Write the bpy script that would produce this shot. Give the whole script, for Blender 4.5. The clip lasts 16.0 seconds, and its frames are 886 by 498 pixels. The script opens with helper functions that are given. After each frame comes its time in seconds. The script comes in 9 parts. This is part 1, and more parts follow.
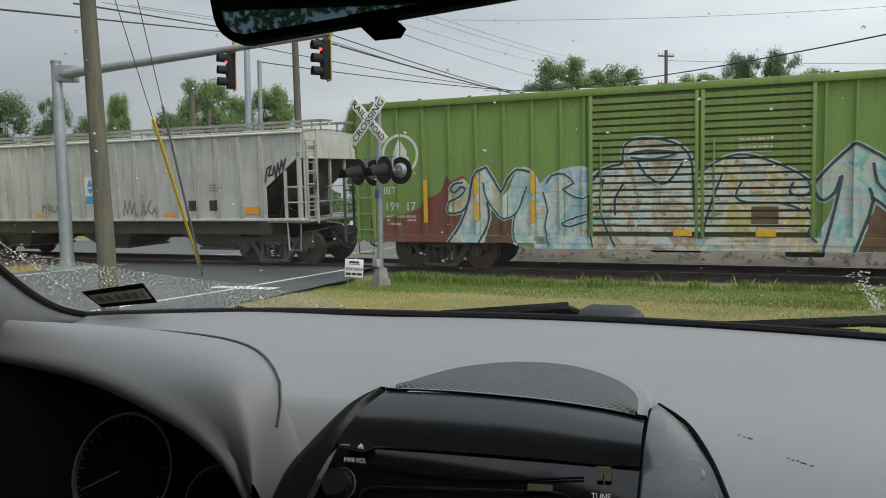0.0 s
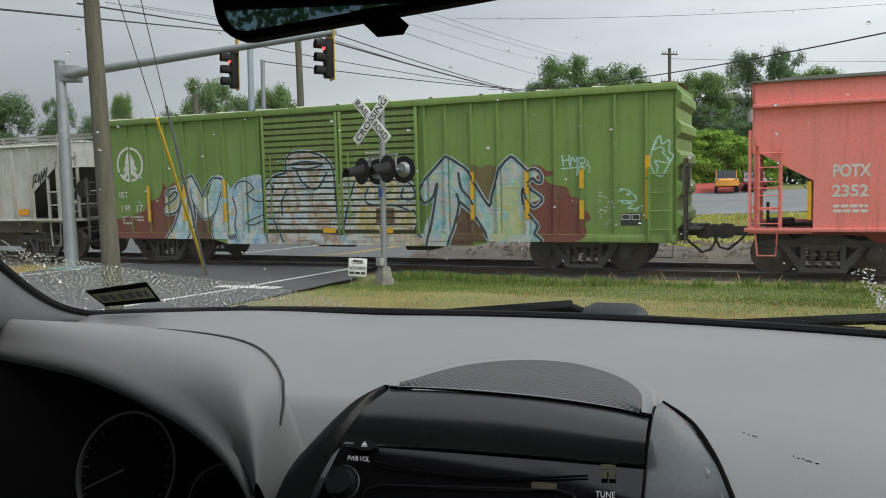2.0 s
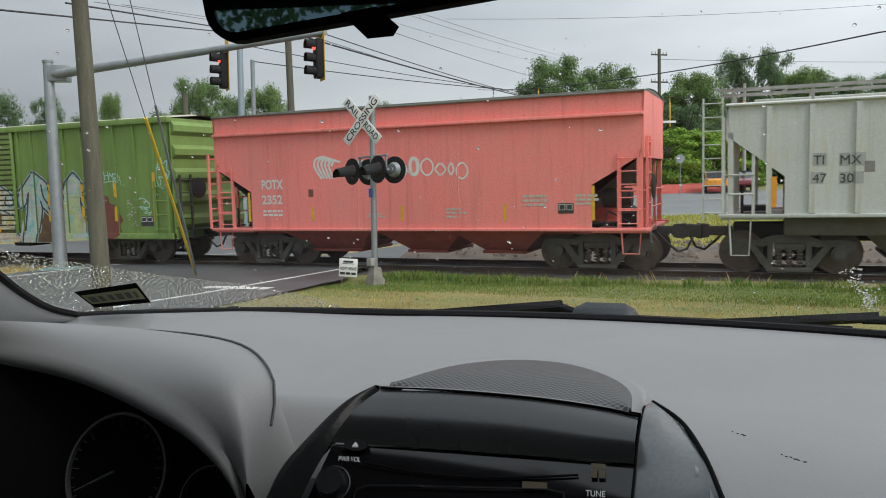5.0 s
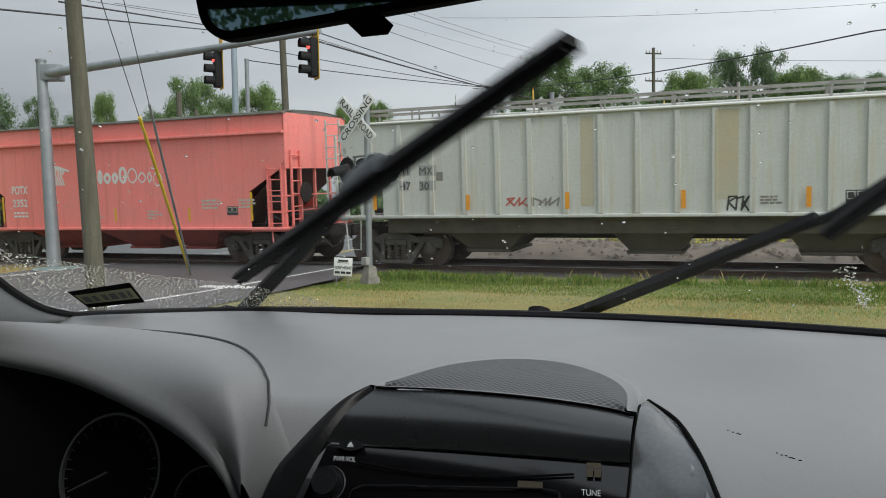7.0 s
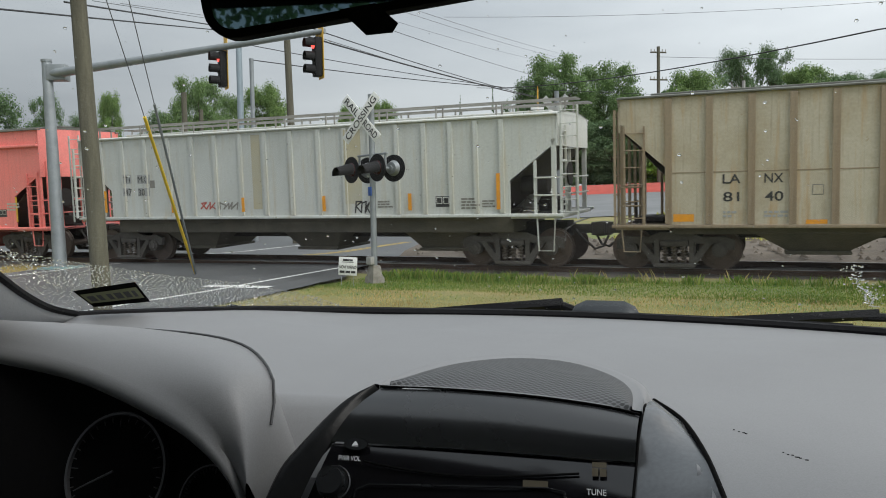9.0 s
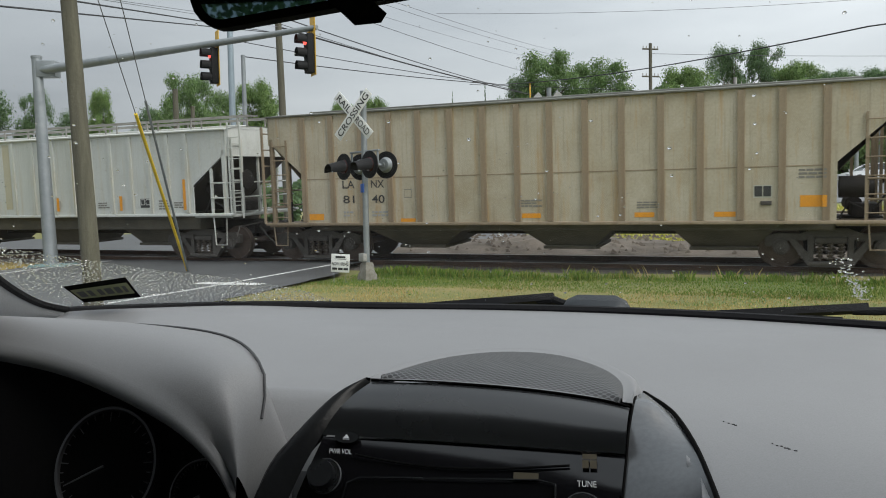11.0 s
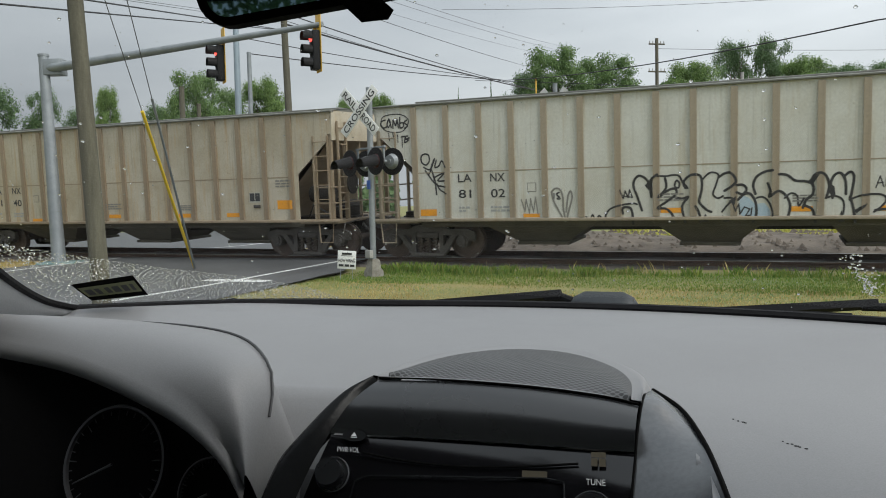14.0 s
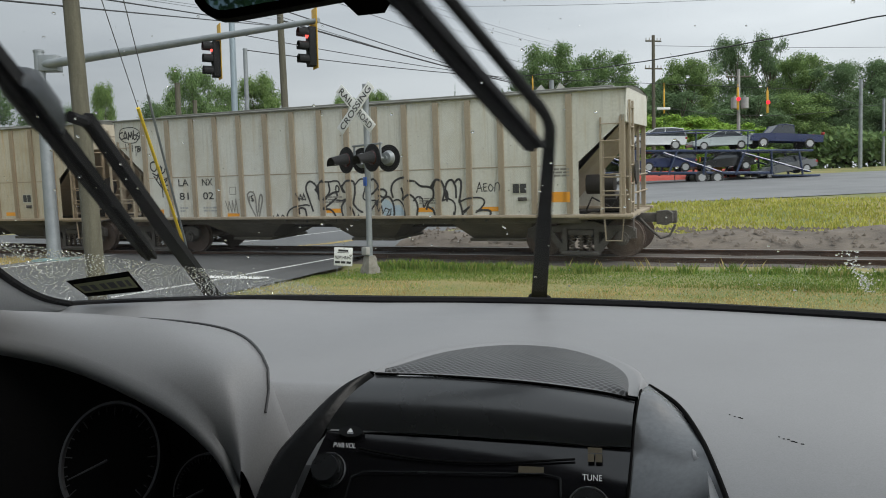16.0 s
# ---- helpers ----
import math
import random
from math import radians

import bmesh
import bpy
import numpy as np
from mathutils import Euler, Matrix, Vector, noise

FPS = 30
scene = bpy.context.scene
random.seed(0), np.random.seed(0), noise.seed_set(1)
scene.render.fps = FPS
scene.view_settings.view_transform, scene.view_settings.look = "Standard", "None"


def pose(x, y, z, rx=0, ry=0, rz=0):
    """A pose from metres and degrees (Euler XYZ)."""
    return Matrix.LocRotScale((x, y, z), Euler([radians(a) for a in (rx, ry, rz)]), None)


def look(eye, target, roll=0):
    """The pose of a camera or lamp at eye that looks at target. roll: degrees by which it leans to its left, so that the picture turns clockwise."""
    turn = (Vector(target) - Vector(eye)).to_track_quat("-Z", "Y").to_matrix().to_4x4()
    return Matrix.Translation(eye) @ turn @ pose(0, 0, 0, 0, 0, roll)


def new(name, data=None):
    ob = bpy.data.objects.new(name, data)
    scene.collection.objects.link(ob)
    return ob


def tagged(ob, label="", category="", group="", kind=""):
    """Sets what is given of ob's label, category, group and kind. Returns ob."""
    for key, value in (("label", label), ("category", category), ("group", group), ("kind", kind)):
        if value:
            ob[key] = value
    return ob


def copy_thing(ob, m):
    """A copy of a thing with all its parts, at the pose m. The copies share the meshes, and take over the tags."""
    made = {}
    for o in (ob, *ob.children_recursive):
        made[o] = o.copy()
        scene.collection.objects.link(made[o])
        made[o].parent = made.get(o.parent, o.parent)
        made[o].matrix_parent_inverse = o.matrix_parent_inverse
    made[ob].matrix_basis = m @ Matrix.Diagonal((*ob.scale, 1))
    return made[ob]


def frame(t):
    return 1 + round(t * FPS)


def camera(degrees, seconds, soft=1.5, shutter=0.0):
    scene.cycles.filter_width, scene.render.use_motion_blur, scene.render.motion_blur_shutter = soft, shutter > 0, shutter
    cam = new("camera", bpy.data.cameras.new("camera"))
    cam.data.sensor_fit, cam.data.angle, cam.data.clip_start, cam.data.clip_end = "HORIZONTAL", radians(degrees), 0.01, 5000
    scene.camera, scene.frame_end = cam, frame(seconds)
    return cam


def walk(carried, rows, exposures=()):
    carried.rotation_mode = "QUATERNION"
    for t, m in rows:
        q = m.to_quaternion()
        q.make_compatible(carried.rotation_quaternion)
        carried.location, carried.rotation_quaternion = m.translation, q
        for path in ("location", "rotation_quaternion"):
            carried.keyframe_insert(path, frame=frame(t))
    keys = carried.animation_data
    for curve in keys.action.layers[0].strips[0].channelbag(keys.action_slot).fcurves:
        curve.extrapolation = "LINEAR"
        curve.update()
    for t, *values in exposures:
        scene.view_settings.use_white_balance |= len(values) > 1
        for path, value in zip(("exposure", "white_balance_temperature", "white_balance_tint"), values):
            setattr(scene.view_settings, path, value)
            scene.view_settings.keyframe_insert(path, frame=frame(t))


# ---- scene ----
EXPOSURE = 0.60
cam = camera(58.56, 16.0, soft=1.0, shutter=0.15)
walk(cam, [
    (0, pose(0.0002, -0.0022, 1.5761, 87.474, 0.657, -0.191)),
    (0.5, pose(-0.0001, 0.0004, 1.5765, 87.455, 0.640, -0.152)),
    (1, pose(-0.0003, 0.0006, 1.5768, 87.462, 0.599, -0.166)),
    (1.5, pose(-0.0000, -0.0000, 1.5759, 87.413, 0.744, -0.034)),
    (2, pose(0.0004, -0.0006, 1.5750, 87.400, 0.788, 0.059)),
    (2.5, pose(-0.0003, 0.0000, 1.5763, 87.401, 0.667, -0.081)),
    (3, pose(-0.0008, 0.0013, 1.5763, 87.373, 0.598, -0.684)),
    (3.5, pose(0.0004, -0.0002, 1.5753, 87.389, 0.760, -0.555)),
    (4, pose(0.0011, -0.0024, 1.5751, 87.409, 0.887, -0.456)),
    (6.5, pose(-0.0002, -0.0013, 1.5758, 87.366, 0.843, -0.976)),
    (7, pose(0.0005, -0.0006, 1.5755, 87.322, 0.934, -0.996)),
    (7.5, pose(0.0011, -0.0002, 1.5742, 87.336, 1.103, -0.848)),
    (8, pose(0.0010, -0.0005, 1.5747, 87.348, 1.041, -0.761)),
    (8.5, pose(-0.0005, -0.0001, 1.5755, 87.314, 0.927, -0.705)),
    (9, pose(0.0004, 0.0008, 1.5751, 87.279, 0.994, -0.659)),
    (11.5, pose(0.0024, 0.0005, 1.5711, 87.018, 1.078, -1.249)),
    (12, pose(0.0010, 0.0010, 1.5716, 87.013, 1.026, -1.145)),
    (12.5, pose(0.0004, 0.0031, 1.5725, 86.921, 1.034, -0.902)),
    (13, pose(0.0009, 0.0015, 1.5719, 86.933, 1.138, -1.080)),
    (13.5, pose(0.0017, 0.0036, 1.5714, 86.841, 1.282, -0.775)),
    (14, pose(0.0014, 0.0037, 1.5724, 86.788, 1.276, -0.748)),
    (14.5, pose(0.0012, 0.0031, 1.5730, 86.696, 1.263, -0.989)),
    (15, pose(0.0020, 0.0026, 1.5711, 86.648, 1.356, -0.701)),
    (15.5, pose(0.0021, 0.0044, 1.5710, 86.540, 1.364, -1.072)),
    (16, pose(0.0013, 0.0051, 1.5710, 86.558, 1.242, -1.000)),
], exposures=((0, EXPOSURE), (16, EXPOSURE)))
TRACK = pose(0, 18.036, 0, 2.723, 0.368, -23.319)   # x along the rails, y across them, z up; side of the cars at y = 0
RAIL = 0.28          # height of the rail head in that frame
MID = 1.55           # middle of the track in that frame

# ---- sky and sun: a bright overcast afternoon ----
world = bpy.data.worlds.new("overcast")
scene.world = world
world.use_nodes = True
wn = world.node_tree.nodes
wl = world.node_tree.links
wn.clear()
w_out = wn.new("ShaderNodeOutputWorld")
w_bg = wn.new("ShaderNodeBackground")
w_sky = wn.new("ShaderNodeTexSky")
w_sky.sky_type = "NISHITA"
w_sky.sun_disc = False
w_sky.sun_elevation = radians(48)
w_sky.sun_rotation = radians(65)
w_sky.dust_density = 6.0
w_co = wn.new("ShaderNodeTexCoord")
w_map = wn.new("ShaderNodeMapping")
w_map.inputs["Scale"].default_value = (1.0, 1.0, 4.5)
w_noise = wn.new("ShaderNodeTexNoise")
w_noise.inputs["Scale"].default_value = 1.3
w_noise.inputs["Detail"].default_value = 5
w_noise.inputs["Roughness"].default_value = 0.55
w_ramp = wn.new("ShaderNodeValToRGB")
w_ramp.color_ramp.elements[0].position = 0.30
w_ramp.color_ramp.elements[0].color = (3.6, 3.95, 4.35, 1)
w_ramp.color_ramp.elements[1].position = 0.72
w_ramp.color_ramp.elements[1].color = (6.4, 6.75, 7.1, 1)
w_mix = wn.new("ShaderNodeMix")
w_mix.data_type = "RGBA"
w_mix.inputs["Factor"].default_value = 0.90
wl.new(w_co.outputs["Generated"], w_map.inputs["Vector"])
wl.new(w_map.outputs["Vector"], w_noise.inputs["Vector"])
wl.new(w_noise.outputs["Fac"], w_ramp.inputs["Fac"])
wl.new(w_sky.outputs["Color"], w_mix.inputs["A"])
wl.new(w_ramp.outputs["Color"], w_mix.inputs["B"])
# overcast sky: brighter overhead and towards the hidden sun
w_dot = wn.new("ShaderNodeVectorMath")
w_dot.operation = "DOT_PRODUCT"
w_dot.inputs[1].default_value = (0.34, -0.13, 0.9)
w_lift = wn.new("ShaderNodeMath")
w_lift.operation = "ADD"
w_lift.inputs[1].default_value = 0.75
w_mul = wn.new("ShaderNodeMix")
w_mul.data_type = "RGBA"
w_mul.blend_type = "MULTIPLY"
w_mul.inputs["Factor"].default_value = 1.0
wl.new(w_co.outputs["Generated"], w_dot.inputs[0])
wl.new(w_dot.outputs["Value"], w_lift.inputs[0])
wl.new(w_mix.outputs["Result"], w_mul.inputs["A"])
wl.new(w_lift.outputs["Value"], w_mul.inputs["B"])
wl.new(w_mul.outputs["Result"], w_bg.inputs["Color"])
w_bg.inputs["Strength"].default_value = 0.10
wl.new(w_bg.outputs["Background"], w_out.inputs["Surface"])

sun = new("sun", bpy.data.lights.new("sun", "SUN"))
sun.data.energy = 1.5
sun.data.angle = radians(25)
sun.data.color = (1.0, 0.97, 0.92)
sun.matrix_world = look((40, -30, 60), (0, 10, 0))


# ---- materials ----
def material(name, color, rough=0.6, metal=0.0, other=None, scale=3.0, amount=0.5, fine=40.0, bump=0.1, stretch=(1, 1, 1), spec=0.5, random_tint=0.0, coat=0.0):
    """A surface with stains at one scale and grain at another; other is the colour of its stains."""
    m = bpy.data.materials.new(name)
    m.use_nodes = True
    n, l = m.node_tree.nodes, m.node_tree.links
    b = n["Principled BSDF"]
    b.inputs["Roughness"].default_value = rough
    b.inputs["Metallic"].default_value = metal
    b.inputs["Specular IOR Level"].default_value = spec
    b.inputs["Coat Weight"].default_value = coat
    co = n.new("ShaderNodeTexCoord")
    mp = n.new("ShaderNodeMapping")
    mp.inputs["Scale"].default_value = stretch
    l.new(co.outputs["Object"], mp.inputs["Vector"])
    big = n.new("ShaderNodeTexNoise")
    big.inputs["Scale"].default_value = scale
    big.inputs["Detail"].default_value = 6
    big.inputs["Roughness"].default_value = 0.62
    small = n.new("ShaderNodeTexNoise")
    small.inputs["Scale"].default_value = fine
    small.inputs["Detail"].default_value = 3
    l.new(mp.outputs["Vector"], big.inputs["Vector"])
    l.new(co.outputs["Object"], small.inputs["Vector"])
    ramp = n.new("ShaderNodeMapRange")
    ramp.inputs["From Min"].default_value = 0.38
    ramp.inputs["From Max"].default_value = 0.72
    ramp.inputs["To Max"].default_value = amount
    l.new(big.outputs["Fac"], ramp.inputs["Value"])
    mix = n.new("ShaderNodeMix")
    mix.data_type = "RGBA"
    mix.inputs["A"].default_value = (*color, 1)
    second = other or tuple(c * 0.6 for c in color)
    mix.inputs["B"].default_value = (*second, 1)
    l.new(ramp.outputs["Result"], mix.inputs["Factor"])
    grain = n.new("ShaderNodeMix")
    grain.data_type = "RGBA"
    grain.blend_type = "MULTIPLY"
    grain.inputs["Factor"].default_value = 1.0
    lift = n.new("ShaderNodeMapRange")
    lift.inputs["To Min"].default_value = 0.78
    lift.inputs["To Max"].default_value = 1.18
    l.new(small.outputs["Fac"], lift.inputs["Value"])
    l.new(mix.outputs["Result"], grain.inputs["A"])
    l.new(lift.outputs["Result"], grain.inputs["B"])
    last = grain.outputs["Result"]
    if random_tint:
        info = n.new("ShaderNodeObjectInfo")
        spread = n.new("ShaderNodeMapRange")
        spread.inputs["To Min"].default_value = 1 - random_tint
        spread.inputs["To Max"].default_value = 1 + random_tint
        l.new(info.outputs["Random"], spread.inputs["Value"])
        tint = n.new("ShaderNodeMix")
        tint.data_type = "RGBA"
        tint.blend_type = "MULTIPLY"
        tint.inputs["Factor"].default_value = 1.0
        l.new(last, tint.inputs["A"])
        l.new(spread.outputs["Result"], tint.inputs["B"])
        last = tint.outputs["Result"]
    l.new(last, b.inputs["Base Color"])
    if bump:
        bp = n.new("ShaderNodeBump")
        bp.inputs["Strength"].default_value = bump
        bp.inputs["Distance"].default_value = 0.02
        l.new(small.outputs["Fac"], bp.inputs["Height"])
        l.new(bp.outputs["Normal"], b.inputs["Normal"])
    rr = n.new("ShaderNodeMapRange")
    rr.inputs["To Min"].default_value = max(0.03, rough - 0.12)
    rr.inputs["To Max"].default_value = min(1.0, rough + 0.12)
    l.new(big.outputs["Fac"], rr.inputs["Value"])
    l.new(rr.outputs["Result"], b.inputs["Roughness"])
    return m


def railcar_paint(name, color, dirt, rust, dirt_amount=0.6, rust_amount=0.5, rough=0.6):
    """Weathered paint: streaks of dirt that run down, blotches and rust."""
    m = material(name, color, rough, 0.0, dirt, 1.1, dirt_amount, 22.0, 0.06)
    n, l = m.node_tree.nodes, m.node_tree.links
    b = n["Principled BSDF"]
    base = b.inputs["Base Color"].links[0].from_socket
    co = n["Texture Coordinate"]
    mp = n.new("ShaderNodeMapping")
    mp.inputs["Scale"].default_value = (5.5, 2.0, 0.35)
    l.new(co.outputs["Object"], mp.inputs["Vector"])
    st = n.new("ShaderNodeTexNoise")
    st.inputs["Scale"].default_value = 1.0
    st.inputs["Detail"].default_value = 7
    st.inputs["Roughness"].default_value = 0.7
    l.new(mp.outputs["Vector"], st.inputs["Vector"])
    r = n.new("ShaderNodeMapRange")
    r.inputs["From Min"].default_value = 0.52
    r.inputs["From Max"].default_value = 0.70
    r.inputs["To Max"].default_value = rust_amount
    l.new(st.outputs["Fac"], r.inputs["Value"])
    mx = n.new("ShaderNodeMix")
    mx.data_type = "RGBA"
    mx.inputs["B"].default_value = (*rust, 1)
    l.new(r.outputs["Result"], mx.inputs["Factor"])
    l.new(base, mx.inputs["A"])
    # narrow runs of grime, and flakes down to the primer
    mq = n.new("ShaderNodeMapping")
    mq.inputs["Scale"].default_value = (19.0, 2.0, 0.55)
    l.new(co.outputs["Object"], mq.inputs["Vector"])
    runs = n.new("ShaderNodeTexNoise")
    runs.inputs["Detail"].default_value = 5
    runs.inputs["Scale"].default_value = 1.0
    l.new(mq.outputs["Vector"], runs.inputs["Vector"])
    flake = n.new("ShaderNodeTexNoise")
    flake.inputs["Scale"].default_value = 7.0
    flake.inputs["Detail"].default_value = 8
    flake.inputs["Roughness"].default_value = 0.75
    l.new(co.outputs["Object"], flake.inputs["Vector"])
    last = mx.outputs["Result"]
    for node, lo, hi, amount, tone in ((runs, 0.56, 0.74, 0.55 * dirt_amount, tuple(c * 0.55 for c in dirt)), (flake, 0.64, 0.68, 0.7 * rust_amount, tuple(c * 0.62 for c in rust))):
        k = n.new("ShaderNodeMapRange")
        k.inputs["From Min"].default_value, k.inputs["From Max"].default_value, k.inputs["To Max"].default_value = lo, hi, amount
        l.new(node.outputs["Fac"], k.inputs["Value"])
        y = n.new("ShaderNodeMix")
        y.data_type = "RGBA"
        y.inputs["B"].default_value = (*tone, 1)
        l.new(k.outputs["Result"], y.inputs["Factor"])
        l.new(last, y.inputs["A"])
        last = y.outputs["Result"]
    l.new(last, b.inputs["Base Color"])
    return m


def spray(name, colors, scale=2.2, wear=0.5):
    """Sprayed paint in patches of several colours, streaked and worn through to the green below."""
    m = material(name, colors[0], 0.55, 0, colors[0], 2.0, 0.2, 30, 0.03)
    n, l = m.node_tree.nodes, m.node_tree.links
    b = n["Principled BSDF"]
    co = n["Texture Coordinate"]
    last = None
    for k, (size, stretch, low, high) in enumerate(((scale, (1, 1, 0.7), 0.40, 0.60), (scale * 3.2, (1, 1, 0.8), 0.42, 0.58))):
        mp = n.new("ShaderNodeMapping")
        mp.inputs["Scale"].default_value = stretch
        mp.inputs["Location"].default_value = (k * 7.3, 0, k * 3.1)
        l.new(co.outputs["Object"], mp.inputs["Vector"])
        ns = n.new("ShaderNodeTexNoise")
        ns.inputs["Scale"].default_value = size
        ns.inputs["Detail"].default_value = 3
        ns.inputs["Distortion"].default_value = 0.8
        l.new(mp.outputs["Vector"], ns.inputs["Vector"])
        rp = n.new("ShaderNodeValToRGB")
        els = rp.color_ramp.elements
        shown = colors if k == 0 else colors[::-1]
        for i, c in enumerate(shown):
            pos = low + (high - low) * i / max(1, len(shown) - 1)
            e = els[i] if i < 2 else els.new(pos)
            e.position, e.color = pos, (*c, 1)
        l.new(ns.outputs["Fac"], rp.inputs["Fac"])
        if last is None:
            last = rp.outputs["Color"]
            continue
        mx = n.new("ShaderNodeMix")
        mx.data_type = "RGBA"
        mx.inputs["Factor"].default_value = 0.30
        l.new(last, mx.inputs["A"])
        l.new(rp.outputs["Color"], mx.inputs["B"])
        last = mx.outputs["Result"]
    for size, stretch, lo, hi, amount, tone in ((1.0, (1.2, 1, 16), 0.55, 0.70, wear, (0.13, 0.085, 0.05)), (9.0, (1, 1, 1), 0.62, 0.67, wear, (0.12, 0.17, 0.06)), (4.0, (1, 1, 0.5), 0.60, 0.70, 0.6, (0.66, 0.68, 0.66))):
        mp = n.new("ShaderNodeMapping")
        mp.inputs["Scale"].default_value = stretch
        l.new(co.outputs["Object"], mp.inputs["Vector"])
        ns = n.new("ShaderNodeTexNoise")
        ns.inputs["Scale"].default_value = size
        ns.inputs["Detail"].default_value = 6
        l.new(mp.outputs["Vector"], ns.inputs["Vector"])
        r = n.new("ShaderNodeMapRange")
        r.inputs["From Min"].default_value, r.inputs["From Max"].default_value, r.inputs["To Max"].default_value = lo, hi, amount
        l.new(ns.outputs["Fac"], r.inputs["Value"])
        mx = n.new("ShaderNodeMix")
        mx.data_type = "RGBA"
        mx.inputs["B"].default_value = (*tone, 1)
        l.new(r.outputs["Result"], mx.inputs["Factor"])
        l.new(last, mx.inputs["A"])
        last = mx.outputs["Result"]
    l.new(last, b.inputs["Base Color"])
    return m


def glow(name, color, strength):
    m = material(name, color, 0.4)
    b = m.node_tree.nodes["Principled BSDF"]
    b.inputs["Emission Color"].default_value = (*color, 1)
    b.inputs["Emission Strength"].default_value = strength
    return m


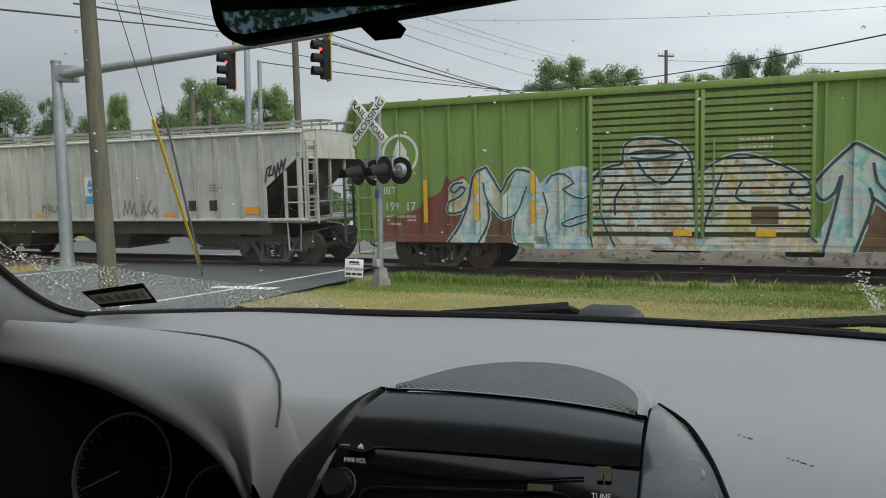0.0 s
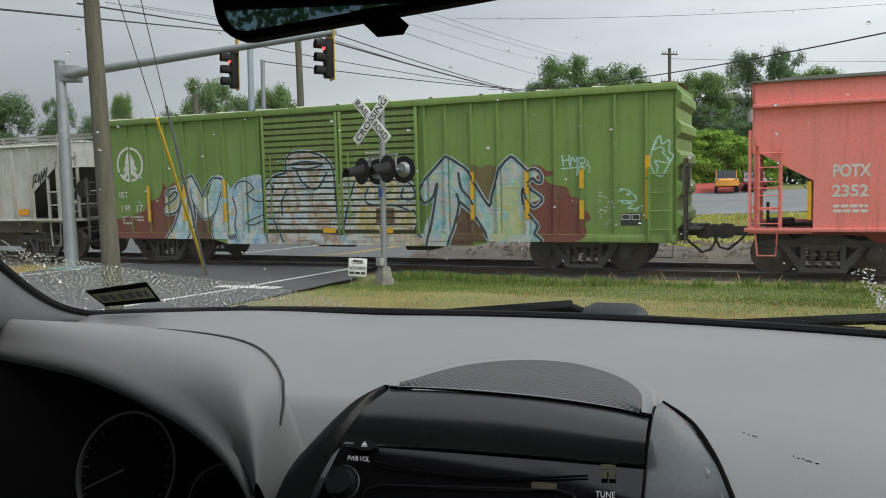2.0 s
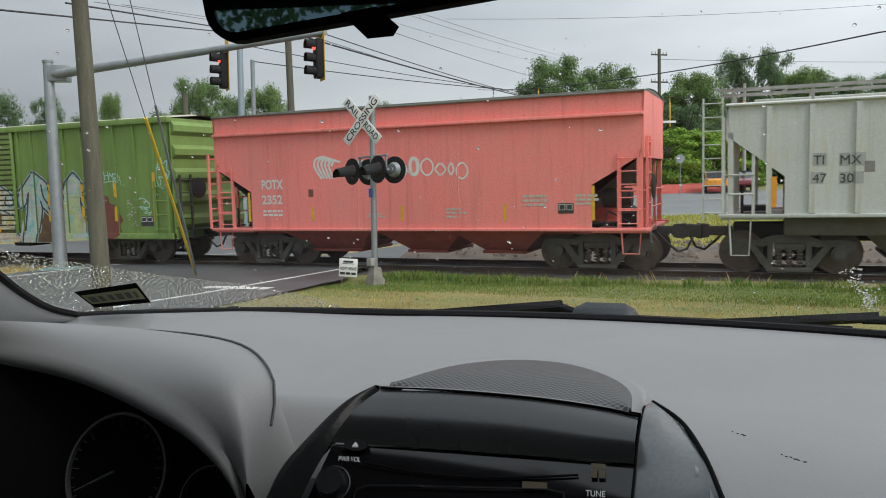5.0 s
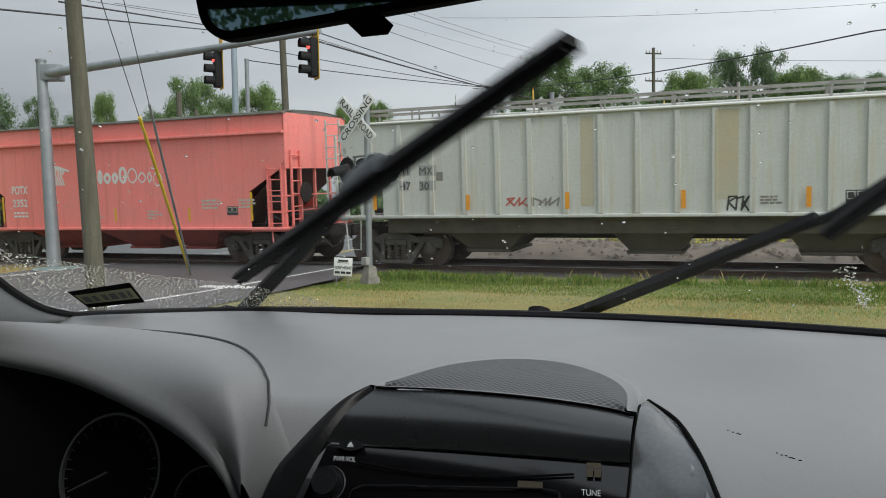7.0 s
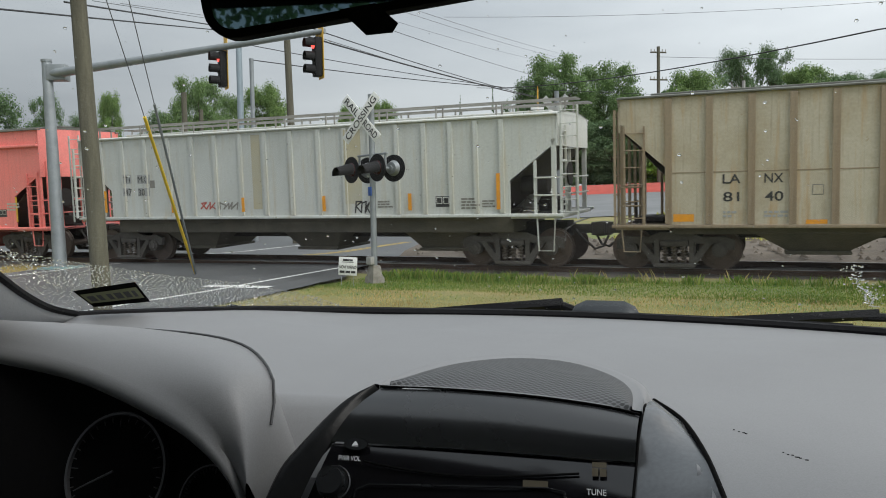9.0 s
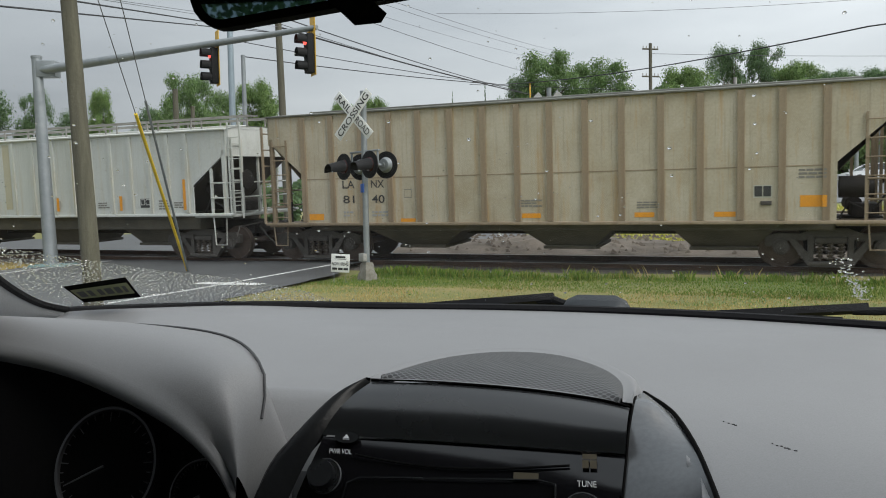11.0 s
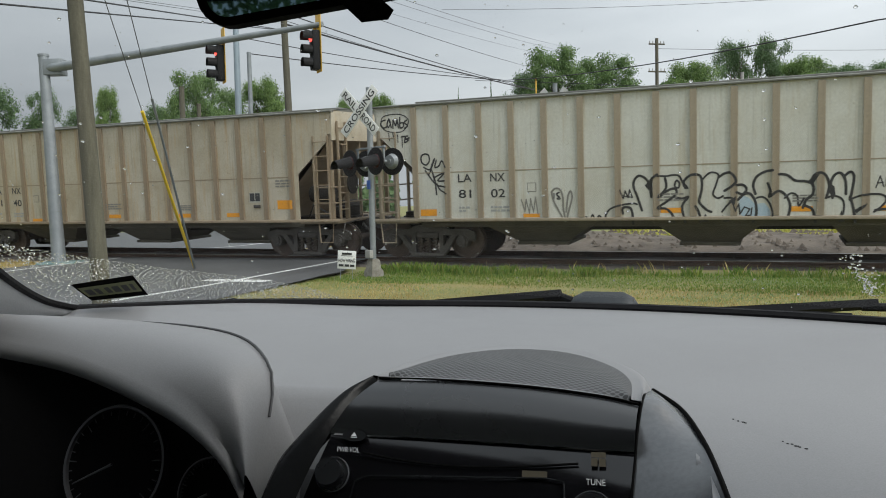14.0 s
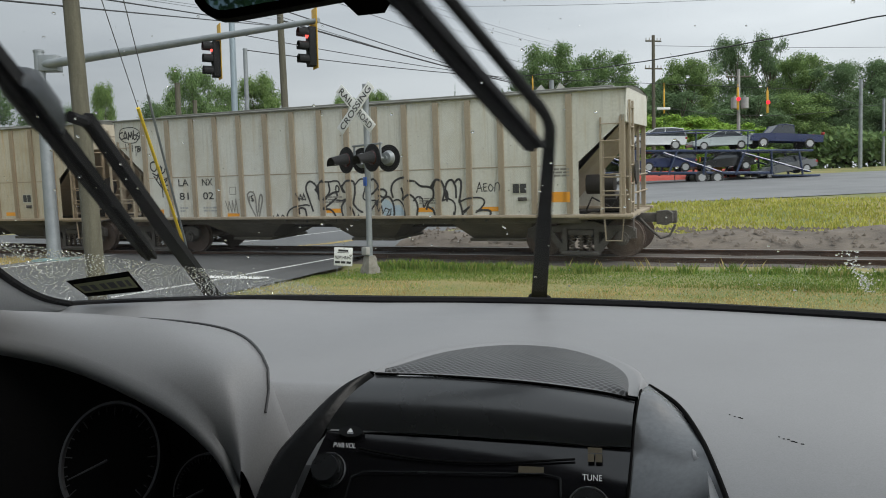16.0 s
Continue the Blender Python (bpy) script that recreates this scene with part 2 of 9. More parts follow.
M = {
    "green": railcar_paint("green_paint", (0.185, 0.295, 0.072), (0.15, 0.225, 0.065), (0.13, 0.14, 0.055), 0.6, 0.55),
    "door_green": railcar_paint("rusty_green_door", (0.175, 0.275, 0.068), (0.13, 0.15, 0.055), (0.15, 0.085, 0.04), 0.9, 0.9),
    # rusty, and darker than the slats: shade of the gaps is in this colour
    "door_gap_shade_rust": railcar_paint("door_back_shade_rust", (0.085, 0.11, 0.035), (0.075, 0.06, 0.03), (0.08, 0.045, 0.025), 0.9, 0.9),
    "red": railcar_paint("salmon_paint", (0.88, 0.24, 0.21), (0.76, 0.27, 0.235), (0.56, 0.16, 0.13), 0.6, 0.6),
    "grey": railcar_paint("grey_paint", (0.56, 0.575, 0.55), (0.46, 0.465, 0.43), (0.47, 0.39, 0.24), 0.5, 0.55),
    "white": railcar_paint("offwhite_paint", (0.53, 0.53, 0.50), (0.36, 0.35, 0.31), (0.25, 0.185, 0.125), 0.85, 0.8),
    "beige": railcar_paint("beige_paint", (0.50, 0.45, 0.355), (0.37, 0.31, 0.21), (0.44, 0.275, 0.115), 0.9, 0.85),
    "cream": railcar_paint("cream_paint", (0.60, 0.595, 0.545), (0.47, 0.445, 0.37), (0.42, 0.34, 0.22), 0.75, 0.7),
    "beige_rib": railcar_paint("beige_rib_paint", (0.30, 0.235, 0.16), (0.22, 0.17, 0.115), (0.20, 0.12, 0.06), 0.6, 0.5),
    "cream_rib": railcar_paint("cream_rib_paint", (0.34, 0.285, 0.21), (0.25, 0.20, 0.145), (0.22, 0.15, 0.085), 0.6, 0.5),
    "under": material("underframe_black", (0.022, 0.020, 0.019), 0.75, 0.0, (0.045, 0.036, 0.030), 3.0, 0.7, 25, 0.2),
    "grime": material("truck_grime", (0.095, 0.086, 0.077), 0.8, 0.0, (0.045, 0.038, 0.033), 4.0, 0.7, 25, 0.2),
    "steel": material("worn_steel", (0.13, 0.095, 0.078), 0.55, 0.3, (0.06, 0.045, 0.038), 5.0, 0.7, 50, 0.2),
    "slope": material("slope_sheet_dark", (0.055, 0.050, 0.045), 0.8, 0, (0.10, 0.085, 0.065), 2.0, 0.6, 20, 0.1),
    "yellow_tape": material("yellow_reflector", (0.75, 0.42, 0.02), 0.45, 0, (0.45, 0.26, 0.04), 8, 0.5, 60, 0.02),
    "orange_tape": material("orange_reflector", (0.80, 0.33, 0.02), 0.45, 0, (0.55, 0.25, 0.06), 8, 0.5, 60, 0.02),
    "stencil": material("white_stencil", (0.72, 0.72, 0.68), 0.6, 0, (0.5, 0.5, 0.45), 9, 0.5, 60, 0.02),
    "stencil_dim": material("faded_stencil", (0.50, 0.49, 0.42), 0.6, 0, (0.36, 0.35, 0.28), 9, 0.6, 60, 0.02),
    "black_mark": material("black_stencil", (0.030, 0.030, 0.032), 0.6, 0, (0.08, 0.08, 0.075), 9, 0.5, 60, 0.02),
    "ink": material("black_spray", (0.028, 0.027, 0.030), 0.5, 0, (0.07, 0.065, 0.06), 6, 0.5, 40, 0.02),
    "grey_spray": material("grey_spray", (0.20, 0.19, 0.17), 0.5, 0, (0.28, 0.26, 0.23), 6, 0.5, 40, 0.02),
    "patch_grey": material("faded_grey_patch", (0.33, 0.335, 0.33), 0.6, 0, (0.42, 0.43, 0.42), 5, 0.6, 40, 0.02),
    "maroon": material("maroon_spray", (0.20, 0.055, 0.045), 0.55, 0, (0.17, 0.10, 0.06), 2.2, 0.7, 25, 0.03),
    "spray_m": spray("white_blue_peach_spray", [(0.30, 0.52, 0.58), (0.60, 0.66, 0.66), (0.66, 0.66, 0.62), (0.56, 0.44, 0.34), (0.42, 0.40, 0.20)], 1.5, 0.3),
    "spray_e": spray("blue_cream_spray", [(0.22, 0.40, 0.58), (0.52, 0.62, 0.68), (0.62, 0.60, 0.46), (0.24, 0.44, 0.52)], 1.8, 0.35),
    "spray_s": spray("white_brown_spray", [(0.50, 0.60, 0.64), (0.64, 0.63, 0.58), (0.34, 0.20, 0.13), (0.58, 0.42, 0.26), (0.22, 0.42, 0.46)], 1.7, 0.75),
    "spray_t": spray("ochre_white_spray", [(0.46, 0.36, 0.08), (0.62, 0.62, 0.52), (0.56, 0.36, 0.26), (0.26, 0.46, 0.46), (0.60, 0.60, 0.58)], 1.6, 0.75),
    "spray_n": spray("teal_pink_spray", [(0.16, 0.44, 0.48), (0.42, 0.60, 0.64), (0.56, 0.44, 0.44), (0.30, 0.54, 0.56), (0.50, 0.52, 0.22)], 1.5, 0.25),
    "teal": spray("teal_spray", [(0.30, 0.48, 0.55), (0.48, 0.60, 0.66), (0.55, 0.62, 0.62), (0.40, 0.54, 0.60)], 2.6, 0.2),
    "outline": material("blue_black_spray", (0.035, 0.045, 0.058), 0.5, 0, (0.10, 0.12, 0.14), 5, 0.6, 40, 0.02),
    "olive_spray": material("olive_brown_spray", (0.15, 0.12, 0.05), 0.55, 0, (0.22, 0.16, 0.06), 3, 0.7, 30, 0.02),
    "brown_spray": material("brown_spray", (0.11, 0.06, 0.038), 0.55, 0, (0.20, 0.12, 0.07), 4, 0.7, 30, 0.02),
    # undersides darker than the side paint: shade beneath the car is in the colour
    "red_under": material("shaded_red_underside", (0.36, 0.075, 0.06), 0.8, 0.0, (0.17, 0.05, 0.042), 2.0, 0.8, 25, 0.2),
    "bay": material("grimy_shaded_bay_paint", (0.085, 0.078, 0.062), 0.85, 0.0, (0.15, 0.13, 0.10), 1.6, 0.8, 25, 0.2),
    "spring": material("rusty_spring_steel", (0.15, 0.125, 0.105), 0.6, 0.3, (0.09, 0.065, 0.05), 5.0, 0.7, 50, 0.2),
    "walk_steel": material("weathered_walkway_steel", (0.34, 0.335, 0.31), 0.7, 0.2, (0.17, 0.15, 0.13), 2.0, 0.8, 30, 0.2),
    "chord": material("dark_roof_edge", (0.17, 0.175, 0.155), 0.75, 0.0, (0.09, 0.085, 0.07), 2.0, 0.8, 30, 0.2),
    "tag_mint": material("mint_spray", (0.42, 0.66, 0.58), 0.5, 0, (0.35, 0.55, 0.47), 6, 0.4, 40, 0.02),
    "tag_red": material("red_spray", (0.45, 0.09, 0.07), 0.5, 0, (0.4, 0.15, 0.12), 6, 0.4, 40, 0.02),
    "blue_sticker": material("blue_panel", (0.06, 0.30, 0.60), 0.5, 0, (0.10, 0.36, 0.62), 5, 0.4, 40, 0.02),
    "white_plate": material("white_plate", (0.72, 0.72, 0.70), 0.5, 0, (0.6, 0.6, 0.56), 4, 0.4, 40, 0.02),
}
from mathutils.geometry import tessellate_polygon



# ---- building helpers ----
def box(bm, x0, x1, y0, y1, z0, z1, bevel=0.0):
    r = bmesh.ops.create_cube(bm, size=1.0)
    for v in r["verts"]:
        v.co = Vector(((x0 + x1) / 2 + v.co.x * (x1 - x0), (y0 + y1) / 2 + v.co.y * (y1 - y0), (z0 + z1) / 2 + v.co.z * (z1 - z0)))
    if bevel:
        edges = {e for v in r["verts"] for e in v.link_edges}
        bmesh.ops.bevel(bm, geom=list(edges), offset=bevel, segments=2, affect="EDGES", profile=0.5)


def rod(bm, a, b, r, seg=8, r2=None, caps=True):
    a, b = Vector(a), Vector(b)
    d = b - a
    q = d.to_track_quat("Z", "Y").to_matrix().to_4x4()
    bmesh.ops.create_cone(bm, cap_ends=caps, segments=seg, radius1=r, radius2=r if r2 is None else r2, depth=d.length,
                          matrix=Matrix.Translation((a + b) / 2) @ q)


def path(bm, pts, r, seg=6):
    """One tube of radius r through the points."""
    pts = [Vector(p) for p in pts]
    rings = []
    for i, p in enumerate(pts):
        d = (pts[min(i + 1, len(pts) - 1)] - pts[max(i - 1, 0)]).normalized()
        u = d.cross(Vector((0.31, 0.17, 0.93)))
        if u.length < 0.1:
            u = d.cross(Vector((0.95, 0.1, 0.2)))
        u.normalize()
        v = d.cross(u)
        rings.append([p + (u * math.cos(2 * math.pi * k / seg) + v * math.sin(2 * math.pi * k / seg)) * r for k in range(seg)])
    loft(bm, rings, True, True)


def slab(bm, outline, y0, y1, flip=lambda x, y, z: (x, y, z)):
    """An outline in x and z, thick from y0 to y1."""
    front = [bm.verts.new(flip(x, y0, z)) for x, z in outline]
    back = [bm.verts.new(flip(x, y1, z)) for x, z in outline]
    k = len(outline)
    bm.faces.new(front)
    bm.faces.new(back[::-1])
    for i in range(k):
        bm.faces.new((front[(i + 1) % k], front[i], back[i], back[(i + 1) % k]))


def loft(bm, rings, closed=False, caps=False):
    rows = [[bm.verts.new(p) for p in ring] for ring in rings]
    k = len(rows[0])
    for a, b in zip(rows, rows[1:]):
        for i in range(k if closed else k - 1):
            j = (i + 1) % k
            bm.faces.new((a[i], a[j], b[j], b[i]))
    if caps:
        bm.faces.new(rows[0][::-1])
        bm.faces.new(rows[-1])


def mesh_of(bm, name, mat, smooth=0.0):
    bmesh.ops.recalc_face_normals(bm, faces=bm.faces)
    me = bpy.data.meshes.new(name)
    bm.to_mesh(me)
    bm.free()
    me.materials.append(mat)
    if smooth:
        me.polygons.foreach_set("use_smooth", [True] * len(me.polygons))
        me.set_sharp_from_angle(angle=radians(smooth))
    return me


def part(name, bm, mat, parent, label="", smooth=35.0):
    ob = new(name, mesh_of(bm, name, mat, smooth))
    ob.parent = parent
    if label:
        tagged(ob, label)
    return ob


def thing(name, m, label, category, group="", kind=""):
    ob = new(name)
    ob.empty_display_size = 0.2
    ob.matrix_basis = m
    return tagged(ob, label, category, group, kind)


def single(name, bm, mat, label, category, group="", kind="", m=None, smooth=35.0):
    ob = new(name, mesh_of(bm, name, mat, smooth))
    if m is not None:
        ob.matrix_basis = m
    return tagged(ob, label, category, group, kind)


def lettering(text, height, x, z, width=None, space=1.0, bold=0.0):
    """Flat triangles of a text in x and z, its lower left corner at x, z, capitals of that height."""
    cu = bpy.data.curves.new("lettering", "FONT")
    cu.body = text
    cu.size = 1.0
    cu.space_character = space
    cu.offset = bold
    ob = bpy.data.objects.new("lettering", cu)
    me = bpy.data.meshes.new_from_object(ob)
    vs = [(v.co.x, v.co.y) for v in me.vertices]
    fs = [tuple(p.vertices) for p in me.polygons]
    bpy.data.objects.remove(ob)
    bpy.data.curves.remove(cu)
    bpy.data.meshes.remove(me)
    if not vs:
        return [], []
    x0, x1 = min(v[0] for v in vs), max(v[0] for v in vs)
    k = height / 0.70
    kx = k if width is None else width / (x1 - x0)
    return [(x + (a - x0) * kx, z + b * k) for a, b in vs], fs


def stroke(points, w):
    """Polygons of a painted line of width w."""
    out = []
    for (x0, z0), (x1, z1) in zip(points, points[1:]):
        d = math.hypot(x1 - x0, z1 - z0) or 1e-6
        ux, uz = (x1 - x0) / d, (z1 - z0) / d
        e = w * 0.42
        px, pz = -uz * w / 2, ux * w / 2
        x0e, z0e, x1e, z1e = x0 - ux * e, z0 - uz * e, x1 + ux * e, z1 + uz * e
        out.append([(x0e + px * 0.6, z0e + pz * 0.6), (x0 + px, z0 + pz), (x1 + px, z1 + pz), (x1e + px * 0.6, z1e + pz * 0.6),
                    (x1e - px * 0.6, z1e - pz * 0.6), (x1 - px, z1 - pz), (x0 - px, z0 - pz), (x0e - px * 0.6, z0e - pz * 0.6)])
    return out


def curvy(points, closed=False, steps=5):
    """A smooth line through points."""
    n = len(points)
    out = []
    for i in range(n if closed else n - 1):
        p = [points[(i + k) % n] if closed else points[min(max(i + k, 0), n - 1)] for k in (-1, 0, 1, 2)]
        for s in range(steps):
            t = s / steps
            out.append(tuple(0.5 * (2 * b + (c - a) * t + (2 * a - 5 * b + 4 * c - d) * t * t + (3 * b - a - 3 * c + d) * t ** 3) for a, b, c, d in zip(*p)))
    if not closed:
        out.append(tuple(points[-1]))
    return out


def clip(poly, axis, lo, hi):
    for sign, lim in ((1, lo), (-1, hi)):
        out = []
        for i, q in enumerate(poly):
            p = poly[i - 1]
            a, b = sign * (p[axis] - lim), sign * (q[axis] - lim)
            if (a < 0) != (b < 0):
                t = a / (a - b)
                out.append(tuple(p[k] + (q[k] - p[k]) * t for k in (0, 1)))
            if b >= 0:
                out.append(q)
        poly = out
        if len(poly) < 3:
            return []
    return poly


def painted(bm, polys, steps, lift=0.004, axis=0):
    """Lays flat shapes (x, z) onto a side with ribs: steps are (from, to, y) bands along the axis."""
    from_tess = []
    for order, poly in enumerate(polys):
        if len(poly) < 3:
            continue
        vecs = [Vector((x, z, 0)) for x, z in poly]
        for tri in tessellate_polygon([vecs]):
            from_tess.append(([poly[i] for i in tri], 0.0004 * (order % 8)))
    for tri, more in from_tess:
        for lo, hi, y in steps:
            c = clip(tri, axis, lo, hi)
            if len(c) >= 3:
                try:
                    bm.faces.new([bm.verts.new((x, y - lift - more, z)) for x, z in c])
                except ValueError:
                    pass


# ---- the train ----
SIDE = -1.50      # outer face of a side sheet
RIB = -1.55       # outer face of its ribs
WHEEL = 0.42
AXLES = []        # wheelsets, to be turned later


def wheelset_mesh():
    bm = bmesh.new()
    rod(bm, (0, -0.95, 0), (0, 0.95, 0), 0.085, 10)
    for s in (-1, 1):
        rod(bm, (0, s * 0.70, 0), (0, s * 0.735, 0), WHEEL + 0.025, 28)
        rod(bm, (0, s * 0.735, 0), (0, s * 0.83, 0), WHEEL, 28)
        rod(bm, (0, s * 0.83, 0), (0, s * 0.845, 0), WHEEL - 0.06, 28, WHEEL - 0.11)
        rod(bm, (0, s * 0.83, 0), (0, s * 0.90, 0), 0.14, 14, 0.11)
        for k in range(3):
            a = k * 2.094
            rod(bm, (0.22 * math.cos(a), s * 0.84, 0.22 * math.sin(a)), (0.22 * math.cos(a), s * 0.852, 0.22 * math.sin(a)), 0.035, 8)
    return mesh_of(bm, "wheelset", M["steel"], 35)


def sideframe_mesh():
    """A cast side frame: arched top, sloping struts with openings between, spring seat below."""
    bm = bmesh.new()
    slab(bm, [(-1.18, 0.44), (-1.18, 0.64), (-0.98, 0.71), (-0.55, 0.69), (-0.30, 0.79), (0.30, 0.79), (0.55, 0.69), (0.98, 0.71), (1.18, 0.64), (1.18, 0.44),
              (1.02, 0.44), (0.95, 0.57), (0.45, 0.56), (0.27, 0.63), (-0.27, 0.63), (-0.45, 0.56), (-0.95, 0.57), (-1.02, 0.44)], -1.10, -0.98)
    for s in (-1, 1):
        slab(bm, [(s * 0.76, 0.58), (s * 0.62, 0.58), (s * 0.30, 0.18), (s * 0.30, 0.07), (s * 0.42, 0.09)], -1.11, -0.97)
        slab(bm, [(s * 0.40, 0.14), (s * 0.30, 0.14), (s * 0.30, 0.66), (s * 0.40, 0.66)], -1.12, -0.96)
        x = s * 0.89
        rod(bm, (x, -1.15, 0.43), (x, -0.92, 0.43), 0.15, 14)
        rod(bm, (x, -1.19, 0.43), (x, -1.13, 0.43), 0.10, 12)
        for k in range(3):
            a = 0.5 + k * 2.094
            rod(bm, (x + 0.06 * math.cos(a), -1.205, 0.43 + 0.06 * math.sin(a)), (x + 0.06 * math.cos(a), -1.19, 0.43 + 0.06 * math.sin(a)), 0.018, 6)
        box(bm, x - 0.2, x + 0.2, -1.07, -0.93, 0.54, 0.66, 0.02)
    box(bm, -0.42, 0.42, -1.15, -0.98, 0.06, 0.15, 0.02)
    box(bm, -0.28, 0.28, -1.13, -1.0, 0.50, 0.62, 0.02)
    return mesh_of(bm, "side_frame", M["grime"], 35)


def spring_mesh():
    bm = bmesh.new()
    pts = [(0.058 * math.cos(k * 0.9), 0.058 * math.sin(k * 0.9), 0.34 * k / 34) for k in range(35)]
    path(bm, pts, 0.019, 5)
    rod(bm, (0, 0, 0.0), (0, 0, 0.34), 0.030, 8)
    return mesh_of(bm, "coil_spring", M["spring"], 60)


def bolster_mesh():
    bm = bmesh.new()
    box(bm, -0.22, 0.22, -1.0, 1.0, 0.42, 0.70, 0.03)
    rod(bm, (0, 0, 0.66), (0, 0, 0.82), 0.20, 16)
    for x in (-0.45, 0.45):
        rod(bm, (x, -0.85, 0.36), (x, 0.85, 0.36), 0.05, 8)
        for s in (-1, 1):
            box(bm, x - 0.05, x + 0.05, s * 0.76 - 0.06, s * 0.76 + 0.06, 0.26, 0.58, 0.01)
    return mesh_of(bm, "truck", M["under"], 35)


WHEELSET, SIDEFRAME, BOLSTER, SPRING = wheelset_mesh(), sideframe_mesh(), bolster_mesh(), spring_mesh()


def add_truck(car, x):
    t = new("truck", BOLSTER)
    t.parent = car
    t.location.x = x
    for turn in (0, math.pi):
        f = new("side_frame", SIDEFRAME)
        f.parent = t
        f.rotation_euler.z = turn
        for k in (-0.19, 0.0, 0.19):
            c = new("coil_spring", SPRING)
            c.parent = f
            c.location = (k, -1.07, 0.15)
    for dx in (-0.89, 0.89):
        w = new("wheelset", WHEELSET)
        w.parent = t
        w.location = (dx, 0, WHEEL)
        AXLES.append((w, dx))


def coupler_mesh():
    bm = bmesh.new()
    box(bm, -0.10, 0.42, -0.09, 0.09, 0.70, 0.90, 0.02)
    slab(bm, [(0.38, 0.66), (0.60, 0.63), (0.72, 0.70), (0.72, 0.90), (0.62, 0.96), (0.38, 0.94)], -0.14, 0.08)
    box(bm, 0.52, 0.80, 0.08, 0.17, 0.66, 0.94, 0.03)
    path(bm, [(0.05, -0.30, 0.80), (0.25, -0.32, 0.58), (0.50, -0.30, 0.36), (0.68, -0.28, 0.42), (0.80, -0.26, 0.66)], 0.028, 8)
    path(bm, [(0.0, -0.10, 0.92), (0.05, -1.2, 0.86), (0.08, -1.38, 0.62)], 0.018, 6)
    return mesh_of(bm, "coupler", M["grime"], 35)


COUPLER = coupler_mesh()


def add_couplers(car, half):
    for sx in (1, -1):
        c = new("coupler", COUPLER)
        c.parent = car
        c.location.x = sx * (half - 0.10)
        c.rotation_euler.z = 0 if sx > 0 else math.pi


def bands(half, ribs, w, side=SIDE, rib=RIB):
    """Where a side lies at the sheet and where at a rib."""
    out, x = [], -half - 1
    for r in sorted(ribs):
        out += [(x, r - w / 2, side), (r - w / 2, r + w / 2, rib)]
        x = r + w / 2
    return out + [(x, half + 1, side)]


def mark(name, polys, steps, mat, parent, label="", axis=0, lift=0.004):
    bm = bmesh.new()
    painted(bm, polys, steps, lift, axis)
    me = bpy.data.meshes.new(name)
    bm.to_mesh(me)
    bm.free()
    me.materials.append(mat)
    ob = new(name, me)
    ob.parent = parent
    return tagged(ob, label)


def words(name, text, height, x, z, steps, mat, parent, label="", width=None, bold=0.0, lift=0.005):
    vs, fs = lettering(text, height, x, z, width, 1.0, bold)
    return mark(name, [[vs[i] for i in f] for f in fs], steps, mat, parent, label, 0, lift)


def rect(x0, z0, x1, z1):
    return [(x0, z0), (x1, z0), (x1, z1), (x0, z1)]


def small_print(x, z, w, h, lines, seed):
    """Bars of the size of small lettering."""
    rnd = random.Random(seed)
    out = []
    for i in range(lines):
        y = z - i * h * 1.7
        a = x
        while a < x + w - 0.03:
            b = min(x + w, a + rnd.uniform(0.05, 0.16))
            out.append(rect(a, y, b, y + h))
            a = b + h * 0.5
        if rnd.random() < 0.4 and len(out) > 2:
            out.pop()
    return out


def ladder_mesh(height, width, rungs, r=0.022):
    bm = bmesh.new()
    for x in (0, width):
        box(bm, x - r * 1.3, x + r * 1.3, -r, r, 0, height)
    for i in range(rungs):
        z = height * (i + 0.6) / rungs
        rod(bm, (0, -0.02, z), (width, -0.02, z), r * 0.75, 6)
    return bm


def consist_sheet(half, sill, eave, top, low, back, corner):
    """Outline of a hopper's side: cut back below its ends."""
    right = [(half, eave), (half - corner, top), (half - back, low), (half - back, sill)]
    return [(x, z) for x, z in right] + [(-x, z) for x, z in reversed(right)]


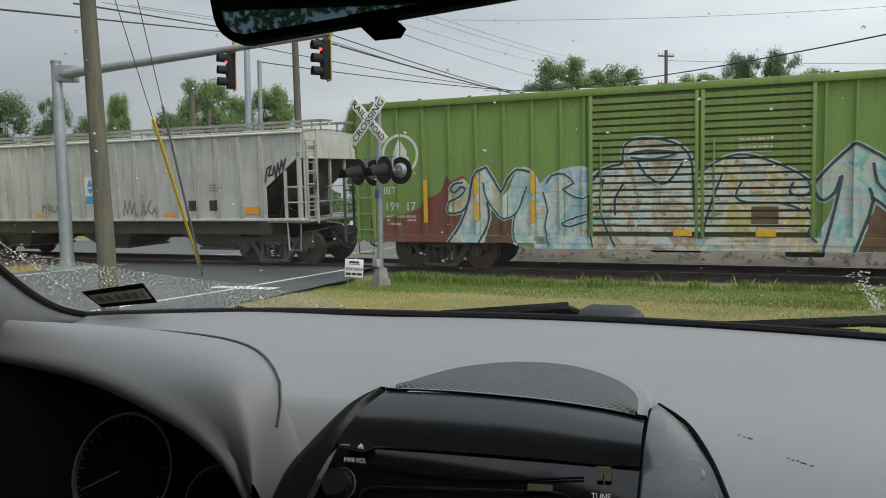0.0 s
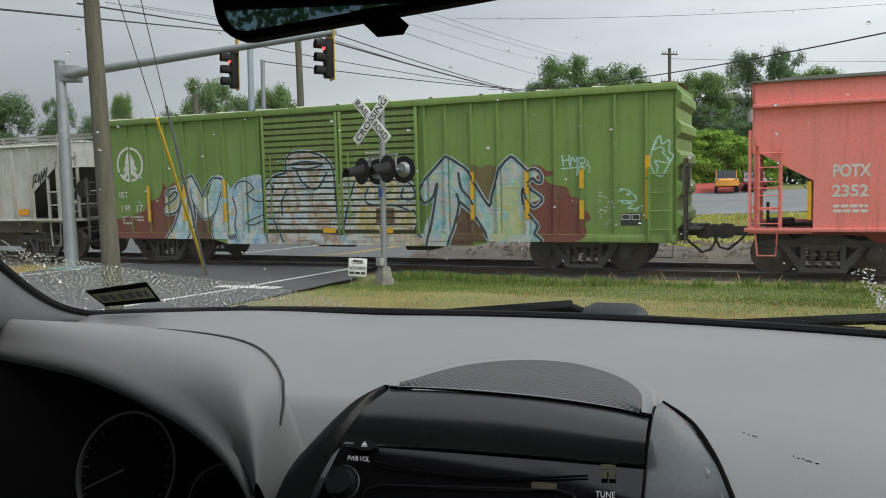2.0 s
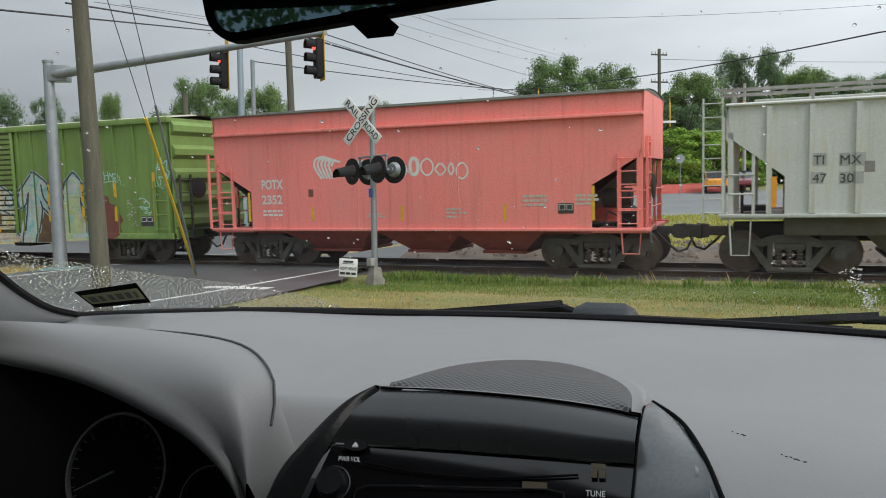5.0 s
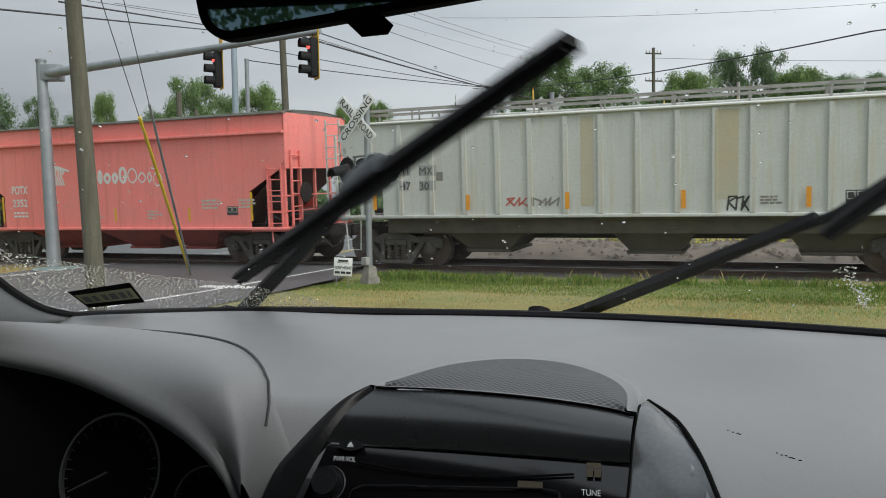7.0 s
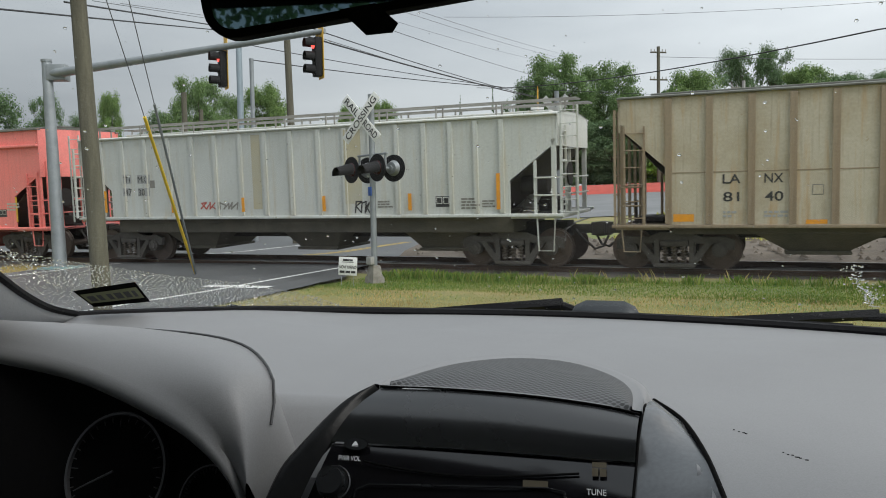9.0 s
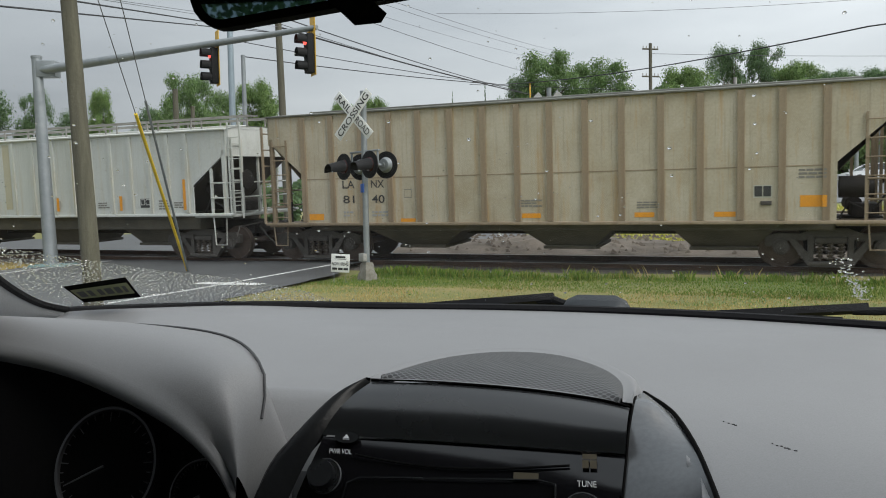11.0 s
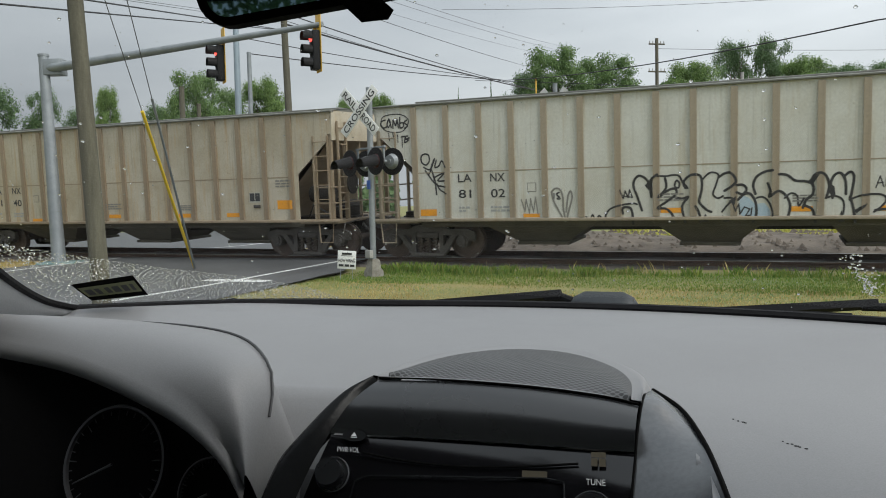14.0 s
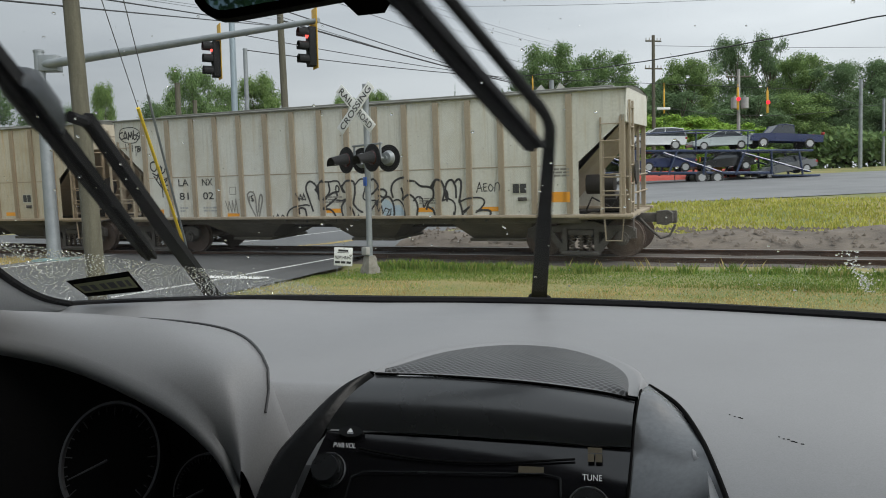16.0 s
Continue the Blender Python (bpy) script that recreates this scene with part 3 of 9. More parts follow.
def hopper(name, label, centre, half, sill, eave, paint, ribs, rib_paint, rib_w, bays, top, low, back, trucks, roof_walk, seam=None, ledge=None, trim=None):
    car = thing(name, TRACK, label, "railcar", "cars of the train")
    car["centre"] = centre
    outline = consist_sheet(half, sill, eave, top, low, back, 0.08)
    for s in (1, -1):
        bm = bmesh.new()
        slab(bm, outline, SIDE * s, (SIDE + 0.03) * s)
        part("side_sheet", bm, paint, car)
    steps = bands(half, ribs, rib_w)
    if ribs:
        bm = bmesh.new()
        box(bm, -rib_w / 2, rib_w / 2, RIB, SIDE - 0.001, sill + 0.02, eave - 0.04)
        me = mesh_of(bm, "rib", rib_paint, 0)
        for x in ribs:
            for turn in (0, math.pi):
                o = new("rib", me)
                o.parent = car
                o.location.x = x
                o.rotation_euler.z = turn
    # sill and top chord
    edge = paint if roof_walk else M["chord"]
    # bays and underframe take the darkened underside colour, shade included
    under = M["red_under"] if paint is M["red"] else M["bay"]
    for nm, z0, z1, y in (("side_sill", sill - 0.06, sill + 0.01, RIB - 0.008), ("top_chord", eave - 0.005, eave + 0.035, RIB - 0.015)):
        for s in (1, -1):
            bm = bmesh.new()
            e = half if nm == "top_chord" else half + 0.12
            y0, y1 = sorted((y * s, (SIDE + 0.10) * s))
            box(bm, -e, e, y0, y1, z0, z1, 0.012)
            part(nm, bm, edge if nm == "top_chord" else trim or paint, car)
    if ledge:
        bm = bmesh.new()
        for s in (1, -1):
            y0, y1 = sorted(((RIB - 0.05) * s, (SIDE - 0.001) * s))
            box(bm, -half + 0.02, half - 0.02, y0, y1, ledge - 0.035, ledge + 0.035, 0.01)
        part("ledge", bm, paint, car)
    # roof
    bm = bmesh.new()
    rings = []
    for x in (-half, half):
        rings.append([(x, y, eave + 0.03 + 0.11 * (1 - (abs(y) / 1.5) ** 2.0)) for y in (-1.5, -1.2, -0.8, -0.4, 0, 0.4, 0.8, 1.2, 1.5)])
    loft(bm, rings)
    for x in (-half + 0.02, half - 0.02):
        face = [bm.verts.new((x, y, eave + 0.03 + 0.11 * (1 - (abs(y) / 1.5) ** 2.0))) for y in (-1.5, -0.8, 0, 0.8, 1.5)]
        bm.faces.new(face)
    part("roof", bm, edge, car)
    # hatch row and walkway
    bm = bmesh.new()
    box(bm, -half + 0.5, half - 0.5, -0.25, 0.25, eave + 0.13, eave + 0.20, 0.02)
    part("hatch", bm, edge, car, "long roof loading hatch")
    if roof_walk:
        for y in (-0.62, 0.62):
            bm = bmesh.new()
            z = eave + roof_walk
            for k in range(4):
                box(bm, -half - 0.2, half + 0.25, y - 0.22 + k * 0.14, y - 0.20 + k * 0.14, z - 0.035, z)
            n = int(half * 2 / 0.75)
            for i in range(n + 1):
                x = -half + 0.1 + i * (2 * half - 0.2) / n
                box(bm, x - 0.012, x + 0.012, y - 0.22, y + 0.24, z - 0.032, z - 0.006)
                if i % 2 == 0:
                    box(bm, x - 0.018, x + 0.018, y - 0.22, y - 0.19, eave - 0.02, z - 0.03)
                    box(bm, x - 0.018, x + 0.018, y + 0.20, y + 0.23, eave - 0.02, z - 0.03)
            part("roof_walkway", bm, M["walk_steel"], car, "raised grated roof walkway")
    # ends: bulkhead, slope sheet, platform, posts, ladders, gear
    for sx in (1, -1):
        bm = bmesh.new()
        box(bm, *sorted((sx * (half - 0.06), sx * (half - 0.02))), -1.5, 1.5, top - 0.05, eave + 0.04)
        part("end_sheet", bm, paint, car)
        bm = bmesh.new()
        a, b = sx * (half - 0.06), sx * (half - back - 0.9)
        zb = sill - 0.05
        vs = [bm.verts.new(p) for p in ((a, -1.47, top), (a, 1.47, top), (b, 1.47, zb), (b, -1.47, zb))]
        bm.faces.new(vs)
        # slope sheets darker than the sides: shade under the car end set in their colour
        part("slope_sheet", bm, M["cream_rib"] if paint is M["cream"] else M["beige_rib"] if paint is M["beige"] else M["slope"], car, "grimy sloping end sheet of the hopper, darkened for shade")
        bm = bmesh.new()
        box(bm, *sorted((sx * (half - back), sx * (half + 0.05))), -1.50, 1.50, sill - 0.10, sill - 0.03, 0.01)
        part("end_platform", bm, trim or paint, car)
        bm = bmesh.new()
        for y in (-1.46, 1.46):
            box(bm, sx * (half - 0.10) - 0.05, sx * (half - 0.10) + 0.05, y - 0.04, y + 0.04, sill - 0.05, top + 0.1)
            box(bm, sx * (half - 0.52) - 0.03, sx * (half - 0.52) + 0.03, y - 0.03, y + 0.03, sill - 0.05, (top + low) / 2 + 0.05)
        for y in (-0.75, 0.0, 0.75):
            box(bm, sx * (half - 0.12) - 0.03, sx * (half - 0.12) + 0.03, y - 0.03, y + 0.03, sill - 0.05, top)
        part("corner_posts", bm, trim or paint, car)
        if roof_walk:
            lad = part("ladder", ladder_mesh(eave - sill + 0.30, 0.36, 9, 0.014), trim or paint, car)
            lad.location = (sx * (half + 0.05) - (0.0 if sx > 0 else 0.36), -1.46, sill - 0.12)
        else:
            lad = part("ladder", ladder_mesh(top - sill + 0.12, 0.40, 6, 0.015), trim or paint, car)
            lad.location = (sx * (half - 0.12) - (0.42 if sx > 0 else -0.02), -1.53, sill - 0.06)
        lm = ladder_mesh(top - sill + 0.4, 0.40, 6)
        lad = part("ladder", lm, trim or paint, car)
        lad.location = (sx * (half + 0.02), -1.30, sill)
        lad.rotation_euler.z = sx * math.pi / 2
        bm = bmesh.new()
        for z in (sill + 0.40, sill + 0.78):
            rod(bm, (sx * (half - 0.54), -1.5, z), (sx * (half - 0.08), -1.5, z), 0.018, 6)
            rod(bm, (sx * (half - 0.02), -1.5, z), (sx * (half - 0.02), 1.5, z), 0.018, 6)
        path(bm, [(sx * (half - 0.48), -1.5, sill - 0.08), (sx * (half - 0.45), -1.5, 0.42), (sx * (half - 0.12), -1.5, 0.42), (sx * (half - 0.08), -1.5, sill - 0.08)], 0.018, 6)
        part("handrail", bm, trim or paint, car)
        bm = bmesh.new()
        if sx > 0:
            rod(bm, (half - 0.95, -0.95, sill + 0.62), (half - 0.35, -0.95, sill + 0.62), 0.21, 14)
            rod(bm, (half - 0.62, -0.2, sill + 0.25), (half - 0.62, 0.6, sill + 0.25), 0.16, 12)
            rod(bm, (half + 0.06, -0.75, sill + 0.85), (half + 0.09, -0.75, sill + 0.85), 0.26, 16)
            box(bm, half - 0.7, half - 0.2, -0.6, 0.1, sill + 0.02, sill + 0.28, 0.03)
            path(bm, [(half - 0.95, -1.2, sill + 0.02), (half - 0.8, -1.2, sill + 0.35), (half - 0.4, -1.1, sill + 0.12), (half - 0.15, -1.1, sill + 0.5)], 0.025, 6)
        else:
            box(bm, -half + 0.25, -half + 0.8, -0.5, 0.3, sill + 0.02, sill + 0.12, 0.02)
            path(bm, [(-half + 0.3, -1.0, sill), (-half + 0.3, -1.0, sill + 0.5)], 0.03, 6)
        part("brake_gear", bm, M["under"], car)
    # underside
    bm = bmesh.new()
    box(bm, -half + 0.1, half - 0.1, -0.32, 0.32, 0.62, 0.98, 0.02)
    part("centre_sill", bm, M["under"], car)
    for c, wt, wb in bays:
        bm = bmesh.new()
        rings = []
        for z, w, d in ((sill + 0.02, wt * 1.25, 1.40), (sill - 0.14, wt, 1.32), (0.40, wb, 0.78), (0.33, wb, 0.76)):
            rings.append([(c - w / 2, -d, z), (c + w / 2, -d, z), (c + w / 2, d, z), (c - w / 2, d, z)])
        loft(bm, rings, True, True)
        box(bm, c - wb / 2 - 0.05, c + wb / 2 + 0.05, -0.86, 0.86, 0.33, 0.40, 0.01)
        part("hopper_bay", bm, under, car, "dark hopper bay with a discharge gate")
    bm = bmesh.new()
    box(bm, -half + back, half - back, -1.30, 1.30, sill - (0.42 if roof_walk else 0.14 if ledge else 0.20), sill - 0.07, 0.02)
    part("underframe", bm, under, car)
    for x in trucks:
        add_truck(car, x)
    add_couplers(car, half + 0.12)
    return car, steps


def evenly(a, b, n):
    return [a + (b - a) * i / (n - 1) for i in range(n)]


def boxcar():
    half, sill, eave, c = 7.785, 0.66, 3.78, -0.60
    car = thing("boxcar", TRACK, "green ribbed boxcar with a large pale blue and maroon graffiti piece", "railcar", "cars of the train")
    car["centre"] = c
    green = M["green"]
    ribs = [-7.31, -6.64, -5.99, -5.34, -4.70, -4.05, -3.41, -2.78, -2.29, 2.27, 2.79, 3.41, 4.03, 4.68, 5.31, 5.88, 6.58, 7.22]
    steps = bands(half, ribs, 0.10)
    for s in (1, -1):
        bm = bmesh.new()
        box(bm, -half, half, *sorted((SIDE * s, (SIDE + 0.03) * s)), sill + 0.1, eave)
        part("side_sheet", bm, green, car)
        bm = bmesh.new()
        box(bm, -half, half, *sorted(((RIB - 0.005) * s, (SIDE + 0.1) * s)), sill, sill + 0.16, 0.01)
        slab(bm, [(-3.9, sill + 0.01), (-3.4, sill - 0.12), (3.4, sill - 0.12), (3.9, sill + 0.01)], (RIB + 0.002) * s, (SIDE + 0.06) * s)
        part("side_sill", bm, green, car)
        bm = bmesh.new()
        box(bm, -half - 0.03, half + 0.03, *sorted(((RIB - 0.04) * s, (SIDE + 0.1) * s)), eave - 0.05, eave + 0.10, 0.015)
        part("eave", bm, green, car)
    bm = bmesh.new()
    slab(bm, [(-0.06, sill + 0.16), (-0.03, sill + 0.19), (-0.03, eave - 0.08), (-0.06, eave - 0.05), (0.06, eave - 0.05), (0.03, eave - 0.08), (0.03, sill + 0.19), (0.06, sill + 0.16)], RIB, SIDE - 0.001)
    me = mesh_of(bm, "rib", green, 0)
    for x in ribs:
        for turn in (0, math.pi):
            o = new("rib", me)
            o.parent = car
            o.location.x = x
            o.rotation_euler.z = turn
    # roof
    bm = bmesh.new()
    loft(bm, [[(x, y, eave + 0.08 + 0.14 * (1 - abs(y) / 1.55)) for y in (-1.55, 0, 1.55)] for x in (-half, half)])
    for i in range(13):
        x = -half + 0.5 + i * (2 * half - 1) / 12
        loft(bm, [[(x + d, y, eave + 0.08 + h + 0.14 * (1 - abs(y) / 1.55)) for y in (-1.5, 0, 1.5)] for d, h in ((-0.05, 0), (-0.04, 0.05), (0.04, 0.05), (0.05, 0))])
    part("roof", bm, M["stencil_dim"], car, "pale galvanised peaked roof")
    # two corrugated doors
    bm = bmesh.new()
    slab(bm, [(0, -0.05), (2.0, -0.05), (2.0, 0.05), (0, 0.05)], RIB - 0.03, SIDE - 0.03)
    slat = mesh_of(bm, "slat", M["door_green"], 0)
    n = 19
    door_steps = []
    for k in range(n):
        z = sill + 0.24 + (eave - 0.1 - sill - 0.24) * (k + 0.5) / n
        door_steps.append((z - 0.05, z + 0.05, RIB - 0.03))
    for x0, x1 in ((-2.18, 0.0), (0.04, 2.10)):
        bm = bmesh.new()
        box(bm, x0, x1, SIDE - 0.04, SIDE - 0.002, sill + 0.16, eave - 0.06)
        door = part("sliding_door", bm, M["door_gap_shade_rust"], car, "green corrugated sliding door, rust and painted-in shade along its folds")
        for k in range(n):
            z = sill + 0.24 + (eave - 0.1 - sill - 0.24) * (k + 0.5) / n
            o = new("slat", slat)
            o.parent = door
            o.location = (x0 + 0.06, 0, z)
            o.scale.x = (x1 - x0 - 0.12) / 2.0
        bm = bmesh.new()
        for x in (x0, x1 - 0.07):
            box(bm, x, x + 0.07, RIB - 0.05, SIDE - 0.003, sill + 0.16, eave - 0.06, 0.008)
        for z in (sill + 0.95, sill + 1.6):
            rod(bm, (x0 + 0.25, RIB - 0.06, z - 0.4), (x0 + 0.25, RIB - 0.06, z + 0.5), 0.018, 6)
        part("door_frame", bm, green, door)
    # ends with deep horizontal corrugations
    for sx in (1, -1):
        bm = bmesh.new()
        box(bm, *sorted((sx * (half - 0.05), sx * half)), -1.5, 1.5, sill, eave + 0.08)
        part("end_sheet", bm, green, car)
        for k in range(5):
            z = sill + 0.45 + k * 0.62
            bm = bmesh.new()
            loft(bm, [[(sx * (half + d), y, z + h) for y in (-1.42, 1.42)] for d, h in ((0.0, -0.19), (0.10, -0.08), (0.10, 0.08), (0.0, 0.19))])
            for y in (-1.42, 1.42):
                bm.faces.new([bm.verts.new((sx * (half + d), y, z + h)) for d, h in ((0.0, -0.19), (0.10, -0.08), (0.10, 0.08), (0.0, 0.19))])
            part("corrugation", bm, green, car)
        lad = part("ladder", ladder_mesh(1.5, 0.42, 4), green, car)
        lad.location = (sx * (half - 0.3) - 0.21, RIB - 0.03, sill + 0.05)
        lad = part("ladder", ladder_mesh(1.7, 0.42, 5), M["slope"], car)
        lad.location = (sx * (half + 0.16), -1.36, sill)
        lad.rotation_euler.z = sx * math.pi / 2
        bm = bmesh.new()
        box(bm, *sorted((sx * half, sx * (half + 0.45))), -1.0, 1.0, 0.86, 0.91, 0.01)
        if sx > 0:
            rod(bm, (half + 0.12, -0.6, 2.0), (half + 0.16, -0.6, 2.0), 0.28, 16)
        path(bm, [(sx * (half - 0.45), RIB + 0.03, sill), (sx * (half - 0.43), RIB + 0.03, 0.36), (sx * (half - 0.06), RIB + 0.03, 0.36), (sx * (half - 0.04), RIB + 0.03, sill)], 0.016, 6)
        part("end_platform", bm, M["under"], car)
    bm = bmesh.new()
    box(bm, -half, half, -0.35, 0.35, 0.60, 0.90, 0.02)
    box(bm, -half + 0.2, half - 0.2, -1.40, 1.40, 0.84, 0.92)
    box(bm, 1.6, 2.3, -1.35, -0.6, 0.42, 0.70, 0.05)
    rod(bm, (-1.0, -0.9, 0.62), (0.0, -0.9, 0.62), 0.18, 12)
    part("underframe", bm, M["under"], car)
    for x in (-5.80, 5.80):
        add_truck(car, x)
    add_couplers(car, half)
    # paint on the side: sheet, doors, side sill and the belly of the sill
    def on_side(name, polys, mat, label="", lift=0.004):
        flat = [[p[i] for i in tri] for p in polys for tri in tessellate_polygon([[Vector((x, z, 0)) for x, z in p]])]

        def cropped(axis, lo, hi, given):
            return [q for q in (clip(p, axis, lo, hi) for p in given) if len(q) > 2]
        upper = cropped(1, sill + 0.16, eave - 0.06, flat)
        low = cropped(1, sill, sill + 0.16, flat)
        belly = cropped(0, -3.4, 3.4, cropped(1, sill - 0.115, sill, flat))
        sheet = [p for lo, hi in ((-half, -2.19), (2.11, half)) for p in cropped(0, lo, hi, upper)]
        for given, bands_, axis in ((sheet, steps, 0), (cropped(0, -2.17, 2.09, upper), door_steps, 1), (low, [(-9, 9, RIB - 0.005)], 0), (belly, [(-9, 9, RIB + 0.002)], 0)):
            if given:
                mark(name, given, bands_, mat, car, label, axis, lift)
    cloud_a = [(-7.20, 1.81), (-7.34, 0.72), (-5.43, 0.56), (-4.98, 1.78), (-5.04, 2.15), (-5.33, 2.04), (-5.46, 2.16), (-5.62, 1.79), (-6.01, 1.64), (-6.17, 1.42), (-6.71, 1.27), (-7.25, 1.23)]
    cloud_b = [(4.72, 2.24), (4.90, 2.31), (5.03, 2.25), (5.11, 2.19), (5.26, 2.16), (5.21, 2.08), (5.06, 2.06), (5.17, 1.92), (5.42, 1.86), (5.57, 1.81), (5.62, 1.64), (5.80, 1.59), (5.87, 1.42), (6.00, 1.28), (6.05, 1.15), (5.93, 1.05), (5.95, 0.78), (5.44, 0.60), (4.6, 0.55), (4.5, 1.5)]
    cloud_c = [(3.30, 2.22), (3.42, 2.39), (3.60, 2.30), (3.80, 2.36), (3.98, 2.30), (4.02, 2.10), (3.78, 1.44)]
    on_side("spray_cloud", [curvy(cloud_a, True, 3), curvy(cloud_b, True, 3)], M["maroon"], "maroon spray-painted cloud")
    on_side("spray_cloud", [cloud_c], M["olive_spray"], "olive brown spray between the strokes")
    m = [(-5.37, 1.33), (-5.36, 1.86), (-5.05, 2.09), (-4.86, 1.96), (-4.47, 2.32), (-4.08, 1.70), (-3.75, 2.28), (-3.40, 2.20), (-3.20, 1.61), (-3.15, 0.56), (-3.83, 0.56), (-4.71, 0.55), (-5.45, 0.56), (-5.00, 1.40)]
    e = [(-3.30, 0.56), (-3.38, 1.61), (-3.17, 2.04), (-2.73, 2.25), (-2.20, 2.25), (-2.10, 1.67), (-2.10, 0.56)]
    s = [(-2.17, 0.55), (-2.17, 1.95), (-1.90, 2.24), (-1.49, 2.36), (-1.46, 2.66), (-1.25, 2.82), (-0.80, 2.86), (-0.40, 2.74), (-0.12, 2.45), (-0.06, 1.90), (0.0, 1.37), (0.02, 0.55)]
    t = [(-0.06, 1.70), (0.0, 2.05), (0.23, 2.26), (0.80, 2.45), (1.25, 2.34), (1.66, 2.15), (2.05, 1.92), (2.05, 1.45), (2.12, 0.84), (2.05, 0.55), (0.0, 0.55)]
    n = [(2.08, 1.81), (2.36, 2.21), (2.79, 2.57), (3.29, 2.24), (3.79, 1.50), (4.02, 2.22), (4.31, 2.52), (4.70, 2.19), (4.95, 2.16), (4.72, 1.86), (4.98, 1.60), (4.66, 1.44), (4.90, 1.00), (4.80, 0.84), (4.98, 0.69), (4.59, 0.55), (2.24, 0.55), (2.46, 1.50), (2.26, 1.53)]
    for q, paint in ((m, "spray_m"), (e, "spray_e"), (s, "spray_s"), (t, "spray_t"), (n, "spray_n")):
        on_side("spray_letter", [curvy(q, True, 3)], M[paint], "spray-painted letter in several worn colours", 0.008)
    on_side("spray_shade", [[(-4.55, 0.56), (-4.43, 1.22), (-4.48, 1.45), (-4.10, 1.14), (-3.83, 1.26), (-3.86, 0.56)], [(2.84, 0.56), (2.98, 1.05), (3.09, 1.46), (3.35, 1.25), (3.57, 1.00), (3.74, 0.70), (3.7, 0.56)]], M["brown_spray"], "brown sprayed shade between the strokes", 0.011)
    on_side("spray_shade", [rect(0.98, 1.08, 1.47, 1.42)], M["brown_spray"], "dark brown painted square", 0.012)
    lines_m = ([(-5.06, 2.0), (-5.24, 1.98), (-5.34, 1.85), (-5.24, 1.78), (-5.11, 1.9), (-5.0, 1.87), (-5.07, 1.74), (-5.25, 1.63), (-5.39, 1.55), (-5.41, 1.32), (-5.1, 1.35), (-4.93, 1.54), (-4.87, 1.85), (-4.81, 2.12)],
               [(-4.81, 2.12), (-4.49, 2.33), (-4.16, 1.77), (-4.0, 2.04), (-3.79, 2.26), (-3.49, 2.2)], [(-4.93, 1.57), (-5.02, 1.29), (-5.2, 0.95), (-5.41, 0.66)], [(-4.48, 1.54), (-4.43, 1.22), (-4.56, 0.88), (-4.73, 0.57)])
    lines_e = ([(-4.56, 1.98), (-4.51, 1.68), (-4.3, 1.36), (-4.1, 1.18), (-3.8, 1.32), (-3.66, 1.63), (-3.56, 1.89)], [(-3.83, 1.32), (-3.89, 0.91), (-3.78, 0.59)], [(-3.12, 1.95), (-3.01, 2.11), (-2.74, 2.14), (-2.53, 1.94), (-2.75, 1.82), (-2.57, 1.68), (-2.32, 1.61), (-2.1, 1.74)],
               [(-2.11, 1.31), (-2.48, 1.22), (-2.78, 1.09), (-2.63, 1.02), (-2.26, 1.13)], [(-3.2, 1.76), (-3.1, 1.36), (-3.17, 1.02), (-3.06, 0.59)], [(-2.17, 1.81), (-2.22, 1.29), (-2.13, 0.6)])
    lines_s = ([(-2.09, 2.0), (-1.94, 2.19), (-1.66, 2.29), (-1.49, 2.33), (-1.47, 2.63), (-1.3, 2.79), (-0.95, 2.82), (-0.49, 2.72), (-0.22, 2.52), (-0.12, 2.27), (-0.1, 1.9), (-0.05, 1.15), (0.01, 0.8)], [(-1.17, 2.33), (-1.01, 2.07), (-0.7, 1.89), (-0.5, 2.01), (-0.31, 2.3)],
               [(-1.88, 2.0), (-1.96, 1.55), (-1.9, 1.16), (-1.66, 0.61)], [(-1.46, 1.93), (-1.64, 1.61), (-1.64, 1.28)], [(-1.37, 2.5), (-1.03, 2.57), (-0.49, 2.53), (-0.46, 2.47), (-0.9, 2.39), (-1.31, 2.43)])
    lines_t = ([(-0.08, 1.65), (-0.02, 2.0), (0.23, 2.24), (0.55, 2.4), (0.87, 2.43), (1.24, 2.32), (1.66, 2.13), (1.96, 1.93), (2.02, 1.69), (1.84, 1.61), (1.66, 1.69), (1.72, 1.87)], [(0.44, 2.04), (0.21, 1.4), (0.07, 0.81)], [(1.96, 1.39), (2.08, 1.15), (1.99, 0.92), (2.14, 0.74)],
               [(0.8, 1.89), (0.69, 1.62), (0.92, 1.5), (1.48, 1.49), (1.84, 1.37)])
    lines_n = ([(2.52, 1.95), (2.44, 1.68), (2.26, 1.53), (2.14, 1.6), (2.08, 1.81), (2.17, 1.96), (2.38, 2.21), (2.67, 2.49), (2.79, 2.57), (3.07, 2.4), (3.29, 2.24), (3.52, 1.84), (3.79, 1.44), (3.85, 1.67), (3.98, 2.06), (4.06, 2.28), (4.31, 2.52), (4.49, 2.38), (4.7, 2.19)],
               [(2.55, 1.97), (2.49, 1.62), (2.37, 1.04), (2.25, 0.56)], [(3.01, 1.73), (3.07, 1.5), (2.95, 1.04), (2.78, 0.57)], [(3.07, 1.56), (3.35, 1.33), (3.57, 1.04), (3.74, 0.75)], [(3.07, 2.19), (3.13, 1.85), (3.29, 1.67), (3.43, 1.48)])
